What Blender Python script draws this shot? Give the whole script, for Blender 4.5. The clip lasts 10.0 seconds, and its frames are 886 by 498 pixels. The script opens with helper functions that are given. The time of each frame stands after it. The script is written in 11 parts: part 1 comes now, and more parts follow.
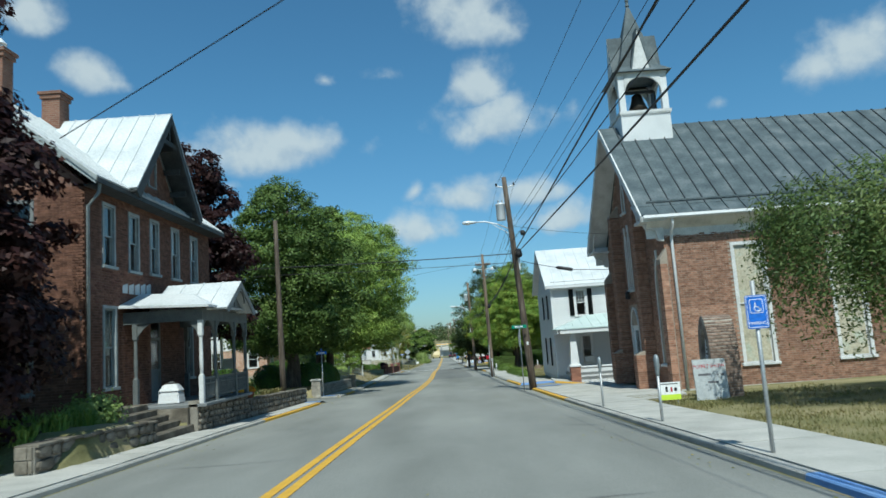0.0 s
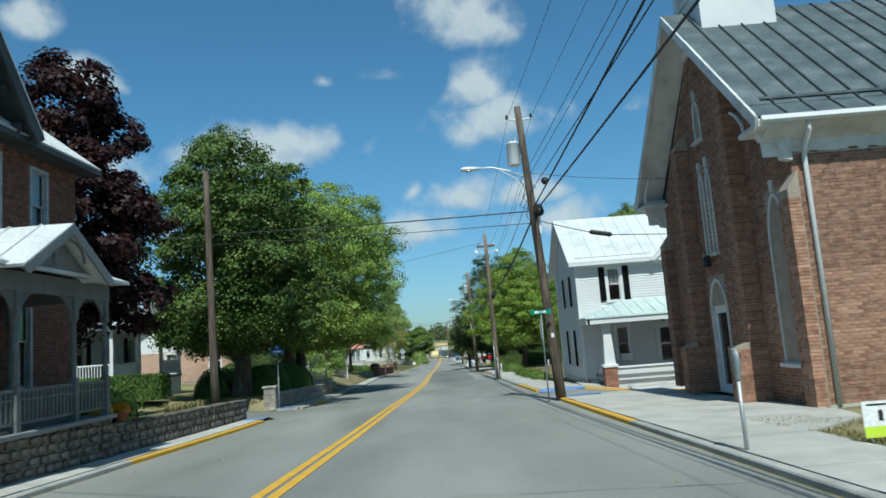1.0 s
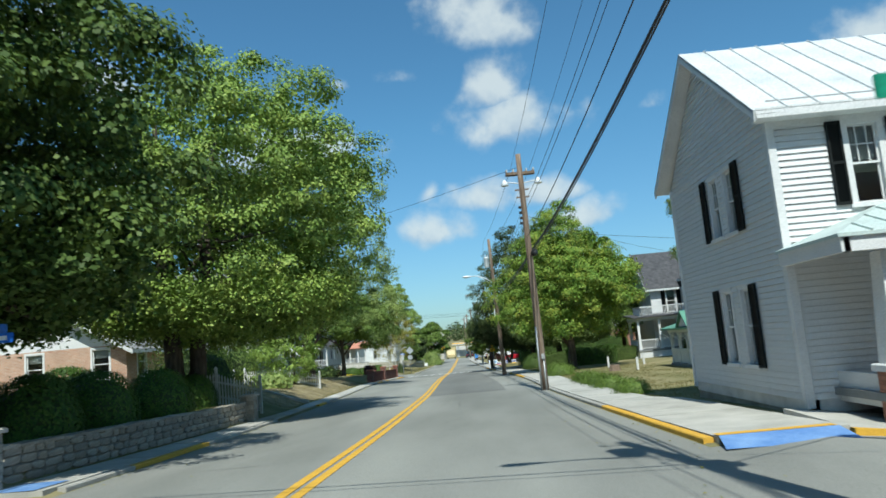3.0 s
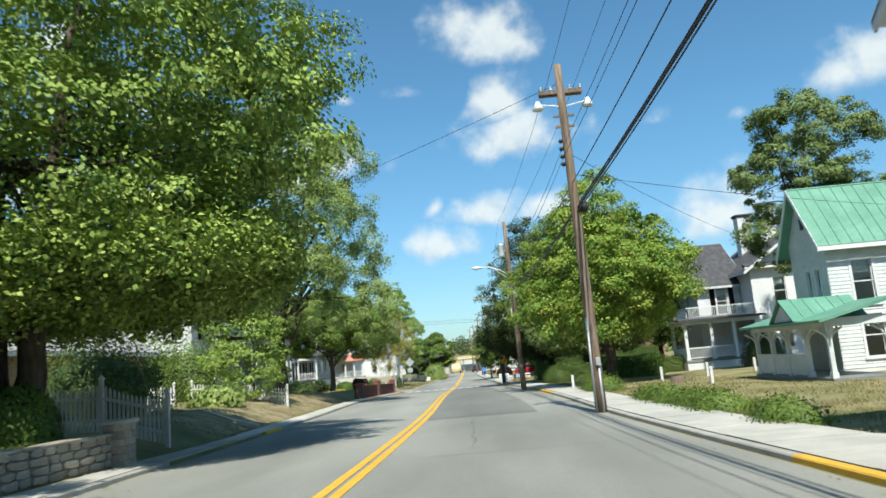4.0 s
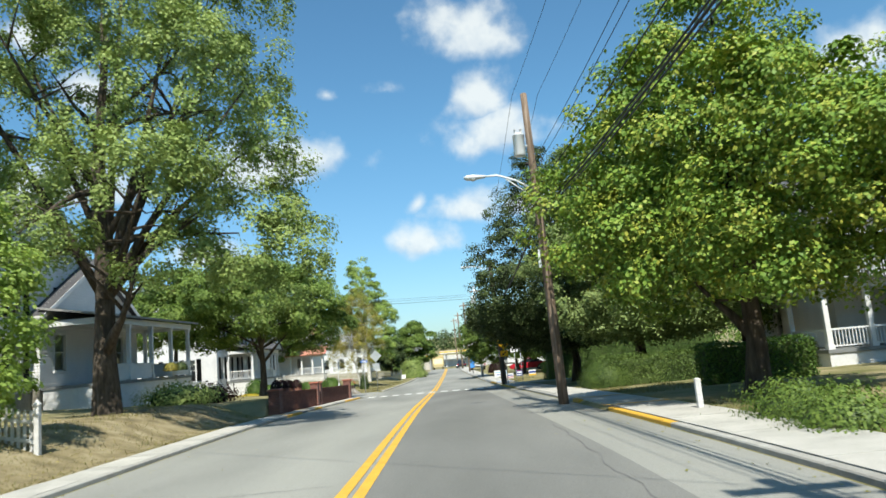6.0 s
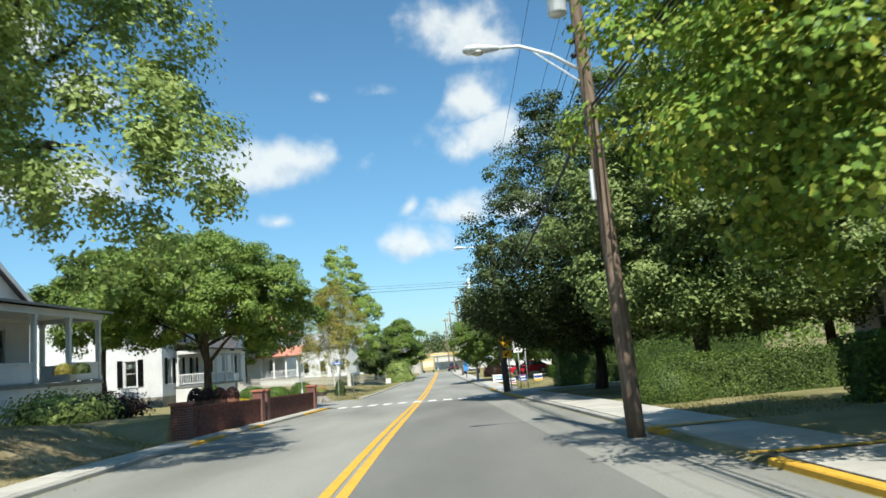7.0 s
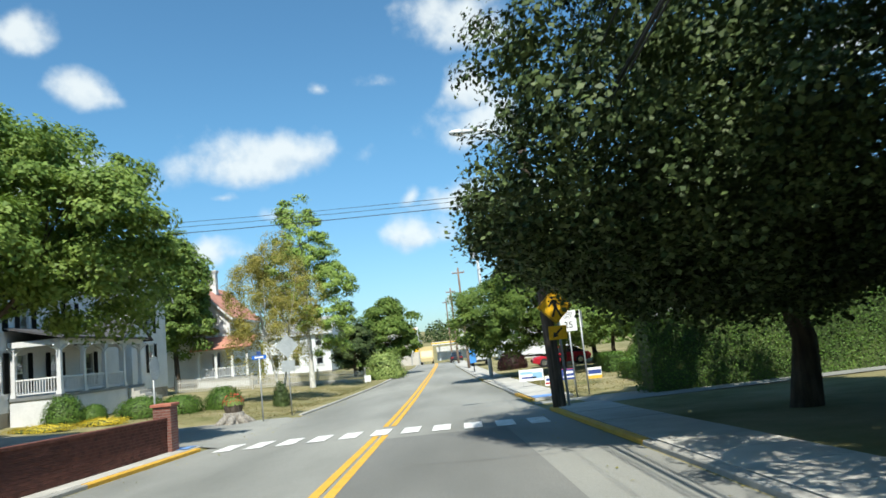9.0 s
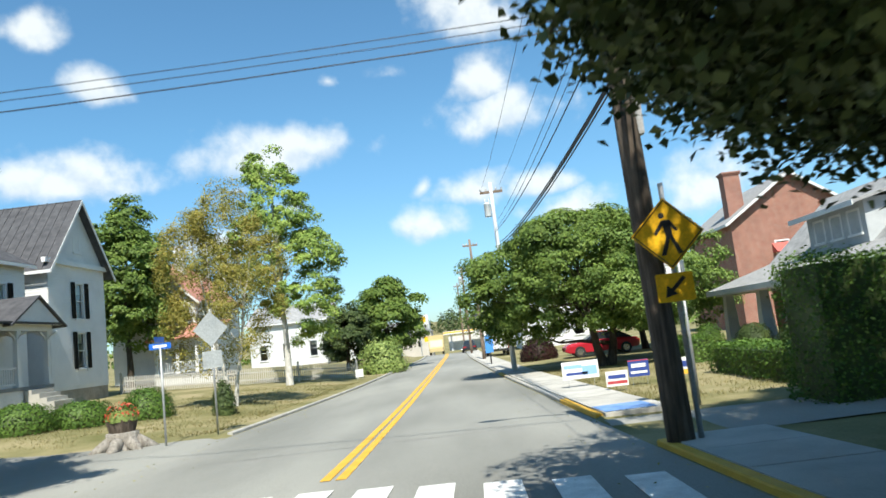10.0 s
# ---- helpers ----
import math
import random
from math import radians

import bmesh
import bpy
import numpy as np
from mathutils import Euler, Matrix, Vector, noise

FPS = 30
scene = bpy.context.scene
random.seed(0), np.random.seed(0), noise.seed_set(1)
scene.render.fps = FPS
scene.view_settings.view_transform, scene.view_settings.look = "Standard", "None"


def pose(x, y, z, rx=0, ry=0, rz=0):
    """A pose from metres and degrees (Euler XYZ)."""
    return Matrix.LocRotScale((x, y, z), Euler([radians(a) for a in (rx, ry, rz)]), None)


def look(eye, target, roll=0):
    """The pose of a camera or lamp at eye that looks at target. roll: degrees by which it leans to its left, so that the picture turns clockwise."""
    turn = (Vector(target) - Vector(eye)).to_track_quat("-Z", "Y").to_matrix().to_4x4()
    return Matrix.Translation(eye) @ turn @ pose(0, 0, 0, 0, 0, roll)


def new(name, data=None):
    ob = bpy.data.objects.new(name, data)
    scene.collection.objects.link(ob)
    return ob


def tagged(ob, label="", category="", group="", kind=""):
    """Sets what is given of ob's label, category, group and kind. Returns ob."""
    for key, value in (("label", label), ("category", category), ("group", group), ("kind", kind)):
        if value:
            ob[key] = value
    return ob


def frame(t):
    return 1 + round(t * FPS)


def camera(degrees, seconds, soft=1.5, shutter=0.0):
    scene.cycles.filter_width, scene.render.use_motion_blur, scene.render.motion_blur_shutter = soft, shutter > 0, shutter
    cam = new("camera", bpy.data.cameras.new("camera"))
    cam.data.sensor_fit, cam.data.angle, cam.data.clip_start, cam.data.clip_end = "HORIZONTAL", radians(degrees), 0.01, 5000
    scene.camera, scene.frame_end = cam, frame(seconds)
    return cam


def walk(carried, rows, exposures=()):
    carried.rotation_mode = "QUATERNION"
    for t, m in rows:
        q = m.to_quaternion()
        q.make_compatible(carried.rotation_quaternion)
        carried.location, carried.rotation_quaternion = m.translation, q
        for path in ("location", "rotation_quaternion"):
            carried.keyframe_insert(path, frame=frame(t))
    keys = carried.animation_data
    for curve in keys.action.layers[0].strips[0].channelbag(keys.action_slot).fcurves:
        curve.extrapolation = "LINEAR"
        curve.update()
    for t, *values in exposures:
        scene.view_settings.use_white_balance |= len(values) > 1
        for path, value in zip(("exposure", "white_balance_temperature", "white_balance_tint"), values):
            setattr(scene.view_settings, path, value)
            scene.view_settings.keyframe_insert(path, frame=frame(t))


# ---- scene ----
# ---- camera and walk ----
cam = camera(63.8, 10.0, soft=1.6, shutter=0.15)
PATH = [
    (0, (-0.17, 0.23, 1.255), (-0.192, 2.214, 1.512), -4.0),
    (0.5, (-0.112, 5.394, 1.113), (-0.121, 7.378, 1.366), -4.4),
    (1, (-0.093, 10.513, 0.934), (-0.113, 12.497, 1.192), -4.4),
    (1.5, (-0.114, 15.742, 0.819), (-0.135, 17.725, 1.076), -4.1),
    (2, (-0.077, 21.022, 0.66), (-0.11, 23.005, 0.92), -4.6),
    (2.5, (-0.105, 26.319, 0.544), (-0.151, 28.302, 0.801), -5.2),
    (3, (-0.174, 31.449, 0.302), (-0.242, 33.431, 0.566), -5.1),
    (3.2, (-0.135, 33.613, 0.176), (-0.218, 35.593, 0.446), -4.4),
    (4.3, (-0.93, 45.585, -0.28), (-1.004, 47.559, 0.033), -5.1),
    (4.5, (-1.006, 47.754, -0.303), (-1.077, 49.73, -0.004), -5.1),
    (5, (-1.067, 53.121, -0.356), (-1.147, 55.097, -0.061), -5.5),
    (5.5, (-1.217, 58.387, -0.394), (-1.27, 60.365, -0.099), -5.1),
    (6.8, (-1.412, 71.57, -0.659), (-1.423, 73.55, -0.375), -5.0),
    (7, (-1.432, 73.619, -0.669), (-1.44, 75.597, -0.372), -4.8),
    (7.5, (-1.407, 78.744, -0.7), (-1.416, 80.721, -0.403), -4.8),
    (8, (-1.325, 83.93, -0.73), (-1.333, 85.908, -0.43), -5.4),
    (8.5, (-1.34, 89.224, -0.811), (-1.347, 91.203, -0.527), -5.8),
    (9, (-1.346, 94.79, -0.894), (-1.362, 96.772, -0.625), -6.0),
    (9.5, (-1.376, 100.298, -1.024), (-1.409, 102.281, -0.764), -6.2),
    (10, (-1.361, 106.082, -1.204), (-1.414, 108.066, -0.957), -6.5),
]
EXPOSURES = [(0.0, -0.03, 5900, -2), (3.0, 0.2, 6100, 1), (4.3, 0.58, 6550, 5), (7.0, 0.58, 6600, 6), (8.5, 0.54, 6400, 5), (10.0, 0.74, 6600, 7)]
walk(cam, [(t, look(eye, target, roll)) for t, eye, target, roll in PATH], EXPOSURES)


# ---- sun, sky and clouds ----
SKY_LOW, SKY_HIGH = (0.72, 0.93, 1.1, 1), (0.74, 1.14, 1.24, 1)
SUN_EL, SUN_AZ = radians(54.5), radians(175.5)
sun = new("sun", bpy.data.lights.new("sun", "SUN"))
sun.data.energy, sun.data.angle, sun.data.color = 5.0, radians(0.53), (1.0, 0.95, 0.87)
sun_dir = Vector((math.sin(SUN_AZ) * math.cos(SUN_EL), math.cos(SUN_AZ) * math.cos(SUN_EL), math.sin(SUN_EL)))
sun.matrix_world = look(sun_dir * 100, (0, 0, 0))

# each cloud: azimuth, elevation, half width, half height, in radians
CLOUDS = [
    (-0.256, 0.277, 0.103, 0.033), (0.046, 0.434, 0.07, 0.038), (-0.085, 0.375, 0.026, 0.013), (-0.168, 0.368, 0.016, 0.009),
    (0.06, 0.351, 0.044, 0.036), (0.08, 0.3, 0.087, 0.03), (0.035, 0.202, 0.057, 0.024), (0.124, 0.198, 0.038, 0.017),
    (-0.033, 0.155, 0.048, 0.024), (0.168, 0.161, 0.049, 0.019), (-0.474, 0.357, 0.041, 0.021), (-0.545, 0.424, 0.036, 0.025),
    (0.543, 0.315, 0.064, 0.033), (0.378, 0.282, 0.025, 0.014), (-0.05, 0.215, 0.013, 0.013),
    (-0.527, 0.25, 0.111, 0.029), (-0.31, 0.23, 0.016, 0.007), (-0.244, 0.2, 0.029, 0.013),
    (0.352, 0.161, 0.064, 0.04), (0.28, 0.293, 0.027, 0.013), (-0.335, 0.153, 0.048, 0.02),
]


def build_world():
    world = bpy.data.worlds.new("sky")
    scene.world = world
    world.use_nodes = True
    nt = world.node_tree
    nt.nodes.clear()

    def node(kind, **values):
        n = nt.nodes.new(kind)
        for key, value in values.items():
            n.inputs[key].default_value = value
        return n

    def math_node(op, a, b=None):
        n = nt.nodes.new("ShaderNodeMath")
        n.operation = op
        for i, v in enumerate((a, b)):
            if v is None:
                continue
            if isinstance(v, (int, float)):
                n.inputs[i].default_value = v
            else:
                nt.links.new(v, n.inputs[i])
        return n.outputs[0]

    sky = nt.nodes.new("ShaderNodeTexSky")
    sky.sky_type = "NISHITA"
    sky.sun_disc = False
    sky.sun_elevation, sky.sun_rotation = SUN_EL, SUN_AZ
    sky.air_density, sky.dust_density, sky.ozone_density = 1.0, 0.6, 2.2
    geo = nt.nodes.new("ShaderNodeTexCoord")
    sep = nt.nodes.new("ShaderNodeSeparateXYZ")
    nt.links.new(geo.outputs["Generated"], sep.inputs[0])
    az = math_node("ARCTAN2", sep.outputs[0], sep.outputs[1])
    el = math_node("ARCSINE", sep.outputs[2])
    wob = node("ShaderNodeTexNoise", Scale=9.0, Detail=4.0)
    nt.links.new(geo.outputs["Generated"], wob.inputs["Vector"])
    wsep = nt.nodes.new("ShaderNodeSeparateColor")
    nt.links.new(wob.outputs["Color"], wsep.inputs[0])
    az_w = math_node("ADD", az, math_node("MULTIPLY", math_node("SUBTRACT", wsep.outputs[0], 0.5), 0.075))
    el_w = math_node("ADD", el, math_node("MULTIPLY", math_node("SUBTRACT", wsep.outputs[1], 0.5), 0.04))
    # heaped clouds: rounded above, drawn in flat below; best holds how deep inside, crest how high up in its cloud
    best = crest = None
    for a, e, w, h in CLOUDS:
        u = math_node("DIVIDE", math_node("SUBTRACT", az_w, a), w * 1.3)
        v = math_node("DIVIDE", math_node("SUBTRACT", el_w, e - 0.15 * h), h * 1.6)
        low = math_node("MULTIPLY", math_node("MINIMUM", v, 0.0), 0.6)
        v2 = math_node("ADD", v, low)
        d = math_node("SUBTRACT", 1.0, math_node("SQRT", math_node("ADD", math_node("MULTIPLY", u, u), math_node("MULTIPLY", v2, v2))))
        if w < 0.03:
            d = math_node("SUBTRACT", math_node("MULTIPLY", d, 0.6), 0.14)
        lift = math_node("ADD", math_node("MULTIPLY", v, 0.5), math_node("MULTIPLY", d, 0.2))
        if best is None:
            best, crest = d, lift
        else:
            over = math_node("GREATER_THAN", d, best)
            crest = math_node("ADD", math_node("MULTIPLY", over, lift), math_node("MULTIPLY", math_node("SUBTRACT", 1.0, over), crest))
            best = math_node("MAXIMUM", best, d)
    puff = node("ShaderNodeTexNoise", Scale=19.0, Detail=7.0, Roughness=0.52)
    nt.links.new(geo.outputs["Generated"], puff.inputs["Vector"])
    dens = math_node("ADD", best, math_node("MULTIPLY", math_node("SUBTRACT", puff.outputs[0], 0.5), 1.7))
    mask = nt.nodes.new("ShaderNodeMapRange")
    mask.interpolation_type = "SMOOTHSTEP"
    mask.inputs[1].default_value, mask.inputs[2].default_value = -0.05, 0.75
    nt.links.new(dens, mask.inputs[0])
    above = nt.nodes.new("ShaderNodeVectorMath")
    above.operation = "ADD"
    above.inputs[1].default_value = (0.0, 0.0, 0.018)
    nt.links.new(geo.outputs["Generated"], above.inputs[0])
    puff_up = node("ShaderNodeTexNoise", Scale=19.0, Detail=7.0, Roughness=0.52)
    nt.links.new(above.outputs[0], puff_up.inputs["Vector"])
    light = math_node("ADD", math_node("MULTIPLY", crest, 0.75), math_node("MULTIPLY", math_node("SUBTRACT", puff.outputs[0], puff_up.outputs[0]), 1.3))
    ramp = nt.nodes.new("ShaderNodeValToRGB")
    ramp.color_ramp.elements[0].position, ramp.color_ramp.elements[0].color = 0.22, (5.1, 5.8, 6.6, 1)
    ramp.color_ramp.elements[1].position, ramp.color_ramp.elements[1].color = 0.62, (7.2, 7.5, 7.6, 1)
    nt.links.new(math_node("ADD", light, 0.42), ramp.inputs[0])
    mix = nt.nodes.new("ShaderNodeMix")
    mix.data_type = "RGBA"
    nt.links.new(math_node("MULTIPLY", mask.outputs[0], 0.85), mix.inputs[0])
    tint = nt.nodes.new("ShaderNodeMix")
    tint.data_type, tint.blend_type = "RGBA", "MULTIPLY"
    tint.inputs[0].default_value = 1.0
    grade = nt.nodes.new("ShaderNodeMix")
    grade.data_type = "RGBA"
    grade.inputs[6].default_value, grade.inputs[7].default_value = SKY_LOW, SKY_HIGH
    up = nt.nodes.new("ShaderNodeMapRange")
    up.inputs[1].default_value, up.inputs[2].default_value = 0.0, 0.3
    nt.links.new(el, up.inputs[0])
    nt.links.new(up.outputs[0], grade.inputs[0])
    nt.links.new(grade.outputs[2], tint.inputs[7])
    nt.links.new(sky.outputs[0], tint.inputs[6])
    nt.links.new(tint.outputs[2], mix.inputs[6])
    nt.links.new(ramp.outputs[0], mix.inputs[7])
    back = node("ShaderNodeBackground", Strength=0.09)
    nt.links.new(mix.outputs[2], back.inputs[0])
    out = nt.nodes.new("ShaderNodeOutputWorld")
    nt.links.new(back.outputs[0], out.inputs[0])


build_world()


# ---- materials ----
def surface(name, colors, scale=4.0, rough=0.8, bump=0.3, fine=60.0, metal=0.0, coord="Object", stretch=(1, 1, 1), island=0.0, spec=0.3, rand=0.0):
    """Two or three colours mixed by broad noise, fine grain and relief; island: brightness spread from piece to piece."""
    m = bpy.data.materials.new(name)
    m.use_nodes = True
    nt = m.node_tree
    b = nt.nodes["Principled BSDF"]
    tc = nt.nodes.new("ShaderNodeTexCoord")
    mp = nt.nodes.new("ShaderNodeMapping")
    mp.inputs["Scale"].default_value = stretch
    nt.links.new(tc.outputs[coord], mp.inputs[0])
    n1 = nt.nodes.new("ShaderNodeTexNoise")
    n1.inputs["Scale"].default_value, n1.inputs["Detail"].default_value = scale, 6
    n2 = nt.nodes.new("ShaderNodeTexNoise")
    n2.inputs["Scale"].default_value, n2.inputs["Detail"].default_value = fine, 4
    for n in (n1, n2):
        nt.links.new(mp.outputs[0], n.inputs["Vector"])
    ramp = nt.nodes.new("ShaderNodeValToRGB")
    els = ramp.color_ramp.elements
    while len(els) < len(colors):
        els.new(0.5)
    for i, c in enumerate(colors):
        els[i].position = 0.3 + 0.4 * i / max(1, len(colors) - 1)
        els[i].color = (*c, 1)
    nt.links.new(n1.outputs[0], ramp.inputs[0])
    col = ramp.outputs[0]
    grain = nt.nodes.new("ShaderNodeMapRange")
    grain.inputs[1].default_value, grain.inputs[2].default_value, grain.inputs[3].default_value, grain.inputs[4].default_value = 0.25, 0.75, 0.78, 1.2
    nt.links.new(n2.outputs[0], grain.inputs[0])
    val = grain.outputs[0]
    for kind, sock, amount in (("ShaderNodeNewGeometry", "Random Per Island", island), ("ShaderNodeObjectInfo", "Random", rand)):
        if amount:
            src = nt.nodes.new(kind)
            mr = nt.nodes.new("ShaderNodeMapRange")
            mr.inputs[3].default_value, mr.inputs[4].default_value = 1 - amount, 1 + amount
            nt.links.new(src.outputs[sock], mr.inputs[0])
            mul = nt.nodes.new("ShaderNodeMath")
            mul.operation = "MULTIPLY"
            nt.links.new(val, mul.inputs[0])
            nt.links.new(mr.outputs[0], mul.inputs[1])
            val = mul.outputs[0]
    vm = nt.nodes.new("ShaderNodeVectorMath")
    vm.operation = "SCALE"
    nt.links.new(col, vm.inputs[0])
    nt.links.new(val, vm.inputs["Scale"])
    nt.links.new(vm.outputs[0], b.inputs["Base Color"])
    b.inputs["Roughness"].default_value, b.inputs["Metallic"].default_value = rough, metal
    b.inputs["Specular IOR Level"].default_value = spec
    if bump:
        bp = nt.nodes.new("ShaderNodeBump")
        bp.inputs["Strength"].default_value, bp.inputs["Distance"].default_value = bump, 0.02
        nt.links.new(n2.outputs[0], bp.inputs["Height"])
        nt.links.new(bp.outputs[0], b.inputs["Normal"])
    return m


def brickwork(name, c1, c2, mortar, size=0.215, height=0.075):
    """Bricks by the Brick Texture, laid along whichever way an upright wall runs."""
    m = bpy.data.materials.new(name)
    m.use_nodes = True
    nt = m.node_tree
    b = nt.nodes["Principled BSDF"]
    tc = nt.nodes.new("ShaderNodeTexCoord")
    sp = nt.nodes.new("ShaderNodeSeparateXYZ")
    cb = nt.nodes.new("ShaderNodeCombineXYZ")
    add = nt.nodes.new("ShaderNodeMath")
    nt.links.new(tc.outputs["Object"], sp.inputs[0])
    nt.links.new(sp.outputs[0], add.inputs[0])
    nt.links.new(sp.outputs[1], add.inputs[1])
    nt.links.new(add.outputs[0], cb.inputs[0])
    nt.links.new(sp.outputs[2], cb.inputs[1])
    br = nt.nodes.new("ShaderNodeTexBrick")
    br.inputs["Color1"].default_value, br.inputs["Color2"].default_value, br.inputs["Mortar"].default_value = (*c1, 1), (*c2, 1), (*mortar, 1)
    br.inputs["Scale"].default_value = 1.0
    br.inputs["Mortar Size"].default_value = 0.009
    br.inputs["Brick Width"].default_value, br.inputs["Row Height"].default_value = size, height
    nt.links.new(cb.outputs[0], br.inputs["Vector"])
    n = nt.nodes.new("ShaderNodeTexNoise")
    n.inputs["Scale"].default_value, n.inputs["Detail"].default_value = 0.9, 8
    nt.links.new(tc.outputs["Object"], n.inputs["Vector"])
    mr = nt.nodes.new("ShaderNodeMapRange")
    mr.inputs[1].default_value, mr.inputs[2].default_value, mr.inputs[3].default_value, mr.inputs[4].default_value = 0.3, 0.7, 0.84, 1.13
    nt.links.new(n.outputs[0], mr.inputs[0])
    vm = nt.nodes.new("ShaderNodeVectorMath")
    vm.operation = "SCALE"
    nt.links.new(br.outputs[0], vm.inputs[0])
    nt.links.new(mr.outputs[0], vm.inputs["Scale"])
    nt.links.new(vm.outputs[0], b.inputs["Base Color"])
    b.inputs["Roughness"].default_value = 0.9
    bp = nt.nodes.new("ShaderNodeBump")
    bp.invert = True
    bp.inputs["Strength"].default_value, bp.inputs["Distance"].default_value = 0.5, 0.008
    nt.links.new(br.outputs["Fac"], bp.inputs["Height"])
    nt.links.new(bp.outputs[0], b.inputs["Normal"])
    return m


def leafy(name, c1, c2, c3, trans=0.35):
    """Leaves: colour varies from leaf to leaf, and some light comes through."""
    m = bpy.data.materials.new(name)
    m.use_nodes = True
    nt = m.node_tree
    nt.nodes.clear()
    geo = nt.nodes.new("ShaderNodeNewGeometry")
    tc = nt.nodes.new("ShaderNodeTexCoord")
    n = nt.nodes.new("ShaderNodeTexNoise")
    n.inputs["Scale"].default_value, n.inputs["Detail"].default_value = 0.8, 3
    nt.links.new(tc.outputs["Object"], n.inputs["Vector"])
    mixv = nt.nodes.new("ShaderNodeMath")
    mixv.operation = "MULTIPLY_ADD"
    mixv.inputs[1].default_value, mixv.inputs[2].default_value = 0.36, -0.08
    nt.links.new(geo.outputs["Random Per Island"], mixv.inputs[0])
    sm = nt.nodes.new("ShaderNodeMath")
    sm.operation = "MULTIPLY_ADD"
    sm.inputs[1].default_value = 0.82
    nt.links.new(n.outputs[0], sm.inputs[0])
    nt.links.new(mixv.outputs[0], sm.inputs[2])
    ramp = nt.nodes.new("ShaderNodeValToRGB")
    els = ramp.color_ramp.elements
    els.new(0.5)
    for e, p, c in zip(els, (0.15, 0.5, 0.85), (c1, c2, c3)):
        e.position, e.color = p, (*c, 1)
    nt.links.new(sm.outputs[0], ramp.inputs[0])
    dif = nt.nodes.new("ShaderNodeBsdfPrincipled")
    dif.inputs["Roughness"].default_value, dif.inputs["Specular IOR Level"].default_value = 0.55, 0.22
    tr = nt.nodes.new("ShaderNodeBsdfTranslucent")
    hs = nt.nodes.new("ShaderNodeHueSaturation")
    hs.inputs["Value"].default_value, hs.inputs["Saturation"].default_value = 1.3, 1.1
    nt.links.new(ramp.outputs[0], dif.inputs["Base Color"])
    nt.links.new(ramp.outputs[0], hs.inputs["Color"])
    nt.links.new(hs.outputs[0], tr.inputs[0])
    mx = nt.nodes.new("ShaderNodeMixShader")
    mx.inputs[0].default_value = trans
    nt.links.new(dif.outputs[0], mx.inputs[1])
    nt.links.new(tr.outputs[0], mx.inputs[2])
    out = nt.nodes.new("ShaderNodeOutputMaterial")
    nt.links.new(mx.outputs[0], out.inputs[0])
    return m


def plain(name, color, rough=0.5, metal=0.0, spec=0.5, transmission=0.0):
    m = bpy.data.materials.new(name)
    m.use_nodes = True
    b = m.node_tree.nodes["Principled BSDF"]
    b.inputs["Base Color"].default_value = (*color, 1)
    b.inputs["Roughness"].default_value, b.inputs["Metallic"].default_value = rough, metal
    b.inputs["Specular IOR Level"].default_value, b.inputs["Transmission Weight"].default_value = spec, transmission
    return m


ASPHALT = surface("asphalt", [(0.172, 0.174, 0.156), (0.231, 0.232, 0.21), (0.286, 0.286, 0.256)], 0.35, 0.9, 0.35, 90, stretch=(1, 0.25, 1))
ASPHALT_DARK = surface("dark_asphalt", [(0.126, 0.128, 0.118), (0.164, 0.165, 0.153), (0.202, 0.202, 0.186)], 0.35, 0.9, 0.35, 90, stretch=(1, 0.25, 1))
TAR = surface("tar", [(0.10, 0.10, 0.10), (0.17, 0.17, 0.165)], 3, 0.8, 0.2)
YELLOW = surface("yellow_road_paint", [(0.552, 0.313, 0.041), (0.662, 0.386, 0.051)], 3, 0.7, 0.3, 60)
BLUE_PAINT = surface("blue_kerb_paint", [(0.10, 0.21, 0.46), (0.19, 0.32, 0.56)], 3, 0.7, 0.3, 50)
WHITE_PAINT_ROAD = surface("white_road_paint", [(0.55, 0.55, 0.52), (0.78, 0.78, 0.75)], 4, 0.7, 0.3, 50)
CONCRETE = surface("concrete", [(0.348, 0.339, 0.304), (0.418, 0.405, 0.365), (0.479, 0.461, 0.418)], 1.2, 0.9, 0.3, 70, rand=0.06)
KERB_STONE = surface("kerb_concrete", [(0.287, 0.278, 0.252), (0.392, 0.383, 0.348)], 2, 0.9, 0.4, 50, rand=0.1)
GRASS_DRY = surface("dry_grass", [(0.126, 0.126, 0.05), (0.211, 0.191, 0.095), (0.302, 0.257, 0.149)], 0.5, 1.0, 0.6, 25, spec=0.1)
BRICK_CHURCH = brickwork("church_brick", (0.36, 0.18, 0.11), (0.49, 0.28, 0.18), (0.54, 0.49, 0.42))
BRICK_DEEP = brickwork("deep_red_brick", (0.22, 0.075, 0.05), (0.32, 0.125, 0.085), (0.36, 0.28, 0.23))
BRICK_OLD = brickwork("old_brick", (0.15, 0.062, 0.038), (0.23, 0.105, 0.065), (0.22, 0.165, 0.125))
BRICK_RED = brickwork("red_brick", (0.13, 0.045, 0.034), (0.19, 0.068, 0.05), (0.2, 0.15, 0.13))
WHITE = surface("white_paint", [(0.572, 0.58, 0.58), (0.638, 0.642, 0.638), (0.671, 0.671, 0.662)], 1.0, 0.6, 0.12, 40, rand=0.025)
WHITE_OLD = surface("weathered_white_paint", [(0.461, 0.461, 0.444), (0.586, 0.586, 0.569), (0.652, 0.652, 0.636)], 2.0, 0.7, 0.2, 40)
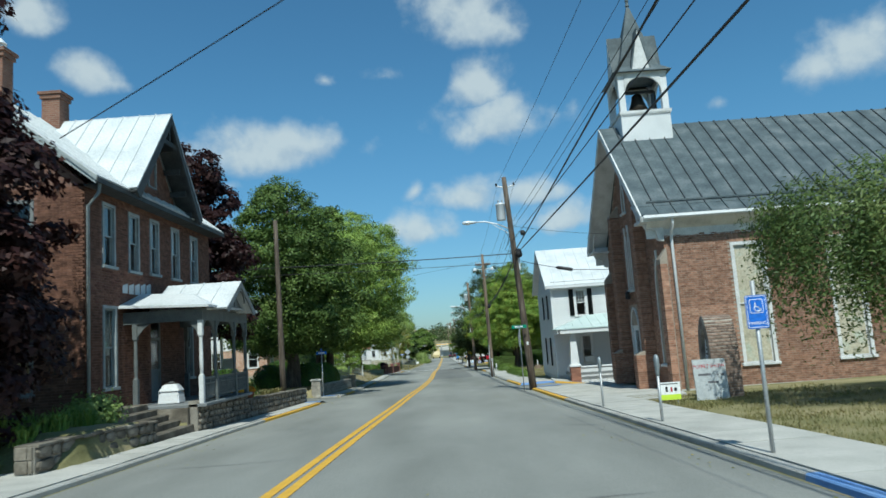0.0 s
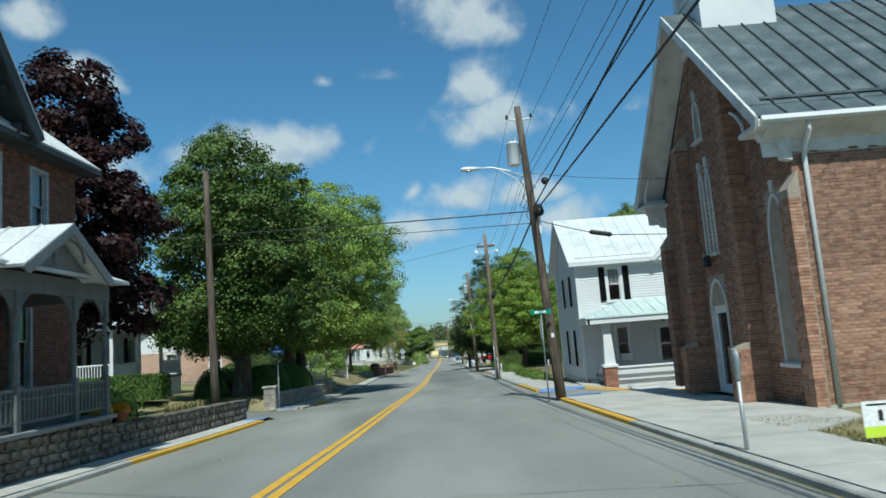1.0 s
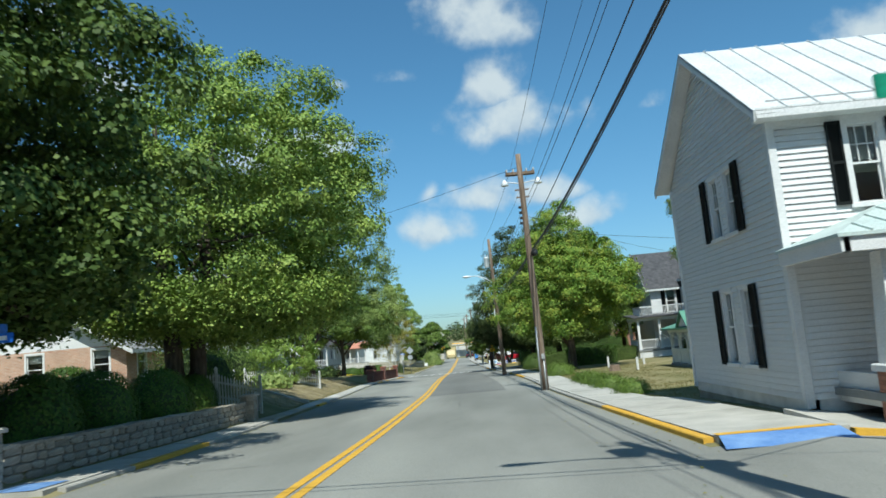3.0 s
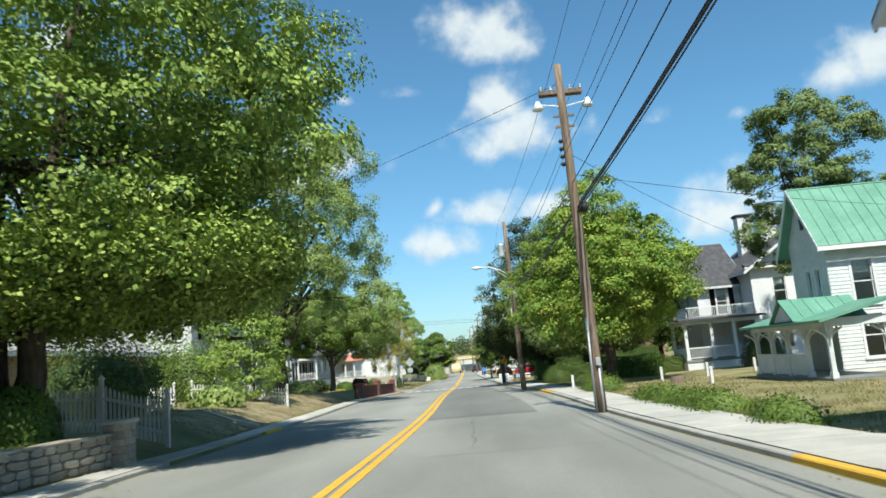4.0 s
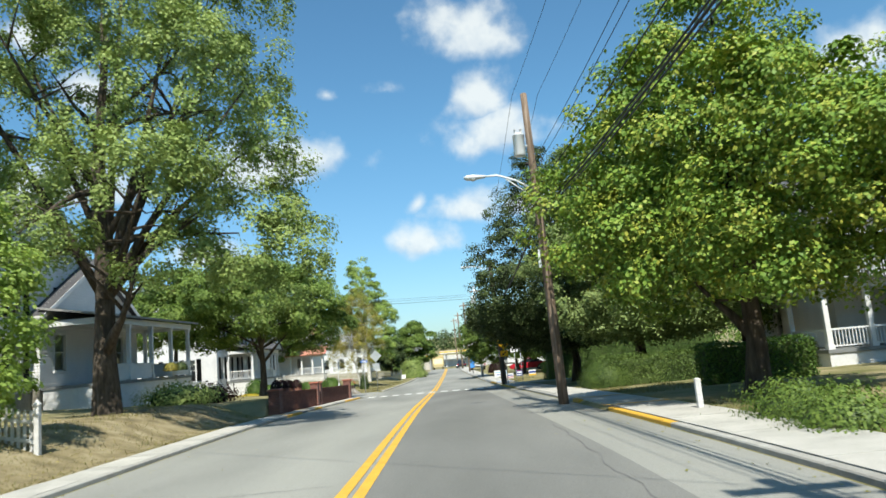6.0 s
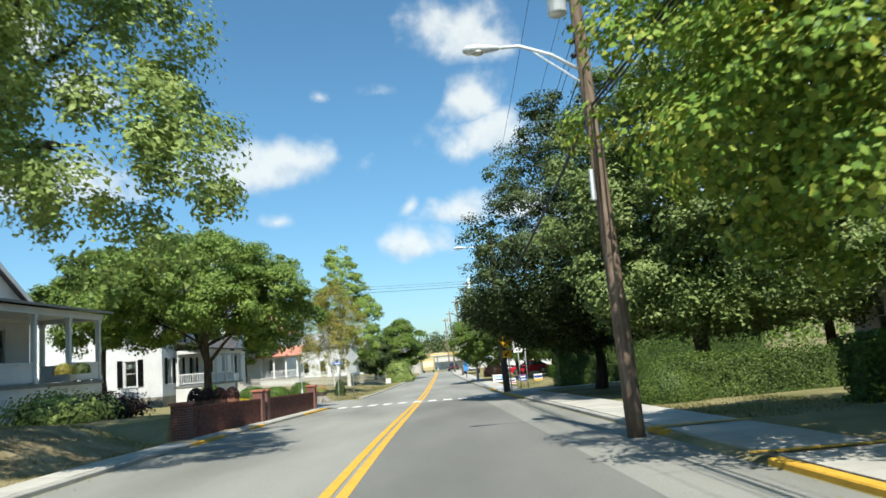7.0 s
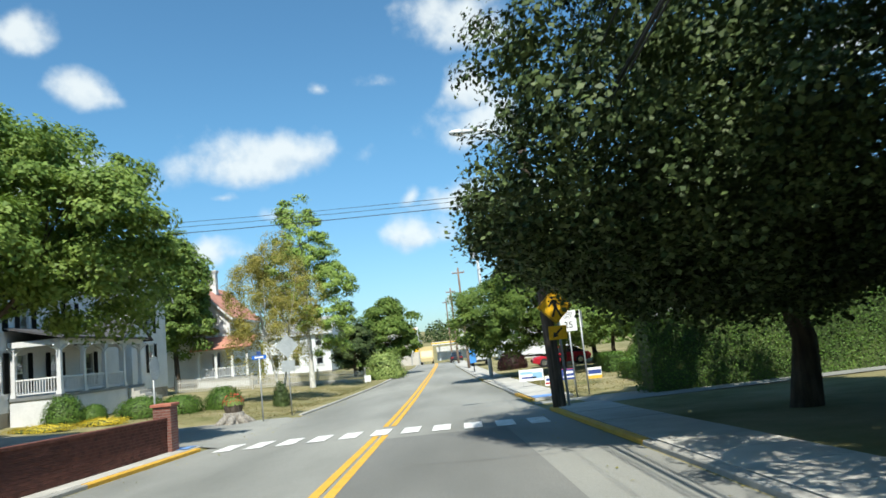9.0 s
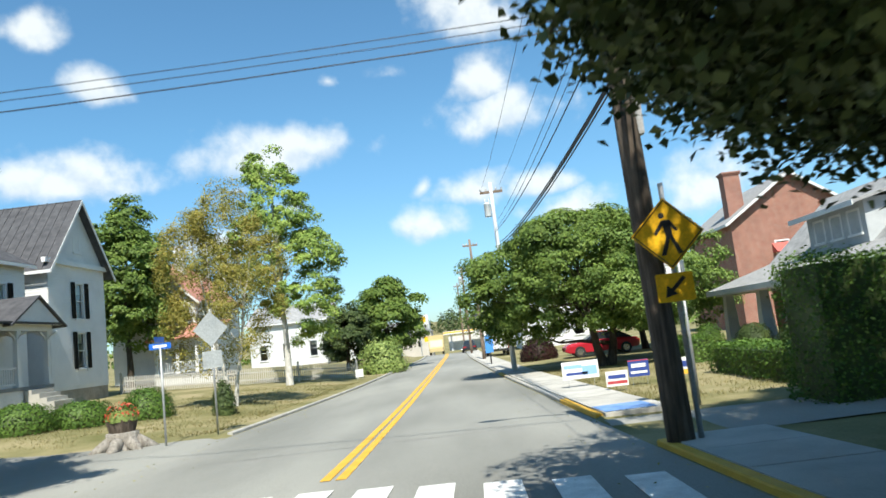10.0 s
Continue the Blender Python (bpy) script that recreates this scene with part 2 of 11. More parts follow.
GREY_PAINT = surface("grey_porch_paint", [(0.16, 0.17, 0.17), (0.22, 0.23, 0.23)], 2, 0.6, 0.15, 40)
TIN = surface("silver_painted_tin", [(0.461, 0.485, 0.485), (0.569, 0.586, 0.586), (0.619, 0.628, 0.619)], 0.9, 0.5, 0.12, 20)
SLATE_METAL = surface("grey_painted_metal_roof", [(0.055, 0.072, 0.08), (0.078, 0.1, 0.108), (0.125, 0.145, 0.152)], 1.6, 0.7, 0.12, 12)
SEAM_DARK = plain("dark_roof_seam", (0.028, 0.036, 0.042), 0.6)
SHINGLE = surface("dark_shingle", [(0.05, 0.05, 0.055), (0.09, 0.09, 0.095)], 3, 0.9, 0.5, 30)
SLATE_OLD = surface("weathered_slate", [(0.085, 0.085, 0.09), (0.13, 0.13, 0.135), (0.18, 0.18, 0.18)], 2, 0.85, 0.5, 30)
SHINGLE_GREY = surface("grey_shingle", [(0.22, 0.22, 0.22), (0.33, 0.33, 0.32)], 3, 0.9, 0.5, 30)
GREEN_ROOF = surface("green_metal_roof", [(0.10, 0.24, 0.17), (0.15, 0.32, 0.23)], 1, 0.5, 0.1, 20)
RED_ROOF = surface("red_roof", [(0.40, 0.17, 0.12), (0.50, 0.24, 0.17)], 1, 0.7, 0.2, 20)
SHUTTER = plain("black_shutter_paint", (0.012, 0.014, 0.014), 0.85, 0, 0.15)
DARK_INSIDE = surface("dark_interior", [(0.015, 0.014, 0.013), (0.03, 0.028, 0.025)], 1, 0.9, 0.0)
GLASS = plain("window_glass", (0.75, 0.8, 0.8), 0.03, 0, 0.6, 1.0)
CURTAIN = surface("curtain", [(0.45, 0.44, 0.40), (0.6, 0.58, 0.54)], 3, 0.9, 0.1, 12, stretch=(4, 4, 0.3))
WOOD_POLE = surface("weathered_pole_wood", [(0.12, 0.085, 0.06), (0.20, 0.145, 0.105), (0.28, 0.22, 0.17)], 2.5, 0.95, 0.5, 30, stretch=(6, 6, 0.5))
WOOD_DARK = surface("dark_pole_wood", [(0.05, 0.04, 0.031), (0.10, 0.078, 0.06), (0.17, 0.138, 0.11)], 2.5, 0.95, 0.5, 30, stretch=(6, 6, 0.5))
BARK = surface("bark", [(0.035, 0.028, 0.022), (0.07, 0.056, 0.042), (0.11, 0.09, 0.07)], 3, 1.0, 0.9, 25, stretch=(3, 3, 0.6))
BARK_PALE = surface("pale_bark", [(0.35, 0.34, 0.3), (0.6, 0.58, 0.53)], 3, 0.9, 0.5, 20, stretch=(2, 2, 1))
STONE = surface("field_stone", [(0.055, 0.047, 0.036), (0.11, 0.096, 0.075), (0.23, 0.205, 0.165)], 1.4, 0.95, 0.7, 18, rand=0.3, island=0.25)
STONE_PALE = surface("pale_cut_stone", [(0.25, 0.225, 0.185), (0.38, 0.35, 0.29)], 2, 0.95, 0.6, 20, rand=0.18)
MORTAR = surface("mortar", [(0.20, 0.18, 0.15), (0.28, 0.26, 0.22)], 4, 0.95, 0.4, 40)
GALV = surface("galvanised_steel", [(0.36, 0.37, 0.37), (0.48, 0.49, 0.49)], 5, 0.5, 0.1, 40, metal=0.6)
WIRE = plain("black_cable", (0.012, 0.012, 0.013), 0.6)
ALUM = plain("white_lamp_metal", (0.72, 0.74, 0.75), 0.35, 0.1)
SOIL = surface("mulch", [(0.135, 0.11, 0.059), (0.23, 0.189, 0.104), (0.315, 0.27, 0.167)], 1.5, 1.0, 0.9, 30)
LEAF_GREEN = leafy("maple_leaves", (0.047, 0.085, 0.02), (0.12, 0.185, 0.038), (0.225, 0.3, 0.066), 0.22)
LEAF_LIGHT = leafy("bright_leaves", (0.085, 0.15, 0.03), (0.2, 0.29, 0.058), (0.36, 0.43, 0.1), 0.07)
LEAF_YELLOWING = leafy("yellowing_leaves", (0.066, 0.14, 0.02), (0.165, 0.265, 0.04), (0.4, 0.385, 0.065), 0.09)
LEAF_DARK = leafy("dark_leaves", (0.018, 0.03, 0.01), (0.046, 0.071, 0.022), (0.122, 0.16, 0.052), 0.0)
LEAF_PURPLE = leafy("purple_leaves", (0.012, 0.006, 0.007), (0.03, 0.012, 0.012), (0.065, 0.028, 0.022), 0.2)
LEAF_SILVER = leafy("grey_green_leaves", (0.095, 0.14, 0.04), (0.225, 0.3, 0.085), (0.4, 0.46, 0.16), 0.25)
LEAF_GOLD = leafy("golden_leaves", (0.12, 0.14, 0.03), (0.27, 0.25, 0.06), (0.42, 0.34, 0.09), 0.3)
LEAF_YARD = leafy("lawn_tree_leaves", (0.065, 0.115, 0.024), (0.15, 0.225, 0.048), (0.27, 0.345, 0.085), 0.25)
LEAF_MAPLE = leafy("dark_maple_leaves", (0.03, 0.056, 0.014), (0.078, 0.125, 0.028), (0.165, 0.225, 0.055), 0.15)
LEAF_PALE = leafy("pale_young_leaves", (0.12, 0.19, 0.04), (0.25, 0.35, 0.08), (0.4, 0.48, 0.14), 0.38)
LEAF_WILLOW = leafy("weeping_leaves", (0.035, 0.06, 0.018), (0.085, 0.13, 0.035), (0.2, 0.235, 0.075), 0.15)
LEAF_PLANE = leafy("grey_green_shade_leaves", (0.055, 0.088, 0.026), (0.145, 0.2, 0.06), (0.28, 0.345, 0.125), 0.06)
LEAF_HEDGE = leafy("hedge_leaves", (0.03, 0.07, 0.014), (0.075, 0.14, 0.026), (0.15, 0.24, 0.045), 0.2)
LEAF_BLADE = leafy("grass_blades", (0.10, 0.12, 0.035), (0.23, 0.205, 0.085), (0.34, 0.285, 0.15), 0.3)


# ---- mesh helpers ----
class Form:
    """Gathers corners and faces of one mesh."""

    def __init__(self):
        self.v, self.f = [], []

    def add(self, verts, faces):
        n = len(self.v)
        self.v += [tuple(p) for p in verts]
        self.f += [tuple(i + n for i in f) for f in faces]
        return self

    def box(self, x0, y0, z0, x1, y1, z1):
        p = [(x, y, z) for z in (z0, z1) for y in (y0, y1) for x in (x0, x1)]
        return self.add(p, [(0, 2, 3, 1), (4, 5, 7, 6), (0, 1, 5, 4), (2, 6, 7, 3), (0, 4, 6, 2), (1, 3, 7, 5)])

    def soft_box(self, x0, y0, z0, x1, y1, z1, c=0.01):
        """A box with its upper edges chamfered."""
        lo = [(x0, y0, z0), (x1, y0, z0), (x1, y1, z0), (x0, y1, z0)]
        mi = [(x0, y0, z1 - c), (x1, y0, z1 - c), (x1, y1, z1 - c), (x0, y1, z1 - c)]
        hi = [(x0 + c, y0 + c, z1), (x1 - c, y0 + c, z1), (x1 - c, y1 - c, z1), (x0 + c, y1 - c, z1)]
        f = [(3, 2, 1, 0), (8, 9, 10, 11)]
        for a in (0, 4):
            f += [(a + i, a + (i + 1) % 4, a + 4 + (i + 1) % 4, a + 4 + i) for i in range(4)]
        return self.add(lo + mi + hi, f)

    def prism(self, poly, axis, a, b):
        """A flat outline, drawn in the two other axes, pushed from a to b along axis."""
        def put(p, t):
            q = list(p)
            q.insert(axis, t)
            return q
        n = len(poly)
        v = [put(p, a) for p in poly] + [put(p, b) for p in poly]
        f = [tuple(range(n))[::-1], tuple(range(n, 2 * n))] + [(i, (i + 1) % n, n + (i + 1) % n, n + i) for i in range(n)]
        return self.add(v, f)

    def slab(self, p, q, r, thick):
        """A sheet over the corners p, q, r and the fourth that closes them, thick downwards along its normal."""
        p, q, r = Vector(p), Vector(q), Vector(r)
        s = p + (r - q)
        n = (q - p).cross(r - q).normalized()
        if n.z < 0:
            n = -n
        top = [p, q, r, s]
        low = [c - n * thick for c in top]
        return self.add(top + low, [(0, 1, 2, 3), (7, 6, 5, 4)] + [(i, 4 + i, 4 + (i + 1) % 4, (i + 1) % 4) for i in range(4)])

    def tube(self, points, radii, n=8, caps=True):
        """A round bar along points, with a radius at each."""
        pts = [Vector(p) for p in points]
        if isinstance(radii, (int, float)):
            radii = [radii] * len(pts)
        v, f = [], []
        ref = Vector((0.31, 0.17, 0.93))
        for i, (p, r) in enumerate(zip(pts, radii)):
            d = (pts[min(i + 1, len(pts) - 1)] - pts[max(i - 1, 0)]).normalized()
            side = d.cross(ref)
            if side.length < 0.05:
                side = d.cross(Vector((1, 0, 0)))
            side.normalize()
            up = side.cross(d)
            v += [p + (side * math.cos(a) + up * math.sin(a)) * r for a in (2 * math.pi * k / n for k in range(n))]
        for i in range(len(pts) - 1):
            f += [(i * n + k, i * n + (k + 1) % n, (i + 1) * n + (k + 1) % n, (i + 1) * n + k) for k in range(n)]
        if caps:
            f += [tuple(range(n))[::-1], tuple(range((len(pts) - 1) * n, len(pts) * n))]
        return self.add(v, f)

    def lathe(self, profile, n=16, centre=(0, 0, 0)):
        """A turned form: (radius, height) from bottom to top."""
        cx, cy, cz = centre
        return self.tube([(cx, cy, cz + h) for r, h in profile], [max(r, 0.001) for r, h in profile], n)

    def mesh(self, name, material, smooth=False):
        me = bpy.data.meshes.new(name)
        me.from_pydata(self.v, [], self.f)
        me.materials.append(material)
        if smooth:
            me.shade_smooth()
        me.update()
        return me


def part(name, form, material, parent=None, label="", smooth=False, kind="", bevel=0.0):
    """One mesh object, under a thing or a part if parent is given."""
    me = form if isinstance(form, bpy.types.Mesh) else form.mesh(name, material, smooth)
    if bevel:
        bm = bmesh.new()
        bm.from_mesh(me)
        bmesh.ops.remove_doubles(bm, verts=bm.verts, dist=0.0005)
        edges = [e for e in bm.edges if len(e.link_faces) == 2 and e.calc_face_angle(0) > 0.5]
        bmesh.ops.bevel(bm, geom=edges, offset=bevel, segments=2, affect="EDGES", clamp_overlap=True)
        bm.to_mesh(me)
        bm.free()
    ob = new(name, me)
    if parent is not None:
        ob.parent = parent
    return tagged(ob, label=label, kind=kind)


def thing(name, label, category, at=(0, 0, 0), turn=0.0, group="", kind=""):
    """An Empty at the base of a thing, which holds its parts."""
    ob = new(name)
    ob.empty_display_size = 0.2
    ob.matrix_world = pose(*at, 0, 0, turn)
    return tagged(ob, label, category, group, kind)


def piece(name, mesh, parent, m):
    """A further object on a shared mesh."""
    ob = new(name, mesh)
    ob.parent = parent
    ob.matrix_local = m
    return ob


def interp(x, xs, ys):
    return float(np.interp(x, xs, ys))


# ---- the lie of the land ----
ROAD_Y = [-80, 0, 10, 20, 30, 40, 50, 64, 75, 85, 95, 106, 117, 130, 150, 170, 200, 260, 330, 450, 900]
ROAD_Z = [1.6, -.42, -.68, -.95, -1.3, -1.52, -1.85, -2.15, -2.28, -2.38, -2.6, -2.9, -3.2, -3.35, -3.35, -3.3, -3.25, -5.0, -6.3, 0, 18]
KR_Y = [-80, 0, 10, 20, 30, 40, 50, 64, 75, 86, 97, 107, 117, 130, 140, 175, 260, 450, 900]
KR_X = [4.2, 3.85, 3.75, 3.55, 3.5, 3.28, 3.2, 2.85, 2.75, 2.25, 1.9, 1.65, 1.25, .6, -.1, -1.9, -4.0, -10, -30]
KL_Y = [-80, 0, 15, 25, 37, 50, 64, 78, 92, 105, 115, 127, 145, 185, 260, 450, 900]
KL_X = [-6.8, -6.8, -6.8, -7.2, -7.2, -7.6, -8.0, -8.3, -8.9, -9.1, -9.05, -8.6, -7.7, -6.95, -10, -16, -36]
YL_Y = [-80, 0, 10, 30, 48, 70, 92, 111, 124, 160, 189, 260, 450, 900]
YL_X = [-2.85, -2.85, -2.88, -3.0, -3.0, -3.0, -3.42, -3.75, -3.92, -4.25, -4.6, -7, -13, -33]


def smooth_table(xs, ys, at, width=5.0):
    """A table read with its corners rounded."""
    return sum(interp(at + width * k, xs, ys) for k in (-1, -0.5, 0, 0.5, 1)) / 5


def road_z(y):
    return smooth_table(ROAD_Y, ROAD_Z, y)


def kerb_r(y):
    return smooth_table(KR_Y, KR_X, y, 3)


def kerb_l(y):
    return smooth_table(KL_Y, KL_X, y, 3)


def yellow_x(y):
    return smooth_table(YL_Y, YL_X, y, 4)


RISE_Y = [-80, 14.0, 15.0, 36.6, 37.6, 43.0, 43.4, 58, 60, 64, 66, 94, 95, 115.6, 116.4, 127, 129, 160, 300]
RISE_H = [.05, .05, .72, .72, .04, .04, .72, .78, .65, .65, .85, .9, .8, .7, .02, .02, .2, .4, .4]
WALLED = [(13.6, 18.95), (21.7, 37.0), (43.2, 58.5), (95.0, 116.0)]


def land_z(x, y):
    """Height of the open ground beside the road."""
    z, l, r = road_z(y), kerb_l(y), kerb_r(y)
    if x > r:
        d = x - r
        lift = 0.075 if not (36.9 < y < 43.1 or 117.6 < y < 121.2) else 0.0
        dip = 0.55 * min(1, max(0, d - 2) / 4) * min(1, max(0, 1 - (abs(y - 41) - 2.2) / 3.0))
        return z + lift * min(1, d / 0.2) + 0.012 * max(0, d - 3) + (0.02 * max(0, d - 30)) - dip
    if x < l:
        d = l - x
        rise = interp(y, RISE_Y, RISE_H)
        if any(a < y < b for a, b in WALLED):
            d0 = l + 8.86 if 43.2 < y < 58.5 else 1.12
            k = 0.0 if d < d0 else min(1, (d - d0) / 0.12)
        else:
            k = min(1, max(0, (d - 0.9) / 3.2))
            k = k * k * (3 - 2 * k)
        kerbed = 0.0 if 37.4 < y < 43.2 or 116.1 < y < 126.8 else 0.06 * min(1, d / 0.2)
        return z + max(kerbed, rise * k) + 0.055 * min(40, max(0, d - 5)) + 0.01 * max(0, d - 45)
    return z - 0.06


def build_ground():
    ys = [-80, -60, -45, -30] + [y * 1.0 for y in range(-20, 190)] + list(range(190, 300, 6)) + list(range(300, 900, 40)) + [1200, 2000, 4000]
    left = [0.02, 0.2, 1.0, 1.12, 1.18, 1.24, 1.36, 1.5, 1.62, 2, 2.6, 3.3, 4.1, 5, 6, 8, 10, 13, 17, 22, 28, 36, 48, 70, 110, 200, 500, 1500, 4000]
    right = [0.02, 0.2, 0.6, 1.2, 1.8, 2.4, 3, 4, 5, 6.5, 8, 10, 13, 17, 22, 28, 36, 50, 80, 130, 220, 500, 1500, 4000]
    form = Form()
    rows = []
    for y in ys:
        l, r = kerb_l(y), kerb_r(y)
        xs = [l - d for d in reversed(left)] + [l + 0.3, 0.5 * (l + r), r - 0.3] + [r + d for d in right]
        rows.append([(x, y, land_z(x, y) + (0.04 * noise.noise((x * 0.4, y * 0.4, 0)) if x > r + 2.4 or x < l - 1.8 else 0)) for x in xs])
    n = len(rows[0])
    form.v = [p for row in rows for p in row]
    form.f = [(j * n + i, j * n + i + 1, (j + 1) * n + i + 1, (j + 1) * n + i) for j in range(len(rows) - 1) for i in range(n - 1)]
    tagged(part("ground", form, GRASS_DRY, smooth=True), "dry late-summer lawn grass on gently sloping ground", "ground", kind="structure")


def ribbon(y0, y1, left, right, lift, step=1.0, crown=0.0):
    """A strip of road surface between two lines of x, following the road's profile."""
    form = Form()
    n = max(1, int(math.ceil((y1 - y0) / step)))
    for i in range(n + 1):
        y = y0 + (y1 - y0) * i / n
        a, b = left(y), right(y)
        form.v += [(a, y, road_z(y) + lift), (0.5 * (a + b), y, road_z(y) + lift + crown), (b, y, road_z(y) + lift)]
    form.f = [(3 * i + k, 3 * i + k + 1, 3 * i + k + 4, 3 * i + k + 3) for i in range(n) for k in (0, 1)]
    return form


def band(y0, y1, off, width, base, lift, step=1.0):
    return ribbon(y0, y1, lambda y: base(y) + off, lambda y: base(y) + off + width, lift, step)


def build_road():
    tagged(part("road", ribbon(-80, 330, lambda y: kerb_l(y) + 0.02, lambda y: kerb_r(y) - 0.02, 0.0, 2.0), ASPHALT),
           "worn grey asphalt two-lane town street", "road", kind="structure")
    tagged(part("resurfaced_lane", ribbon(67.2, 113.6, lambda y: yellow_x(y) + 0.25, lambda y: kerb_r(y) - 1.75, 0.005), ASPHALT_DARK),
           "darker newer asphalt patch along one lane", "road patch", kind="structure")
    for k, off in enumerate((-0.13, 0.12)):
        for ya, yb in ((-80, 114.6), (117.3, 300)):
            tagged(part("centre_line", band(ya, yb, off, 0.17, yellow_x, 0.010, 1.0), YELLOW), "yellow painted centre line on asphalt", "road marking", group="double yellow centre line", kind="structure")
    # side streets
    def side(name, pts, lift=0.012, mat=ASPHALT, label="grey asphalt side street", n=12):
        (xa, ya0, ya1), (xb, yb0, yb1) = pts
        f = Form()
        for i in range(n + 1):
            t = i / n
            x = xa + (xb - xa) * t
            for k in range(7):
                y = (ya0 + (yb0 - ya0) * t) * (1 - k / 6) + (ya1 + (yb1 - ya1) * t) * k / 6
                f.v.append((x, y, land_z(x, y) + lift))
        f.f = [q if xb > xa else q[::-1] for i in range(n) for k in range(6) for q in [(7 * i + k, 7 * i + k + 7, 7 * i + k + 8, 7 * i + k + 1)]]
        tagged(part(name, f, mat), label, "road", kind="structure")
    side("side_street_east", ((3.2, 37.6, 42.8), (45, 36.9, 42.4)), 0.06, n=24)
    side("side_street_west", ((-6.9, 37.7, 43.1), (-60, 37.4, 43.5)), 0.05, n=60)
    side("side_street_far_east", ((1.1, 117.9, 121.0), (40, 118.5, 122)), 0.03)
    side("side_street_far_west", ((-8.5, 116.0, 126.6), (-60, 117, 124)), 0.05, n=60)


def build_crosswalk():
    for i in range(11):
        x = -8.4 + i * 0.87
        y = interp(x, [-8.4, -3.8, 0.5], [115.5, 115.55, 114.3])
        f = Form()
        z = [road_z(y + d) + 0.016 for d in (-0.85, 0.85)]
        f.add([(x, y - 0.85, z[0]), (x + 0.5, y - 0.85, z[0]), (x + 0.5, y + 0.85, z[1]), (x, y + 0.85, z[1])], [(0, 1, 2, 3)])
        tagged(part("crosswalk_bar", f, WHITE_PAINT_ROAD), "worn white painted crosswalk bar on asphalt", "road marking", group="crosswalk bars", kind="structure")


# kerbs: stretches with their paint
KERBS_RIGHT = [(-20, 3.0, "blue"), (3.0, 8.9, "blue"), (8.9, 26.5, ""), (26.5, 36.8, "yellow"), (43.2, 52.0, "yellow"), (52.0, 78.0, ""), (78.0, 83.0, "yellow"),
               (87.0, 88.0, "yellow"), (88.0, 107.5, ""), (107.5, 117.3, "yellow"), (121.6, 126.0, "yellow"), (126.0, 140.0, ""), (140.0, 143.0, "yellow"), (143.0, 320.0, "")]
KERBS_LEFT = [(-20, 26.0, ""), (26.0, 36.5, "yellow"), (43.8, 46.5, ""), (46.5, 51.0, "yellow"), (51.0, 58.5, ""), (66.5, 68.5, "yellow"), (68.5, 94.0, ""), (94, 97.0, "yellow"), (97.0, 100, ""), (100, 102.0, "yellow"),
              (102, 109.5, ""), (109.5, 115.6, "yellow"), (127.0, 320.0, "")]


def build_kerbs():
    paints = {"": KERB_STONE, "yellow": YELLOW, "blue": BLUE_PAINT}
    for side, table, line in ((1, KERBS_RIGHT, kerb_r), (-1, KERBS_LEFT, kerb_l)):
        for y0, y1, paint in table:
            stretch = thing("kerb", (paint + " painted " if paint else "plain grey ") + "concrete kerb along the street", "kerb", (0, 0, 0), kind="structure")
            n = max(1, round((y1 - y0) / (3.0 if y0 < 145 else 25)))
            for i in range(n):
                a, b = y0 + (y1 - y0) * i / n, y0 + (y1 - y0) * (i + 1) / n - 0.012
                f = Form()
                for y in (a, b):
                    x, z = line(y), road_z(y)
                    f.v += [(x, y, z - 0.15), (x + side * 0.012, y, z + 0.075), (x + side * 0.03, y, z + 0.095), (x + side * 0.17, y, z + 0.10), (x + side * 0.17, y, z - 0.15)]
                q = [(k, k + 1, k + 6, k + 5) for k in range(4)] + [(4, 3, 2, 1, 0), (5, 6, 7, 8, 9)]
                f.f = q if side < 0 else [t[::-1] for t in q]
                part("kerb_block", f, paints[paint], stretch)


def slabs(name, label, line, side, y0, y1, inner, outer, step=1.5, top=0.115):
    walkway = thing(name, label, "pavement", (0, 0, 0), kind="structure")
    n = max(1, round((y1 - y0) / step))
    for i in range(n):
        a, b = y0 + (y1 - y0) * i / n, y0 + (y1 - y0) * (i + 1) / n - 0.014
        f = Form()
        jig = random.uniform(-0.006, 0.006)
        for y in (a, b):
            x, z = line(y), road_z(y) + jig
            p = [(x + side * inner(y), y, z - 0.1), (x + side * inner(y), y, z + top), (x + side * outer(y), y, z + top + 0.02), (x + side * outer(y), y, z - 0.1)]
            f.v += p if side > 0 else p[::-1]
        f.f = [(0, 1, 5, 4), (1, 2, 6, 5), (2, 3, 7, 6), (3, 2, 1, 0), (4, 5, 6, 7)]
        part("paving_slab", f, CONCRETE, walkway)
    return walkway


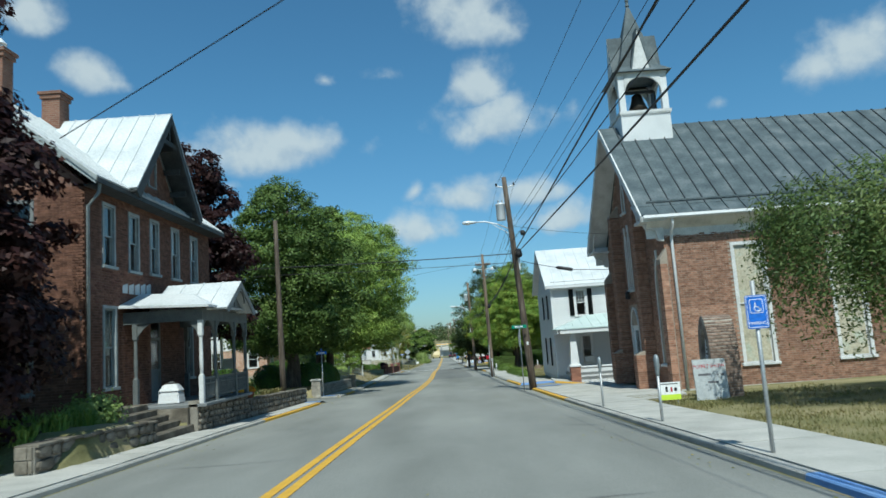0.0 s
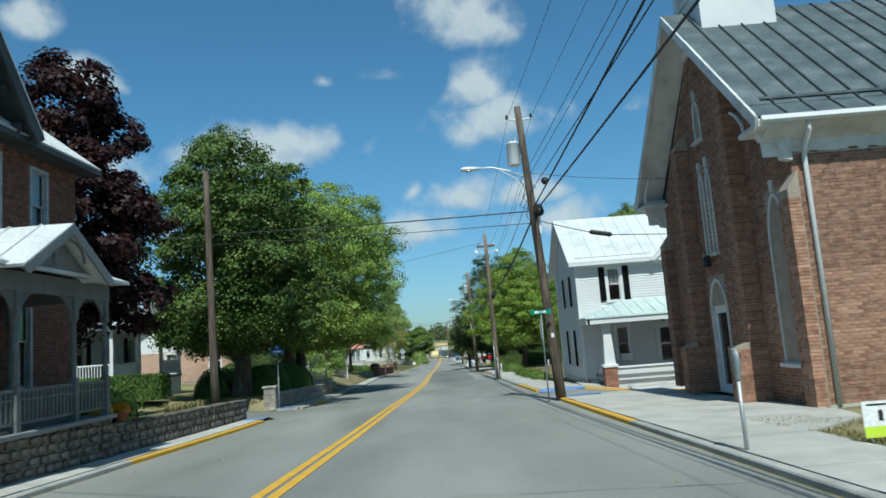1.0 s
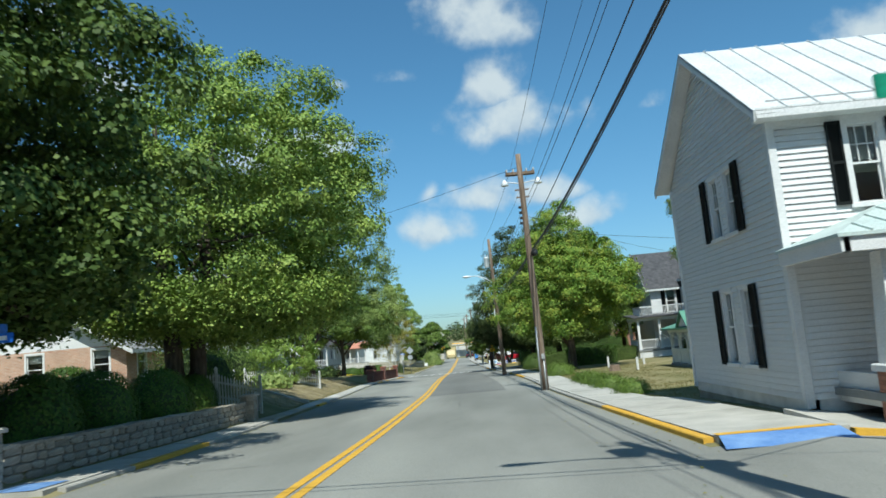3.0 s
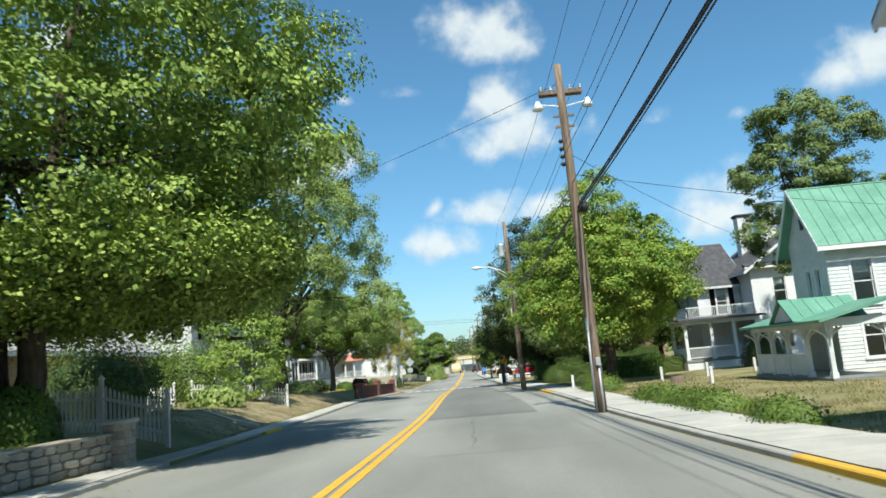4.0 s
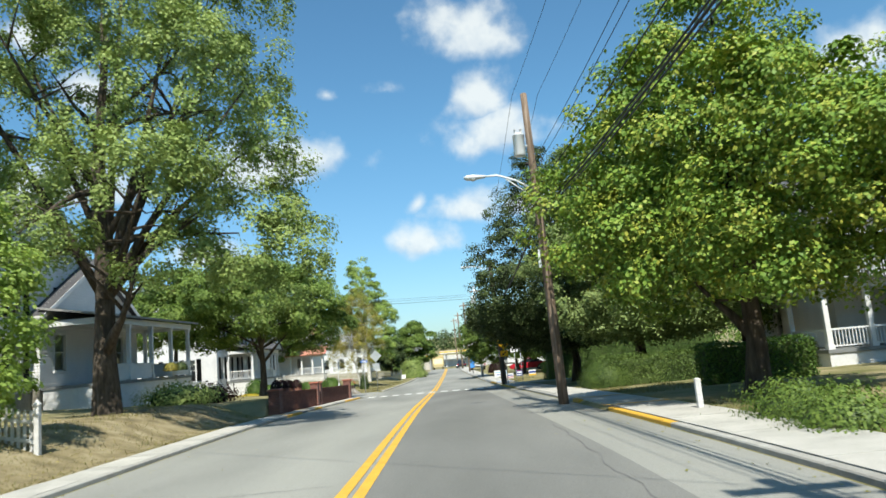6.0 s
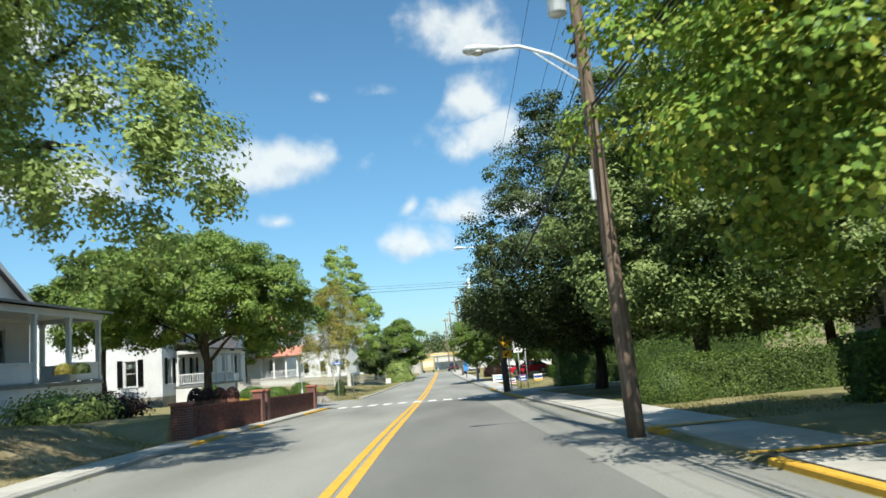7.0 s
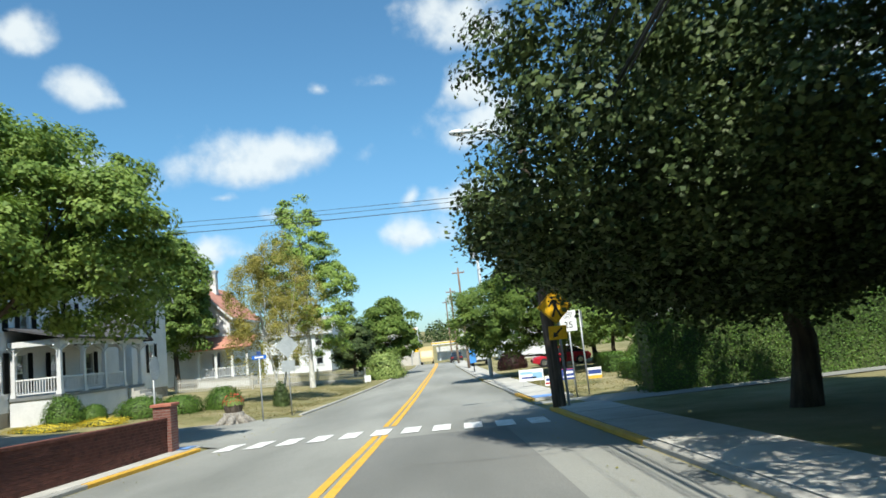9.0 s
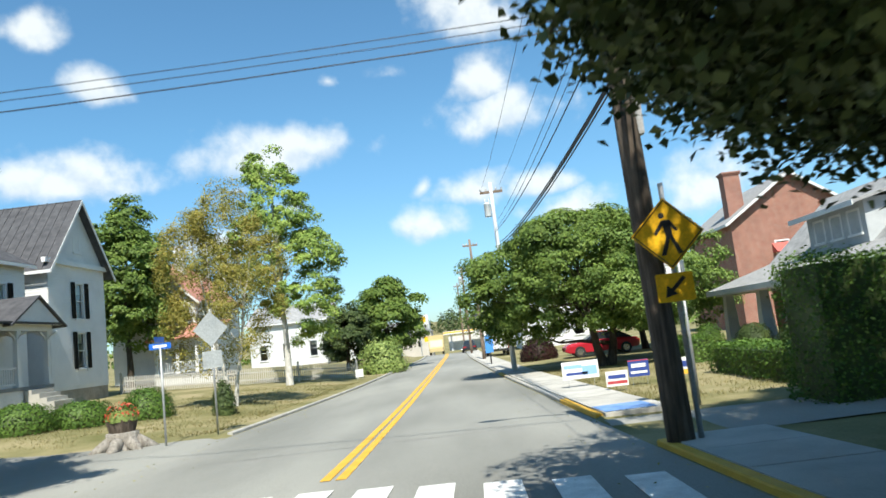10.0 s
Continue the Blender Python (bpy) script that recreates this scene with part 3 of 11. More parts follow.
def build_pavements():
    c = lambda v: (lambda y: v)
    slabs("pavement_church", "pale concrete pavement beside a lawn", kerb_r, 1, -20, 37.2, c(0.19), lambda y: interp(y, [-20, 22, 24, 37], [1.75, 1.75, 3.9, 3.9]))
    slabs("pavement_east", "pale concrete pavement along the street", kerb_r, 1, 43.0, 83.0, c(0.19), lambda y: interp(y, [43, 45, 52, 53, 83], [2.2, 2.25, 2.3, 1.75, 1.75]))
    slabs("pavement_hedge", "pale concrete pavement beside a hedge", kerb_r, 1, 83.0, 117.4, c(0.19), c(1.7), top=0.11)
    slabs("pavement_far", "pale concrete pavement beside a dry lawn", kerb_r, 1, 121.4, 200.0, c(0.19), c(1.6), 2.0)
    slabs("pavement_west", "narrow pale concrete pavement below a stone wall", kerb_l, -1, -20, 37.4, c(0.19), lambda y: interp(y, [-20, 13.2, 13.5, 38], [3.6, 3.6, 1.05, 1.05]))
    slabs("pavement_trees", "narrow concrete pavement below a low wall", kerb_l, -1, 43.4, 66.0, c(0.19), lambda y: min(1.5, kerb_l(y) + 8.7))
    slabs("pavement_bank", "narrow concrete strip below a grass bank", kerb_l, -1, 66.0, 116.2, c(0.19), c(0.9), 1.8, 0.1)


def drape(points, lift, name, label, mat, category="road marking", group=""):
    """A thin painted patch: quads between pairs (x, y, z over the road)."""
    f = Form()
    f.v = [(x, y, road_z(y) + dz + lift) for x, y, dz in points]
    f.f = [(2 * i, 2 * i + 1, 2 * i + 3, 2 * i + 2) for i in range(len(points) // 2 - 1)]
    return tagged(part(name, f, mat), label, category, group=group, kind="structure")


def crack(x, y, dx, dy, seed, width=0.03):
    """A wandering tar-filled crack over the road."""
    rng = random.Random(seed)
    f = Form()
    L = math.hypot(dx, dy)
    n = max(3, int(L / 0.35))
    ox = 0.0
    for i in range(n + 1):
        t = i / n
        ox = ox * 0.8 + rng.uniform(-0.06, 0.06)
        px_, py_ = x + dx * t - dy / L * ox, y + dy * t + dx / L * ox
        w = width * rng.uniform(0.3, 1.0) * min(1, 6 * t + 0.1, 6 * (1 - t) + 0.1)
        for s in (-1, 1):
            qx, qy = px_ - s * dy / L * w, py_ + s * dx / L * w
            f.v.append((qx, qy, road_z(qy) + 0.009))
    f.f = [(2 * i, 2 * i + 2, 2 * i + 3, 2 * i + 1) for i in range(n)]
    tagged(part("road_crack", f, TAR), "dark tar-filled crack across worn asphalt", "road crack", group="road cracks", kind="structure")


def build_paint():
    # painted ramps at the street corners
    ramp = "blue painted kerb ramp at a street corner"
    up = 0.12
    drape([(3.6, 36.55, up), (4.9, 36.5, up + .02), (3.55, 37.15, up), (4.9, 37.1, up + .02), (3.4, 37.9, 0.06), (4.9, 37.8, 0.07)], 0.01, "ramp_paint", ramp, BLUE_PAINT)
    drape([(3.3, 42.25, 0.02), (5.3, 42.25, 0.0), (3.45, 43.0, up + .01), (5.3, 43.0, up + .02)], 0.012, "ramp_paint", ramp, BLUE_PAINT)
    drape([(3.45, 43.02, up + .01), (5.3, 43.02, up + .02), (3.45, 43.3, up + .01), (5.3, 43.3, up + .02)], 0.014, "edge_paint", "yellow painted edge of a kerb ramp", YELLOW)
    drape([(-8.35, 36.6, up), (-7.3, 36.6, up), (-8.35, 37.35, up), (-7.3, 37.35, up), (-8.3, 38.0, 0.02), (-7.2, 38.0, 0.02)], 0.01, "ramp_paint", ramp, BLUE_PAINT)
    drape([(-8.55, 43.4, up), (-7.75, 43.4, up), (-8.55, 44.5, up), (-7.75, 44.5, up)], 0.012, "ramp_paint", ramp, BLUE_PAINT)
    drape([(-10.0, 115.3, up), (-9.3, 115.3, up), (-10.0, 116.2, up), (-9.3, 116.2, up)], 0.012, "ramp_paint", ramp, BLUE_PAINT)
    drape([(1.25, 121.5, up), (2.35, 121.5, up + .02), (1.15, 122.8, up), (2.3, 122.8, up + .02)], 0.012, "ramp_paint", ramp, BLUE_PAINT)
    # yellow bars across the pavement at drives
    for xa, xb, y in ((-8.75, -7.85, 69.2), (-8.5, -7.7, 63.1), (-9.9, -9.05, 98.9), (-9.9, -9.05, 94.3), (2.3, 4.1, 83.1), (2.1, 4.0, 87.3)):
        drape([(xa, y, 0.12), (xb, y, 0.12), (xa, y + 0.22, 0.12), (xb, y + 0.22, 0.12)], 0.025, "drive_mark", "yellow painted bar at a drive across the pavement", YELLOW)
    # kerbs and pavements that turn into the side street
    for name, y, x0, x1, lip in (("kerb_return_south", 37.75, 5.7, 30.0, 0.12), ("kerb_return_north", 42.8, 5.4, 24.0, 0.12)):
        k = thing("kerb", "yellow painted concrete kerb turning into a side street", "kerb", (0, 0, 0), kind="structure")
        n = int((x1 - x0) / 2.4)
        for i in range(n):
            a, b = x0 + (x1 - x0) * i / n, x0 + (x1 - x0) * (i + 1) / n - 0.015
            f = Form()
            for x in (a, b):
                z = land_z(x, y) + 0.02
                f.v += [(x, y - 0.08, z - 0.2), (x, y - 0.08, z + lip), (x, y + 0.08, z + lip), (x, y + 0.08, z - 0.2)]
            f.f = [(0, 4, 5, 1), (1, 5, 6, 2), (2, 6, 7, 3), (0, 1, 2, 3), (7, 6, 5, 4)]
            part("kerb_block", f, YELLOW if x0 + i * 2.4 < 17 else KERB_STONE, k)
    w = thing("pavement_side_street", "pale concrete pavement beside a white house", "pavement", (0, 0, 0), kind="structure")
    for i in range(10):
        a, b = 5.45 + i * 1.6, 5.45 + (i + 1) * 1.6 - 0.015
        f = Form()
        for x in (a, b):
            za, zb = land_z(x, 42.9) + 0.13, land_z(x, 45.3) + 0.07
            f.v += [(x, 42.9, za - 0.3), (x, 42.9, za), (x, 45.38, min(za + 0.06, zb + 0.2)), (x, 45.38, za - 0.3)]
        f.f = [(0, 4, 5, 1), (1, 5, 6, 2), (2, 6, 7, 3), (0, 1, 2, 3), (7, 6, 5, 4)]
        part("paving_slab", f, CONCRETE, w)
    # mulch over the bank below the picket fence
    ds = [1.0, 1.12, 1.18, 1.24, 1.36, 1.5, 1.62, 2, 2.6, 3.3, 4.1, 5, 6]
    rng = random.Random(8)
    f = Form()
    ys = [66.0 + k for k in range(29)]
    for y in ys:
        l = kerb_l(y)
        for j, d in enumerate(ds):
            x = l - d
            f.v.append((x, y, land_z(x, y) + (0.04 * noise.noise((x * 0.4, y * 0.4, 0)) if d > 1.8 else 0) + (0.022 if 0 < j < len(ds) - 1 and 66 < y < 94 else -0.01)))
    n = len(ds)
    f.f = [(j * n + i, (j + 1) * n + i, (j + 1) * n + i + 1, j * n + i + 1) for j in range(len(ys) - 1) for i in range(n - 1)]
    tagged(part("mulch_bank", f, SOIL, smooth=True), "brown mulch and dry earth on a roadside bank", "ground", kind="structure")
    # cracks and seams
    rows = [(-2.2, 8.4, 4.5, 0.5), (-6.2, 14.0, 3.0, 0.3), (-0.4, 19.5, 3.6, -0.6), (-6.6, 27.5, 6.0, 0.5), (-1.8, 33.6, 4.8, 0.3), (-6.9, 38.4, 9.5, 0.3), (-5.8, 45.2, 3.6, 0.5), (-1.0, 57.0, -0.1, 10.0), (-2.4, 56.0, 4.6, 0.3),
            (-7.2, 61.0, 3.6, 0.4), (0.6, 70.0, 0.1, 12.0), (-6.5, 74.0, 3.2, 0.2), (0.7, 83.0, 1.2, 0.1), (-7.8, 90.0, 3.7, 0.5), (-2.4, 92.0, 3.6, 0.2), (-8.0, 104.0, 4.0, 0.3), (-2.8, 108.0, 3.2, -0.4), (-7.9, 121.0, 7.5, 0.6)]
    for i, r in enumerate(rows):
        crack(*r, 300 + i, 0.016)
    drape([(yellow_x(67.2) + 0.25, 66.95, 0), (kerb_r(67.2) - 1.75, 67.05, 0), (yellow_x(67.2) + 0.25, 67.2, 0), (kerb_r(67.2) - 1.75, 67.2, 0)], 0.006, "patch_seam", "dark tar seam at the edge of newer asphalt", TAR, "road crack")


build_ground()
build_road()
build_crosswalk()
build_kerbs()
build_pavements()
build_paint()


# ---- trees and hedges ----
def leaf_mesh(name, centres, normals, size, material, seed, aspect=0.75, spread=0.35, corners=4):
    """Many small kite-shaped leaves in one mesh; three corners each where they stay far off."""
    rng = np.random.default_rng(seed)
    n = len(centres)
    nrm = normals + rng.normal(0, 0.42, (n, 3))
    nrm /= np.linalg.norm(nrm, axis=1)[:, None] + 1e-9
    ref = rng.normal(0, 1, (n, 3))
    a = np.cross(nrm, ref)
    a /= np.linalg.norm(a, axis=1)[:, None] + 1e-9
    b = np.cross(nrm, a)
    s = (np.asarray(size) * rng.uniform(1 - spread, 1 + spread, n))[:, None]
    fold = nrm * s * 0.12
    k = corners
    if k == 3:
        v = np.stack([centres - a * s * 0.55, centres + a * s * 0.35 + b * s * 0.55 * aspect, centres + a * s * 0.35 - b * s * 0.55 * aspect], axis=1).reshape(-1, 3)
    else:
        v = np.stack([centres - a * s * 0.5, centres + b * s * 0.5 * aspect - a * s * 0.05 + fold, centres + a * s * 0.5, centres - b * s * 0.5 * aspect - a * s * 0.05 + fold], axis=1).reshape(-1, 3)
    me = bpy.data.meshes.new(name)
    me.vertices.add(k * n)
    me.vertices.foreach_set("co", v.astype(np.float32).ravel())
    me.loops.add(k * n)
    me.loops.foreach_set("vertex_index", np.arange(k * n, dtype=np.int32))
    me.polygons.add(n)
    me.polygons.foreach_set("loop_start", np.arange(0, k * n, k, dtype=np.int32))
    me.update(calc_edges=True)
    me.materials.append(material)
    return me


def crown_points(lobes, clumps, per, seed, clump=0.5, shell=(0.72, 1.02), droop=0.0, low=None, near=None):
    """Leaf places and outward directions: clumps spread over the outer part of some rounded lobes."""
    if droop <= 1:
        clumps, per, clump = int(clumps * 0.42), int(per * 2.4), clump * 1.5
    rng = np.random.default_rng(seed)
    lob = np.array(lobes, float)
    area = (lob[:, 3] * lob[:, 4] + lob[:, 3] * lob[:, 5] + lob[:, 4] * lob[:, 5])
    pick = rng.choice(len(lob), clumps * 2, p=area / area.sum())
    d = rng.normal(0, 1, (clumps * 2, 3))
    d /= np.linalg.norm(d, axis=1)[:, None]
    r = rng.uniform(*shell, (clumps * 2, 1))
    c = lob[pick, :3] + d * lob[pick, 3:] * r
    keep = np.ones(len(c), bool)
    for l in lob:
        q = ((c - l[:3]) / l[3:])
        keep &= (q ** 2).sum(1) > 0.45
    if low is not None:
        keep &= c[:, 2] > low
    if droop <= 1:
        # the undersides carry few leaves, so that shade gathers below each mass
        keep &= (d[:, 2] > -0.12) | (rng.random(len(c)) < 0.3)
    c, d = c[keep][:clumps], d[keep][:clumps]
    m = len(c)
    if droop > 1:
        size = clump * rng.uniform(0.6, 1.4, (m, 1, 1))
        off = rng.normal(0, 1, (m, per, 3)) * size * np.array([1, 1, 0.55])
        off[:, :, 2] -= droop * rng.uniform(0, 1, (m, per)) ** 1.3 * rng.uniform(0.4, 1.1, (m, 1))
        pts = (c[:, None, :] + off).reshape(-1, 3)
        return pts, np.repeat(d * 0.8 + np.array([0, 0, 0.35]), per, axis=0)
    # each clump is a small rounded spray: leaves over its outer and upper side, facing out from its middle
    size = clump * rng.uniform(0.6, 1.45, (m, 1, 1))
    e = rng.normal(0, 1, (m, per, 3)) + (d[:, None, :] * 0.7 + np.array([0, 0, 0.55]))
    e /= np.linalg.norm(e, axis=2)[:, :, None]
    off = e * size * rng.uniform(0.45, 1.1, (m, per, 1)) * np.array([1, 1, 0.6])
    off[:, :, 2] -= (droop + 0.12) * rng.uniform(0, 1, (m, per)) ** 2
    pts = (c[:, None, :] + off).reshape(-1, 3)
    nr = (e * 0.9 + d[:, None, :] * 0.25 + np.array([0, 0, 0.45])).reshape(-1, 3)
    if near is not None:
        # the side turned from the street is made of fewer, broader leaves
        away = np.repeat(d[:, 0] * near[0] + d[:, 1] * near[1] < -0.1, per)
        keep = ~away | (np.arange(m * per) % 5 < 3)
        return pts[keep], nr[keep], np.where(away, 1.3, 1.0)[keep]
    return pts, nr


def branches(form, base, top, radius, lobes, seed, limbs=9, twigs=3, n=8):
    """A tapering trunk with limbs that reach into the crown."""
    rng = random.Random(seed)
    base, top = Vector(base), Vector(top)
    pts, rad = [base - Vector((0, 0, 0.3))], [radius * 1.5]
    for i in range(0, 8):
        t = i / 7
        p = base.lerp(top, t) + Vector((rng.uniform(-1, 1), rng.uniform(-1, 1), 0)) * 0.1 * (top - base).length * 0.15 * (t > 0)
        pts.append(p)
        rad.append(radius * (1.25 if i == 0 else 1 - 0.8 * t))
    form.tube(pts, rad, n + 2)
    for k in range(limbs):
        t = rng.uniform(0.25, 0.9)
        i = 1 + int(t * 7)
        p = pts[min(i, 8)]
        l = lobes[k % len(lobes)]
        goal = Vector(l[:3]) + Vector((rng.uniform(-0.6, 0.6) * l[3], rng.uniform(-0.6, 0.6) * l[4], rng.uniform(-0.4, 0.6) * l[5]))
        r0 = rad[min(i, 8)] * 0.6
        mid = p.lerp(goal, 0.5) + Vector((0, 0, rng.uniform(-0.4, 0.5)))
        form.tube([p, p.lerp(mid, 0.6) + Vector((0, 0, 0.1)), mid, goal], [r0, r0 * 0.75, r0 * 0.5, r0 * 0.15], 6)
        for j in range(twigs):
            s = mid.lerp(goal, rng.uniform(0, 0.7))
            e = s + Vector((rng.uniform(-1, 1), rng.uniform(-1, 1), rng.uniform(-0.2, 0.9))) * rng.uniform(0.8, 1.8)
            form.tube([s, s.lerp(e, 0.5) + Vector((0, 0, 0.08)), e], [r0 * 0.35, r0 * 0.22, r0 * 0.06], 5)


def tree(label, at, top_z, radius, lobes, material, clumps, per, seed, size=0.24, clump=0.5, bark=None, shell=(0.72, 1.02), droop=0.0, limbs=9, stems=1, low=None, category="tree", aspect=0.75, twigs=3, fill=0, bowl=None, near=None, far=0.0):
    """A tree whose lobes are given in world metres."""
    x, y, z = at
    if far:
        size, per = size * far, int(per * 1.25 / far ** 2)
    t = thing("tree", label, category, at)
    loc = [(a - x, b - y, c - z, d, e, f) for a, b, c, d, e, f in lobes]
    wood = Form()
    for s in range(stems):
        a = 2 * math.pi * s / stems + 0.4
        off = (0, 0) if stems == 1 else (math.cos(a) * radius * 0.9, math.sin(a) * radius * 0.9)
        lean = (0, 0) if stems == 1 else (math.cos(a) * 1.2, math.sin(a) * 1.2)
        branches(wood, (off[0], off[1], 0), (off[0] + lean[0], off[1] + lean[1], top_z - z), radius, loc, seed + s, limbs, twigs)
    part("trunk", wood, bark or BARK, t, smooth=True)
    if near is None:
        pts, nr = crown_points(loc, clumps, per, seed, clump, shell, droop, None if low is None else low - z)
    else:
        pts, nr, broad = crown_points(loc, clumps, per, seed, clump, shell, droop, None if low is None else low - z, near)
        size = size * broad
    if fill:
        # the shaded inside of a dense crown: fewer, broader sprays
        rng = np.random.default_rng(seed + 500)
        lob = np.array(loc, float)
        vol = lob[:, 3] * lob[:, 4] * lob[:, 5]
        vol = np.where(vol > 0.12 * vol.max(), vol, 0.0)
        k = rng.choice(len(lob), fill, p=vol / vol.sum())
        d = rng.normal(0, 1, (fill, 3))
        d /= np.linalg.norm(d, axis=1)[:, None]
        q = lob[k, :3] + d * lob[k, 3:] * rng.uniform(0.1, 0.7, (fill, 1))
        if low is not None:
            q = q[q[:, 2] > low - z + 0.7]
        size = np.concatenate([np.broadcast_to(size, len(pts)), np.full(len(q), 0.15)])
        pts, nr = np.concatenate([pts, q]), np.concatenate([nr, rng.normal(0, 1, (len(q), 3))])
    if bowl is not None:
        # the underside is a shallow bowl, closed by a layer of fine sprays
        bx, by, bz, rise, reach, count, leaf = bowl
        floor_at = lambda p: bz + rise * ((p[..., 0] + x - bx) ** 2 + (p[..., 1] + y - by) ** 2) - z
        keep = pts[:, 2] > floor_at(pts) + 0.25 * np.sin(pts[:, 0] * 2.1) * np.cos(pts[:, 1] * 1.7)
        pts, nr, size = pts[keep], nr[keep], np.broadcast_to(size, len(keep))[keep]
        rng = np.random.default_rng(seed + 900)
        r, a = reach * np.sqrt(rng.uniform(0, 1, count)), rng.uniform(0, 2 * math.pi, count)
        lump = np.stack([bx - x + r * np.cos(a), by - y + r * np.sin(a), np.zeros(count)], 1)
        lump[:, 2] = floor_at(lump) + rng.uniform(0.0, 1.2, count) + 0.25 * np.sin(lump[:, 0] * 2.6) * np.sin(lump[:, 1] * 2.2)
        spray = rng.normal(0, 0.2, (count, 34, 3))
        p2 = (lump[:, None, :] + spray).reshape(-1, 3)
        n2 = rng.normal(0, 0.35, (len(p2), 3)) + np.array([0, 0, 0.8])
        size = np.concatenate([size, np.full(len(p2), leaf)])
        pts, nr = np.concatenate([pts, p2]), np.concatenate([nr, n2])
    part("crown", leaf_mesh("crown", pts, nr, size, material, seed, aspect, corners=3 if far else 4), None, t)
    return t


def lumpy(x, y, z, rx, ry, rz, seed, n=9, f=0.45):
    """Lobes over a rounded form, for an uneven outline."""
    rng = random.Random(seed)
    out = [(x, y, z - rz * 0.12, rx * 0.74, ry * 0.74, rz * 0.72), (x, y, z + rz * 0.42, rx * 0.45, ry * 0.45, rz * 0.5)]
    for i in range(n):
        a = 2 * math.pi * i * 0.382 + rng.uniform(0, 0.5)
        h = -0.68 + 1.36 * (i + 0.5) / n + rng.uniform(-0.08, 0.08)
        # widest a third of the way up, drawn in to a rounded top
        wide = math.sqrt(max(0.04, 1 - ((h + 0.25) / 1.05) ** 2)) * (1.0 if h < 0.1 else 1 - 0.35 * (h - 0.1))
        w = wide * rng.uniform(0.62, 0.76)
        k = f * rng.uniform(0.7, 1.05) * (0.65 + 0.35 * wide)
        out.append((x + math.cos(a) * w * rx, y + math.sin(a) * w * ry, z + h * rz * 0.92, rx * k, ry * k, rz * k * 0.8))
    return out


def profile_lobes(x, y, table, seed, n=22, sy=1.0, f=0.3):
    """Lobes that fill a crown whose radius at each height is given."""
    rng = random.Random(seed)
    zs, rs = [a for a, b in table], [b for a, b in table]
    out = []
    m = len(zs)
    for i in range(m):
        dz = (zs[min(i + 1, m - 1)] - zs[max(i - 1, 0)]) * 0.5
        out.append((x, y, zs[i], rs[i] * 0.82, rs[i] * 0.82 * sy, max(0.6, dz * 0.85)))
    for i in range(n):
        z = zs[0] + (zs[-1] - zs[0]) * ((i + 0.5) / n) ** 1.1
        a = 2 * math.pi * i * 0.382 + rng.uniform(-0.4, 0.4)
        r = interp(z, zs, rs)
        k = max(0.6, f * r * rng.uniform(0.75, 1.25))
        w = max(0.1, r - 0.72 * k)
        out.append((x + math.cos(a) * w, y + math.sin(a) * w * sy, z, k, k, k * 0.8))
    return out


def clipped(label, form_pts, normals, material, seed, size, at, name="hedge", category="hedge", inner=None):
    t = thing(name, label, category, at)
    if inner is not None:
        part("core", inner, BARK, t)
    part("foliage", leaf_mesh("foliage", form_pts, normals, size, material, seed), None, t)
    return t


def hedge_box(label, at, size, seed, leaves=9000, leaf=0.09, material=None, turn=0.0, rough=0.07, name="hedge", category="hedge"):
    """A clipped hedge: at is the middle of its base."""
    rng = np.random.default_rng(seed)
    lx, ly, lz = size
    areas = np.array([lx * ly, lx * lz, lx * lz, ly * lz, ly * lz])
    face = rng.choice(5, leaves, p=areas / areas.sum())
    u, v = rng.uniform(-0.5, 0.5, (2, leaves))
    pts, nr = np.zeros((leaves, 3)), np.zeros((leaves, 3))
    for k, (axis, sign) in enumerate(((2, 1), (1, -1), (1, 1), (0, -1), (0, 1))):
        m = face == k
        if axis == 2:
            pts[m] = np.stack([u[m] * lx, v[m] * ly, np.full(m.sum(), lz)], 1)
        elif axis == 1:
            pts[m] = np.stack([u[m] * lx, np.full(m.sum(), sign * ly / 2), (v[m] + 0.5) * lz], 1)
        else:
            pts[m] = np.stack([np.full(m.sum(), sign * lx / 2), u[m] * ly, (v[m] + 0.5) * lz], 1)
        nr[m, axis] = sign
    wave = np.sin(pts[:, 0] * 2.1 + seed) * np.cos(pts[:, 1] * 1.7) * np.sin(pts[:, 2] * 2.3 + 1)
    pts += nr * (wave[:, None] * rough + rng.normal(0, rough * 0.6, (leaves, 1)))
    body = Form().box(-lx / 2 + 0.12, -ly / 2 + 0.12, 0, lx / 2 - 0.12, ly / 2 - 0.12, lz - 0.12)
    t = thing(name, label, category, at, turn)
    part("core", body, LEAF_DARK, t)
    part("foliage", leaf_mesh("foliage", pts, nr, leaf, material or LEAF_HEDGE, seed), None, t)
    return t


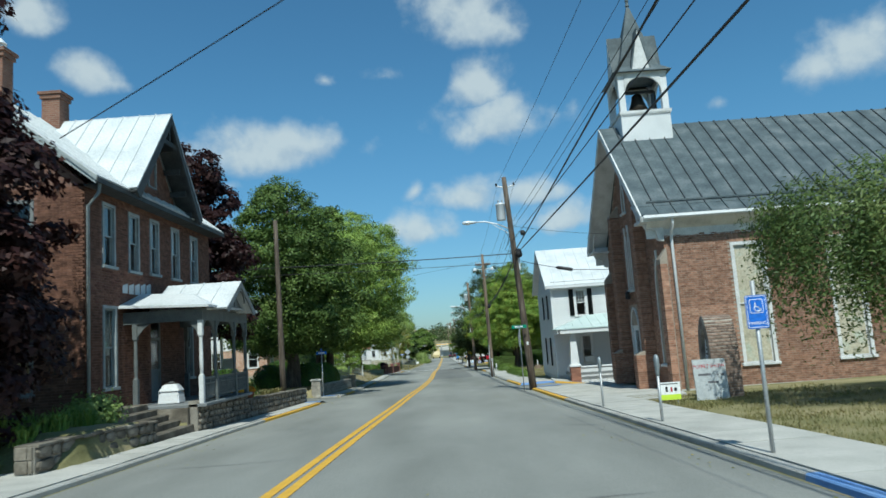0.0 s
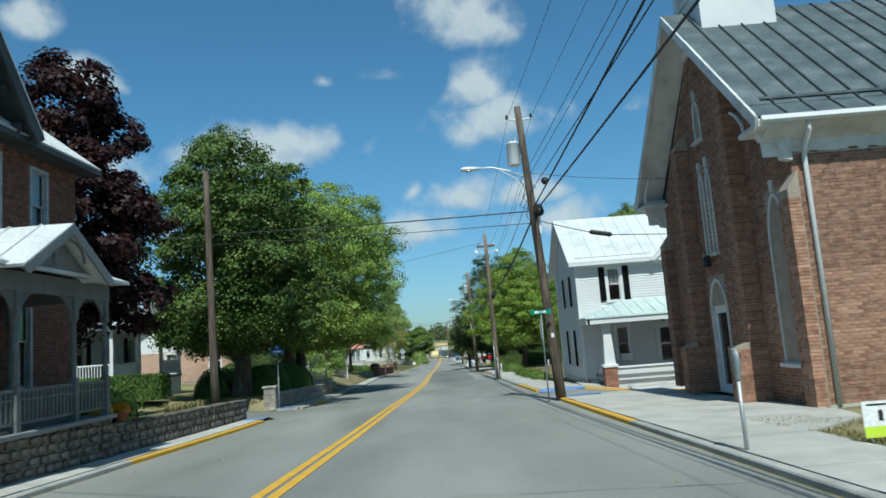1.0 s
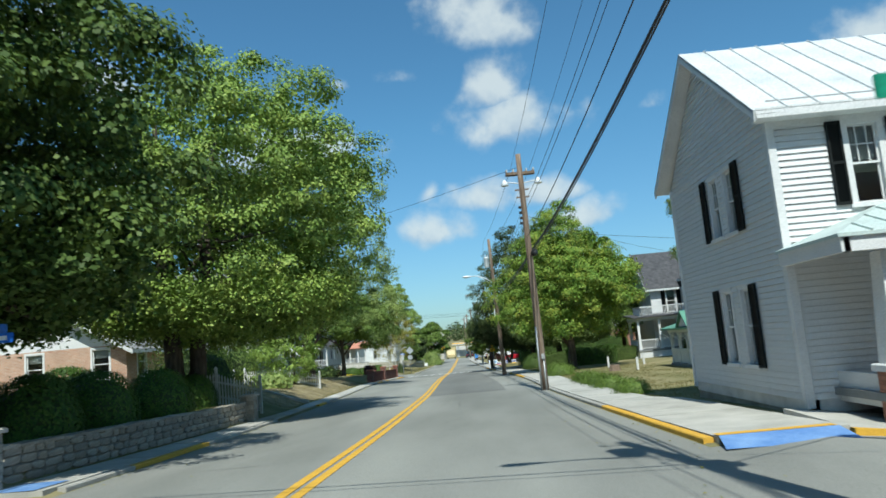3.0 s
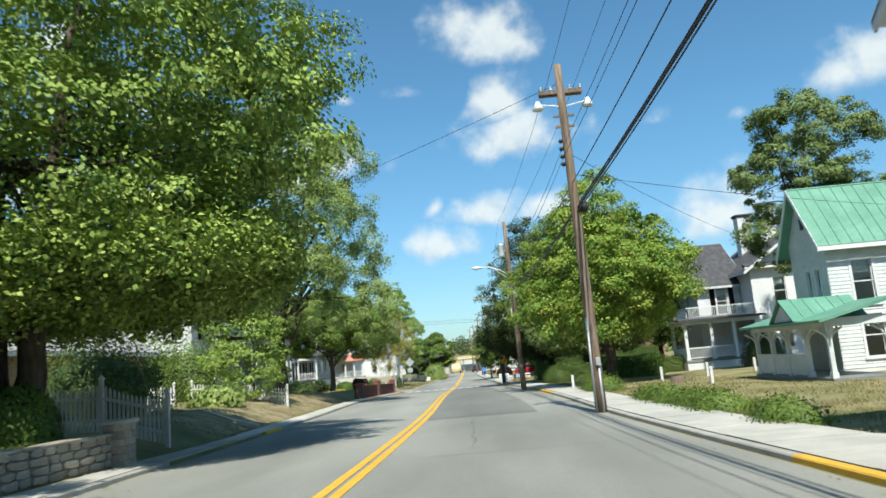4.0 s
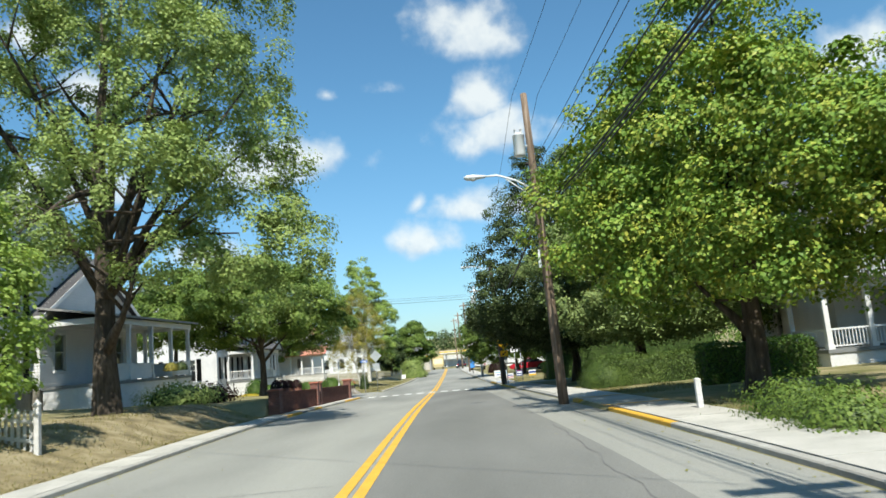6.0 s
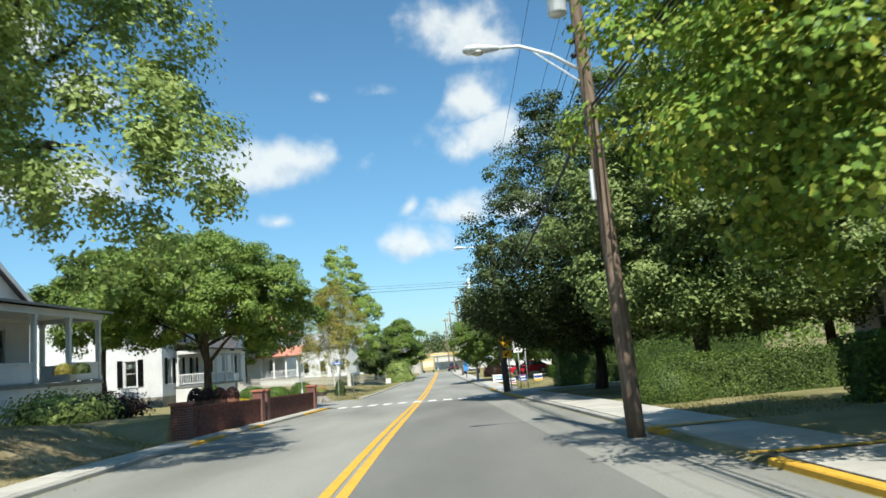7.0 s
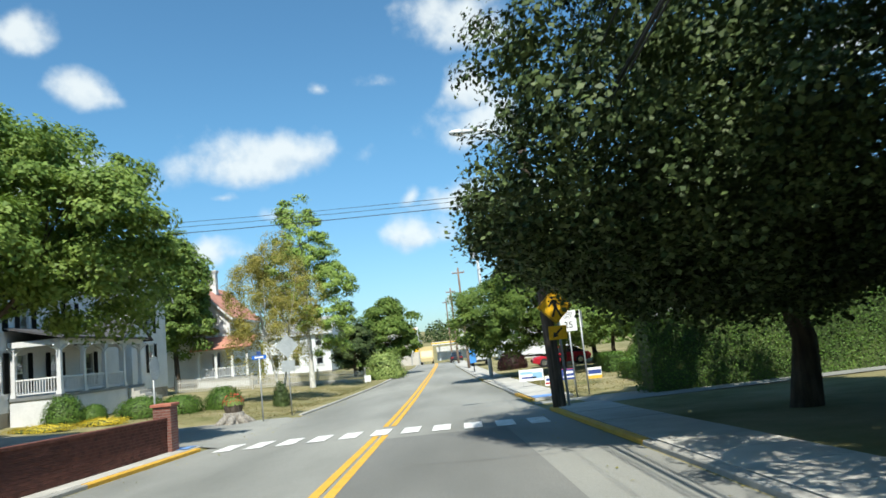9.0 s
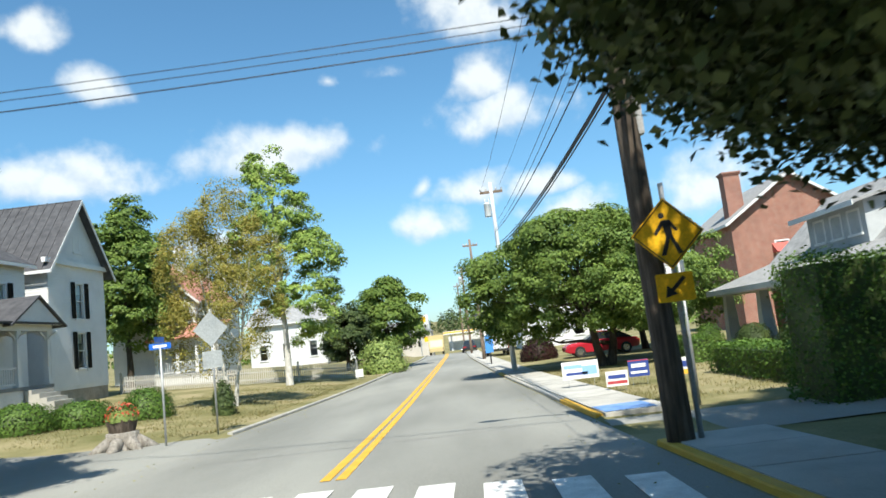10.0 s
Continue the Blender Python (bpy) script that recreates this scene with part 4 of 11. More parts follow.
def mound(label, at, rx, ry, h, seed, leaves=4500, leaf=0.08, material=None, name="bush", category="bush", rough=0.06, group=""):
    """A rounded bush: at is the middle of its base."""
    rng = np.random.default_rng(seed)
    d = rng.normal(0, 1, (leaves, 3))
    d[:, 2] = np.abs(d[:, 2])
    d /= np.linalg.norm(d, axis=1)[:, None]
    k = np.maximum(np.abs(d[:, 2]), 0.0)
    sq = 1 / np.power((np.abs(d[:, 0]) ** 2.6 + np.abs(d[:, 1]) ** 2.6 + k ** 2.6), 1 / 2.6)
    pts = d * sq[:, None] * np.array([rx, ry, h])
    wave = np.sin(pts[:, 0] * 4 + seed) * np.cos(pts[:, 1] * 3.7 + 1) + np.sin(pts[:, 2] * 5)
    pts *= 1 + (wave[:, None] * rough * 0.5 + rng.normal(0, rough, (leaves, 1)))
    body = Form().lathe([(0.8 * rx, 0), (0.86 * rx, 0.35 * h), (0.7 * rx, 0.7 * h), (0.3 * rx, 0.86 * h)], 12)
    body.v = [(x, y * ry / rx, z) for x, y, z in body.v]
    t = thing(name, label, category, at, group=group)
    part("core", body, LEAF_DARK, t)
    part("foliage", leaf_mesh("foliage", pts, d, leaf, material or LEAF_HEDGE, seed), None, t)
    return t


def on_land(x, y, up=0.0):
    return (x, y, land_z(x, y) + up)


def build_trees():
    # the brick house's purple maples
    tree("tall purple-leaved maple before a brick house", on_land(-12.6, 13.6), 7.5, 0.22, profile_lobes(-11.9, 13.6, [(0.9, 2.6), (2.2, 3.7), (4.0, 3.9), (6.0, 3.6), (8.0, 2.8), (9.6, 1.5)], 1, 18, 0.85) + [(-10.9, 14.4, 1.6, 2.0, 2.2, 2.0), (-12.6, 15.0, 3.4, 3.0, 2.6, 2.6)], LEAF_PURPLE, 1000, 60, 11, 0.17, 0.42, fill=16000, far=1.0)
    tree("purple-leaved maple behind a brick house", on_land(-13.2, 33.6), 8.5, 0.2, lumpy(-12.9, 33.6, 6.2, 3.3, 3.2, 5.5, 2, 11), LEAF_PURPLE, 600, 40, 12, 0.24, 0.42, far=0.78)
    # two big street maples
    l1 = profile_lobes(-10.7, 45.0, [(1.0, 2.4), (2.0, 3.6), (3.2, 4.4), (5.5, 4.8), (7.5, 4.6), (9.3, 3.6), (10.8, 2.0), (11.6, 0.9)], 3, 26)
    tree("large dark green maple on a raised lawn", on_land(-10.5, 44.8), 10.5, 0.42, l1, LEAF_MAPLE, 1350, 64, 13, 0.15, 0.46, low=0.7, limbs=12, fill=16000, bowl=(-10.7, 45.0, 1.15, 0.06, 3.8, 1000, 0.14))
    l2 = profile_lobes(-9.7, 59.0, [(1.7, 3.0), (2.4, 4.2), (3.3, 4.8), (4.5, 5.4), (5.8, 6.0), (7.4, 6.1), (9.2, 5.3), (10.7, 4.3), (11.7, 2.8), (12.5, 1.1)], 4, 34)
    tree("large light green maple with several stems", on_land(-10.9, 57.2), 9.0, 0.34, l2, LEAF_LIGHT, 1350, 84, 14, 0.125, 0.5, near=(0.6, -0.8), low=1.3, stems=3, limbs=6, fill=14000, bowl=(-9.9, 59.0, 1.15, 0.035, 5.0, 2300, 0.12), shell=(0.6, 1.1))
    # the far side of the drive
    tree("slender young bright green tree by a picket fence", on_land(-12.4, 78.9), 3.6, 0.06, [(-12.5, 78.9, -0.3, 1.5, 1.4, 1.1), (-12.6, 78.9, 0.6, 2.2, 1.9, 1.3), (-13.4, 78.9, 2.4, 1.3, 1.2, 1.3), (-12.5, 79, 1.9, 1.7, 1.5, 1.5), (-12.6, 78.8, 3.4, 0.95, 0.9, 1.4), (-12.6, 78.8, 4.5, 0.4, 0.4, 0.9)], LEAF_PALE, 950, 34, 15, 0.12, 0.32, shell=(0.3, 1.0), limbs=10)
    big = [(-13.2, 88, 10.2, 4.4, 4.2, 3.6), (-9.6, 86.5, 8.8, 3.2, 3.4, 2.6), (-17.2, 87.5, 9.0, 3.6, 3.6, 3.0), (-12.4, 86.5, 13.6, 3.6, 3.3, 2.8), (-9.0, 87.5, 12.6, 2.5, 2.6, 2.9), (-17.4, 87.0, 12.6, 2.8, 2.8, 2.4), (-13.0, 87.0, 16.2, 2.4, 2.4, 1.8), (-8.3, 88, 4.8, 2.4, 2.6, 1.8), (-7.7, 87.4, 3.3, 2.1, 2.0, 1.9), (-8.6, 87.4, 6.4, 2.1, 2.1, 1.6), (-10.4, 86.4, 3.2, 2.0, 1.8, 1.0), (-17.8, 88.5, 5.6, 2.6, 2.6, 1.8), (-11, 84.6, 5.8, 2.6, 2.4, 1.5), (-10.6, 90.5, 10.5, 2.8, 2.8, 2.0), (-15.5, 85, 11.5, 2.6, 2.6, 2.0), (-14.6, 84.8, 4.2, 2.2, 1.8, 1.1)]
    tree("tall spreading tree with sparse grey-green leaves", on_land(-13.4, 87.6), 12.0, 0.42, big, LEAF_SILVER, 2300, 46, 16, 0.15, 0.4, shell=(0.45, 1.05), limbs=22, twigs=5, droop=0.5, far=0.78)
    tree("round dark green lawn tree before a white house", on_land(-16.0, 115.6), 5.6, 0.26, lumpy(-16.3, 115.8, 4.3, 6.1, 5.4, 3.9, 5, 12), LEAF_YARD, 1300, 52, 17, 0.19, 0.5, low=0.5, fill=3000, far=0.78)
    tree("golden-green birch on a dry lawn", on_land(-12.0, 137.3), 4.6, 0.09, [(-11.9, 137.3, 1.4, 2.2, 1.9, 2.6), (-11.6, 137.2, 3.9, 1.5, 1.3, 2.0), (-13.2, 137.4, 2.2, 1.2, 1.2, 2.6), (-10.6, 137.4, 0.9, 1.2, 1.2, 1.9), (-13.6, 137.6, 0.6, 1.4, 1.3, 1.8), (-12.4, 137.2, 3.0, 1.6, 1.4, 2.2), (-12.0, 137.3, 5.2, 1.2, 1.1, 1.8), (-13.6, 137.4, 3.6, 1.3, 1.2, 2.2), (-10.5, 137.3, 2.6, 1.4, 1.2, 2.2)], LEAF_GOLD, 1350, 50, 18, 0.11, 0.32, bark=BARK_PALE, shell=(0.2, 1.0), stems=2, limbs=8, droop=0.8, far=0.78)
    tree("tall narrow light green tree", on_land(-12.8, 150), 9.8, 0.2, [(-13.1, 150, 10.0, 1.4, 1.5, 1.8), (-12.6, 150, 7.2, 2.0, 2.0, 2.2), (-14.4, 150, 5.6, 1.7, 1.8, 2.2), (-11.0, 150, 4.6, 2.0, 1.8, 2.2), (-12.4, 150, 4.2, 2.6, 2.2, 2.6), (-11.4, 150, 1.8, 2.2, 2.0, 2.4), (-13.0, 150, 8.6, 2.0, 1.9, 1.8)], LEAF_LIGHT, 850, 40, 19, 0.2, 0.4, shell=(0.4, 1.0), bark=BARK_PALE, far=0.78)
    tree("dense dark green tree by a fence", on_land(-8.8, 168), 3.4, 0.2, lumpy(-8.4, 168, 1.2, 3.2, 3.2, 3.7, 6, 8), LEAF_GREEN, 420, 36, 20, 0.3, 0.5, far=0.78)
    tree("rounded blue-green evergreen by a fence", on_land(-11.4, 163), 2.0, 0.16, lumpy(-11.2, 163, -0.3, 2.0, 2.0, 2.6, 7, 6), LEAF_DARK, 300, 36, 21, 0.24, 0.4, far=0.78)
    mound("wild green bush at the roadside", on_land(-8.2, 160), 1.5, 1.6, 2.0, 22, 3500, 0.2, LEAF_SILVER, rough=0.14)
    # behind the white house
    tree("green shade tree between two white houses", on_land(-23.5, 118.5), 5.5, 0.24, lumpy(-23.5, 118.5, 4.4, 3.8, 3.4, 4.0, 21, 9), LEAF_GREEN, 500, 42, 35, 0.24, 0.48, low=0.6, far=0.78)
    tree("green tree beside a white house", on_land(-25.6, 156), 7.4, 0.25, lumpy(-25.4, 156, 5.6, 2.9, 2.8, 6.4, 8, 9), LEAF_GREEN, 520, 40, 23, 0.3, 0.5, far=0.78)
    # right side
    droop = [(10.6, 17.3, 4.0, 3.2, 3.0, 1.0), (8.9, 17.0, 3.5, 1.9, 2.0, 0.9), (12.3, 17.5, 3.7, 2.4, 2.2, 0.9), (10.2, 15.6, 3.4, 2.2, 1.4, 0.9)]
    tree("weeping tree on the church lawn", on_land(10.8, 17.4), 4.2, 0.16, droop, LEAF_WILLOW, 520, 95, 24, 0.115, 0.15, shell=(0.6, 1.05), droop=2.5, aspect=0.36)
    tree("round yellowing green maple on a lawn", on_land(6.5, 83.2), 7.4, 0.3, profile_lobes(6.5, 82.6, [(0.6, 3.4), (1.6, 4.6), (2.8, 5.3), (4.2, 4.9), (5.6, 3.9), (7.0, 2.7), (8.2, 1.6), (9.2, 0.7)], 9, 28, 0.9), LEAF_YELLOWING, 1300, 84, 25, 0.115, 0.45, near=(-0.6, -0.8), low=0.1, fill=14000, shell=(0.6, 1.1))
    tree("tall sparse dark tree before a white Victorian house", on_land(19.6, 85.0), 11.5, 0.3, [(18.2, 84, 8.4, 3.2, 3, 2.4), (20.6, 84.5, 10.6, 3.4, 3, 2.6), (16.9, 83.6, 5.0, 1.9, 1.8, 1.8), (21.5, 85, 6.5, 3, 2.6, 2.4), (18.8, 83.5, 11.8, 2.2, 2.2, 1.6)], LEAF_PLANE, 1300, 46, 26, 0.16, 0.36, shell=(0.4, 1.05), limbs=14, far=0.78)
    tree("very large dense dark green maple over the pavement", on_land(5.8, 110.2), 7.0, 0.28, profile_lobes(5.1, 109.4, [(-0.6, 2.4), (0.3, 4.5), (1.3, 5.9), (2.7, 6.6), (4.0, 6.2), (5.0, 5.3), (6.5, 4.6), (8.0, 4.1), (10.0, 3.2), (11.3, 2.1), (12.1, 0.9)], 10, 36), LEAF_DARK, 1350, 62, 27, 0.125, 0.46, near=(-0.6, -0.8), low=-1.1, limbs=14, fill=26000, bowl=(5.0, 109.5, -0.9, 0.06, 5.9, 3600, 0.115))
    tree("large green tree behind a clipped hedge", on_land(7.6, 100.2), 8.0, 0.3, profile_lobes(8.2, 99.0, [(0.3, 3.8), (1.5, 4.9), (3.5, 5.9), (6.0, 5.2), (8.0, 4.1), (9.8, 2.4), (10.8, 1.0)], 11, 32, 0.9), LEAF_PLANE, 1700, 62, 28, 0.14, 0.44, near=(-0.6, -0.8), low=-0.9, limbs=14, fill=16000, far=0.9, bowl=(8.2, 99.0, -0.6, 0.035, 4.4, 1300, 0.13))
    tree("green tree on a dry corner lawn", on_land(4.6, 139.0), 3.4, 0.2, lumpy(3.9, 139.5, 0.95, 5.4, 4.0, 3.5, 12, 14), LEAF_GREEN, 1300, 52, 29, 0.165, 0.42, low=-1.6, stems=2, fill=3000, far=0.78)
    tree("thin-leaved green tree beside a brick house", on_land(9.6, 146.0), 3.6, 0.16, lumpy(9.6, 146.0, 1.1, 3.4, 3.0, 3.3, 41, 9), LEAF_YARD, 620, 40, 41, 0.2, 0.42, shell=(0.45, 1.05), low=-2.2, far=0.78)
    tree("green tree behind a parked car", on_land(9.0, 150.0), 3.4, 0.2, lumpy(8.6, 150, 1.0, 3.4, 3, 2.6, 13, 8), LEAF_GREEN, 380, 36, 30, 0.28, 0.48, far=0.78)
    tree("dark green yard tree behind a clipped hedge", on_land(14.6, 104.5), 6.0, 0.24, lumpy(14.6, 104.5, 2.6, 4.4, 4.0, 4.2, 23, 12), LEAF_MAPLE, 700, 46, 36, 0.2, 0.5, fill=4000, far=0.9)
    tree("dark green conifer by a bungalow", on_land(14.5, 122.0), 1.5, 0.2, lumpy(14.0, 123, 0.2, 2.4, 2, 2.8, 14, 7), LEAF_DARK, 300, 36, 31, 0.25, 0.4, far=0.78)
    tree("dark tree behind a white house", on_land(16.5, 60.5), 8.5, 0.25, lumpy(16.5, 60, 6.4, 2.0, 2.0, 2.6, 15, 7), LEAF_DARK, 240, 34, 32, 0.26, 0.42, far=0.78)


def build_hedges():
    rng = random.Random(5)
    for i, (x, y, r, h) in enumerate([(-10.4, 47.7, 0.95, 1.4), (-10.6, 50.7, 1.05, 1.45), (-10.3, 53.9, 1.0, 1.4), (-10.5, 57.0, 0.85, 1.2), (-12.4, 46.4, 0.85, 1.2), (-13.3, 49.6, 1.1, 1.45), (-13.9, 55.0, 1.15, 1.7)]):
        mound("round clipped boxwood bush on a raised lawn", on_land(x, y), r, r, h, 40 + i, 5200, 0.075, group="boxwoods along the wall", rough=0.03)
    hedge_box("long low clipped hedge across a lawn", on_land(-16.5, 43.9), (5.5, 1.0, 1.15), 47, 7000, 0.09)
    # privet hedge and its end: tree shade put in by darker leaves
    hedge_box("clipped privet hedge beside the pavement", on_land(9.2, 95.1), (9.0, 1.3, 1.15), 50, 24000, 0.06, LEAF_MAPLE, rough=0.13)
    mound("shaggy end of a privet hedge", on_land(4.75, 95.3), 0.95, 1.3, 1.12, 51, 14000, 0.05, LEAF_MAPLE, "bush", "bush", 0.1)
    hedge_box("long clipped privet hedge", on_land(8.9, 89.2), (3.8, 1.0, 1.35), 52, 6000, 0.09, LEAF_HEDGE)
    hedge_box("tall dense clipped hedge at a corner", (11.6, 120.3, land_z(11, 120) - 0.1), (13.2, 1.8, 2.75), 53, 34000, 0.07, LEAF_HEDGE, rough=0.12)
    hedge_box("low clipped box hedge before a bungalow", on_land(6.6, 125.4), (1.2, 7.4, 0.84), 54, 8000, 0.08, LEAF_HEDGE)
    hedge_box("short clipped box hedge beside a lawn", on_land(7.2, 136.2), (1.2, 4.4, 0.95), 55, 5000, 0.08, LEAF_HEDGE)
    mound("clipped dark bush by a bungalow porch", on_land(9.9, 141.0), 0.7, 0.7, 1.2, 56, 2200, 0.08)
    for k, (x, y) in enumerate(((10.2, 136.2), (10.3, 132.4))):
        mound("big round dark clipped bush before a bungalow porch", on_land(x, y), 0.75, 0.75, 1.15, 156 + k, 2600, 0.07, LEAF_DARK, rough=0.03)
    for k, (x, y, r, h) in enumerate(((-17.4, 82.8, 1.7, 2.7), (-20.4, 84.0, 2.0, 3.3), (-23.5, 85.5, 2.2, 3.0))):
        mound("tall loose leafy shrub before a white house", on_land(x, y), r, r * 0.9, h, 160 + k, 7000, 0.11, LEAF_YARD, rough=0.22)
    mound("reddish clipped bush by the pavement", on_land(2.7, 152.0), 1.1, 1.2, 1.3, 57, 3000, 0.12, LEAF_PURPLE)
    mound("big round dark bush by a porch", on_land(17.4, 89.4), 1.3, 1.3, 1.9, 58, 5000, 0.09, LEAF_DARK)
    for i, (x, y, rx, ry, h) in enumerate([(5.0, 56.6, 0.45, 0.9, 0.4), (5.0, 60.6, 0.55, 0.9, 0.42), (5.1, 62.6, 0.6, 1.0, 0.4), (4.95, 64.8, 0.55, 1.0, 0.45), (4.9, 66.8, 0.5, 0.8, 0.42), (4.7, 75.4, 0.7, 0.9, 0.55), (4.8, 77.3, 0.75, 1.0, 0.62)]):
        mound("sprawling low green ground-cover plant beside the pavement", on_land(x, y, -0.05), rx, ry, h * 0.85, 60 + i, 4200, 0.06, LEAF_GREEN, "bush", "bush", 0.28, "low plants along the lawn")
    for i, (x, y, r, h) in enumerate([(-17.8, 131.5, 1.2, 1.0), (-16.4, 133.0, 1.1, 0.9), (-14.6, 134.6, 0.95, 1.15), (-20.5, 129.2, 0.9, 1.3), (-19.5, 130.0, 0.6, 0.8)]):
        mound("clipped bush before a white house", on_land(x, y), r, r, h, 70 + i, 3000, 0.09, group="bushes by the white house")
    mound("upright dark shrub on a lawn", on_land(-11.2, 133.8), 0.42, 0.42, 1.2, 77, 1500, 0.08, LEAF_DARK)
    mound("leafy shrub beside a driveway", on_land(-18.6, 80.6), 1.6, 1.1, 2.1, 78, 4800, 0.1, LEAF_GREEN, rough=0.2)
    # darker leaf colour stands in for the shade of the maple
    mound("shrub with the yard's shade put into its dark leaves", on_land(-14.6, 67.6), 2.3, 1.4, 2.5, 79, 9000, 0.1, LEAF_MAPLE, rough=0.2)
    mound("grassy clump by a fence", on_land(-12.6, 74.2), 0.9, 0.7, 0.7, 80, 1600, 0.2, LEAF_SILVER, rough=0.25)


build_trees()
build_hedges()


# ---- grass ----
def blades(spots, seed, height=(0.05, 0.11), width=0.012):
    """Grass blades as slim leaning triangles; spots: (x, y, z) rows."""
    rng = np.random.default_rng(seed)
    p = np.array(spots, float)
    n = len(p)
    h = rng.uniform(*height, (n, 1))
    a = rng.uniform(0, 2 * math.pi, n)
    side = np.stack([np.cos(a), np.sin(a), np.zeros(n)], 1) * width * rng.uniform(0.6, 1.4, (n, 1))
    lean = np.stack([np.cos(a + 1.3), np.sin(a + 1.3), np.zeros(n)], 1) * h * rng.uniform(0.0, 0.8, (n, 1))
    v = np.stack([p - side, p + side, p + lean + np.array([0, 0, 1.0]) * h], 1).reshape(-1, 3)
    me = bpy.data.meshes.new("grass")
    me.vertices.add(3 * n)
    me.vertices.foreach_set("co", v.astype(np.float32).ravel())
    me.loops.add(3 * n)
    me.loops.foreach_set("vertex_index", np.arange(3 * n, dtype=np.int32))
    me.polygons.add(n)
    me.polygons.foreach_set("loop_start", np.arange(0, 3 * n, 3, dtype=np.int32))
    me.update(calc_edges=True)
    me.materials.append(LEAF_BLADE)
    return me


def build_grass():
    rng = random.Random(77)
    spots = []

    def field(x0, x1, y0, y1, count, side):
        for k in range(count):
            y = y0 + (y1 - y0) * rng.random()
            d = x0 + (x1 - x0) * rng.random() ** 1.6
            if noise.noise((d * 0.7, y * 0.7, 3)) < rng.uniform(-0.5, 0.5):
                continue
            x = kerb_r(y) + d if side > 0 else kerb_l(y) - d
            spots.append((x, y, land_z(x, y) + 0.04 * noise.noise((x * 0.4, y * 0.4, 0)) - 0.01))
    field(1.78, 8.0, 8, 24.5, 26000, 1)
    field(1.8, 9.0, 52.5, 82.5, 40000, 1)
    field(1.75, 5.0, 88, 94, 6000, 1)
    field(1.7, 8.0, 122.5, 140, 14000, 1)
    field(0.9, 9.0, 127.5, 150, 24000, -1)
    field(1.2, 5.0, 43.5, 58, 9000, -1)
    field(1.0, 6.0, 66, 95, 22000, -1)
    g = new("grass", blades(spots, 5))
    tagged(g, "short dry lawn grass beside the street", "grass", kind="stuff")
    # dry leaves along the kerbs and on the bank
    pts = []
    for k in range(900):
        y = rng.uniform(4, 135)
        s = 1 if rng.random() < 0.4 else -1
        d = rng.expovariate(2.2)
        x = kerb_r(y) - 0.03 - d if s > 0 else kerb_l(y) + 0.03 + d
        if kerb_l(y) < x < kerb_r(y):
            pts.append((x, y, road_z(y) + 0.016))
    for k in range(1200):
        y, d = rng.uniform(66.5, 94), rng.uniform(1.0, 5)
        x = kerb_l(y) - d
        pts.append((x, y, land_z(x, y) + 0.05))
    q = np.array(pts)
    tagged(new("leaf_litter", leaf_mesh("leaf_litter", q, np.tile([0, 0, 2.0], (len(q), 1)), 0.05, LEAF_GOLD, 6)), "scattered dry brown leaves along the gutter", "fallen leaves", kind="stuff")


build_grass()


# ---- building toolkit: forms in world metres, hung under a thing at its base ----
def facing(origin, side):
    """The place of a wall seen from outside: x along it to the right, y into it, z up. side: the way it faces."""
    return Matrix.Translation(origin) @ Matrix.Rotation({"-y": 0.0, "-x": -math.pi / 2, "+x": math.pi / 2, "+y": math.pi}[side], 4, "Z")


def moved(form, m):
    form.v = [tuple(m @ Vector(p)) for p in form.v]
    return form


def wpart(name, form, material, root, parent=None, label="", smooth=False, bevel=0.0, kind=""):
    """A part given in world metres, under root or a part of it."""
    o = root.location
    form.v = [(x - o.x, y - o.y, z - o.z) for x, y, z in form.v]
    return part(name, form, material, parent or root, label, smooth, kind, bevel)


def wpiece(name, mesh, root, m, parent=None):
    return piece(name, mesh, parent or root, Matrix.Translation(-root.location) @ m)


def wall_form(length, height, thick, holes=()):
    """A wall with openings right through it; holes: (u0, u1, v0, v1)."""
    us = sorted({0.0, length, *[h[i] for h in holes for i in (0, 1)]})
    vs = sorted({0.0, height, *[h[i] for h in holes for i in (2, 3)]})
    f = Form()

    def solid(i, j):
        if not (0 <= i < len(us) - 1 and 0 <= j < len(vs) - 1):
            return False
        u, v = (us[i] + us[i + 1]) / 2, (vs[j] + vs[j + 1]) / 2
        return not any(a < u < b and c < v < d for a, b, c, d in holes)
    for i in range(len(us) - 1):
        for j in range(len(vs) - 1):
            if not solid(i, j):
                continue
            a, b, c, d = us[i], us[i + 1], vs[j], vs[j + 1]
            f.add([(a, 0, c), (b, 0, c), (b, 0, d), (a, 0, d)], [(0, 1, 2, 3)])
            f.add([(a, thick, c), (b, thick, c), (b, thick, d), (a, thick, d)], [(3, 2, 1, 0)])
            for di, dj, p in ((-1, 0, ((a, c), (a, d))), (1, 0, ((b, d), (b, c))), (0, -1, ((b, c), (a, c))), (0, 1, ((a, d), (b, d)))):
                if not solid(i + di, j + dj):
                    (x0, z0), (x1, z1) = p
                    f.add([(x0, 0, z0), (x1, 0, z1), (x1, thick, z1), (x0, thick, z0)], [(0, 1, 2, 3)])
    return f


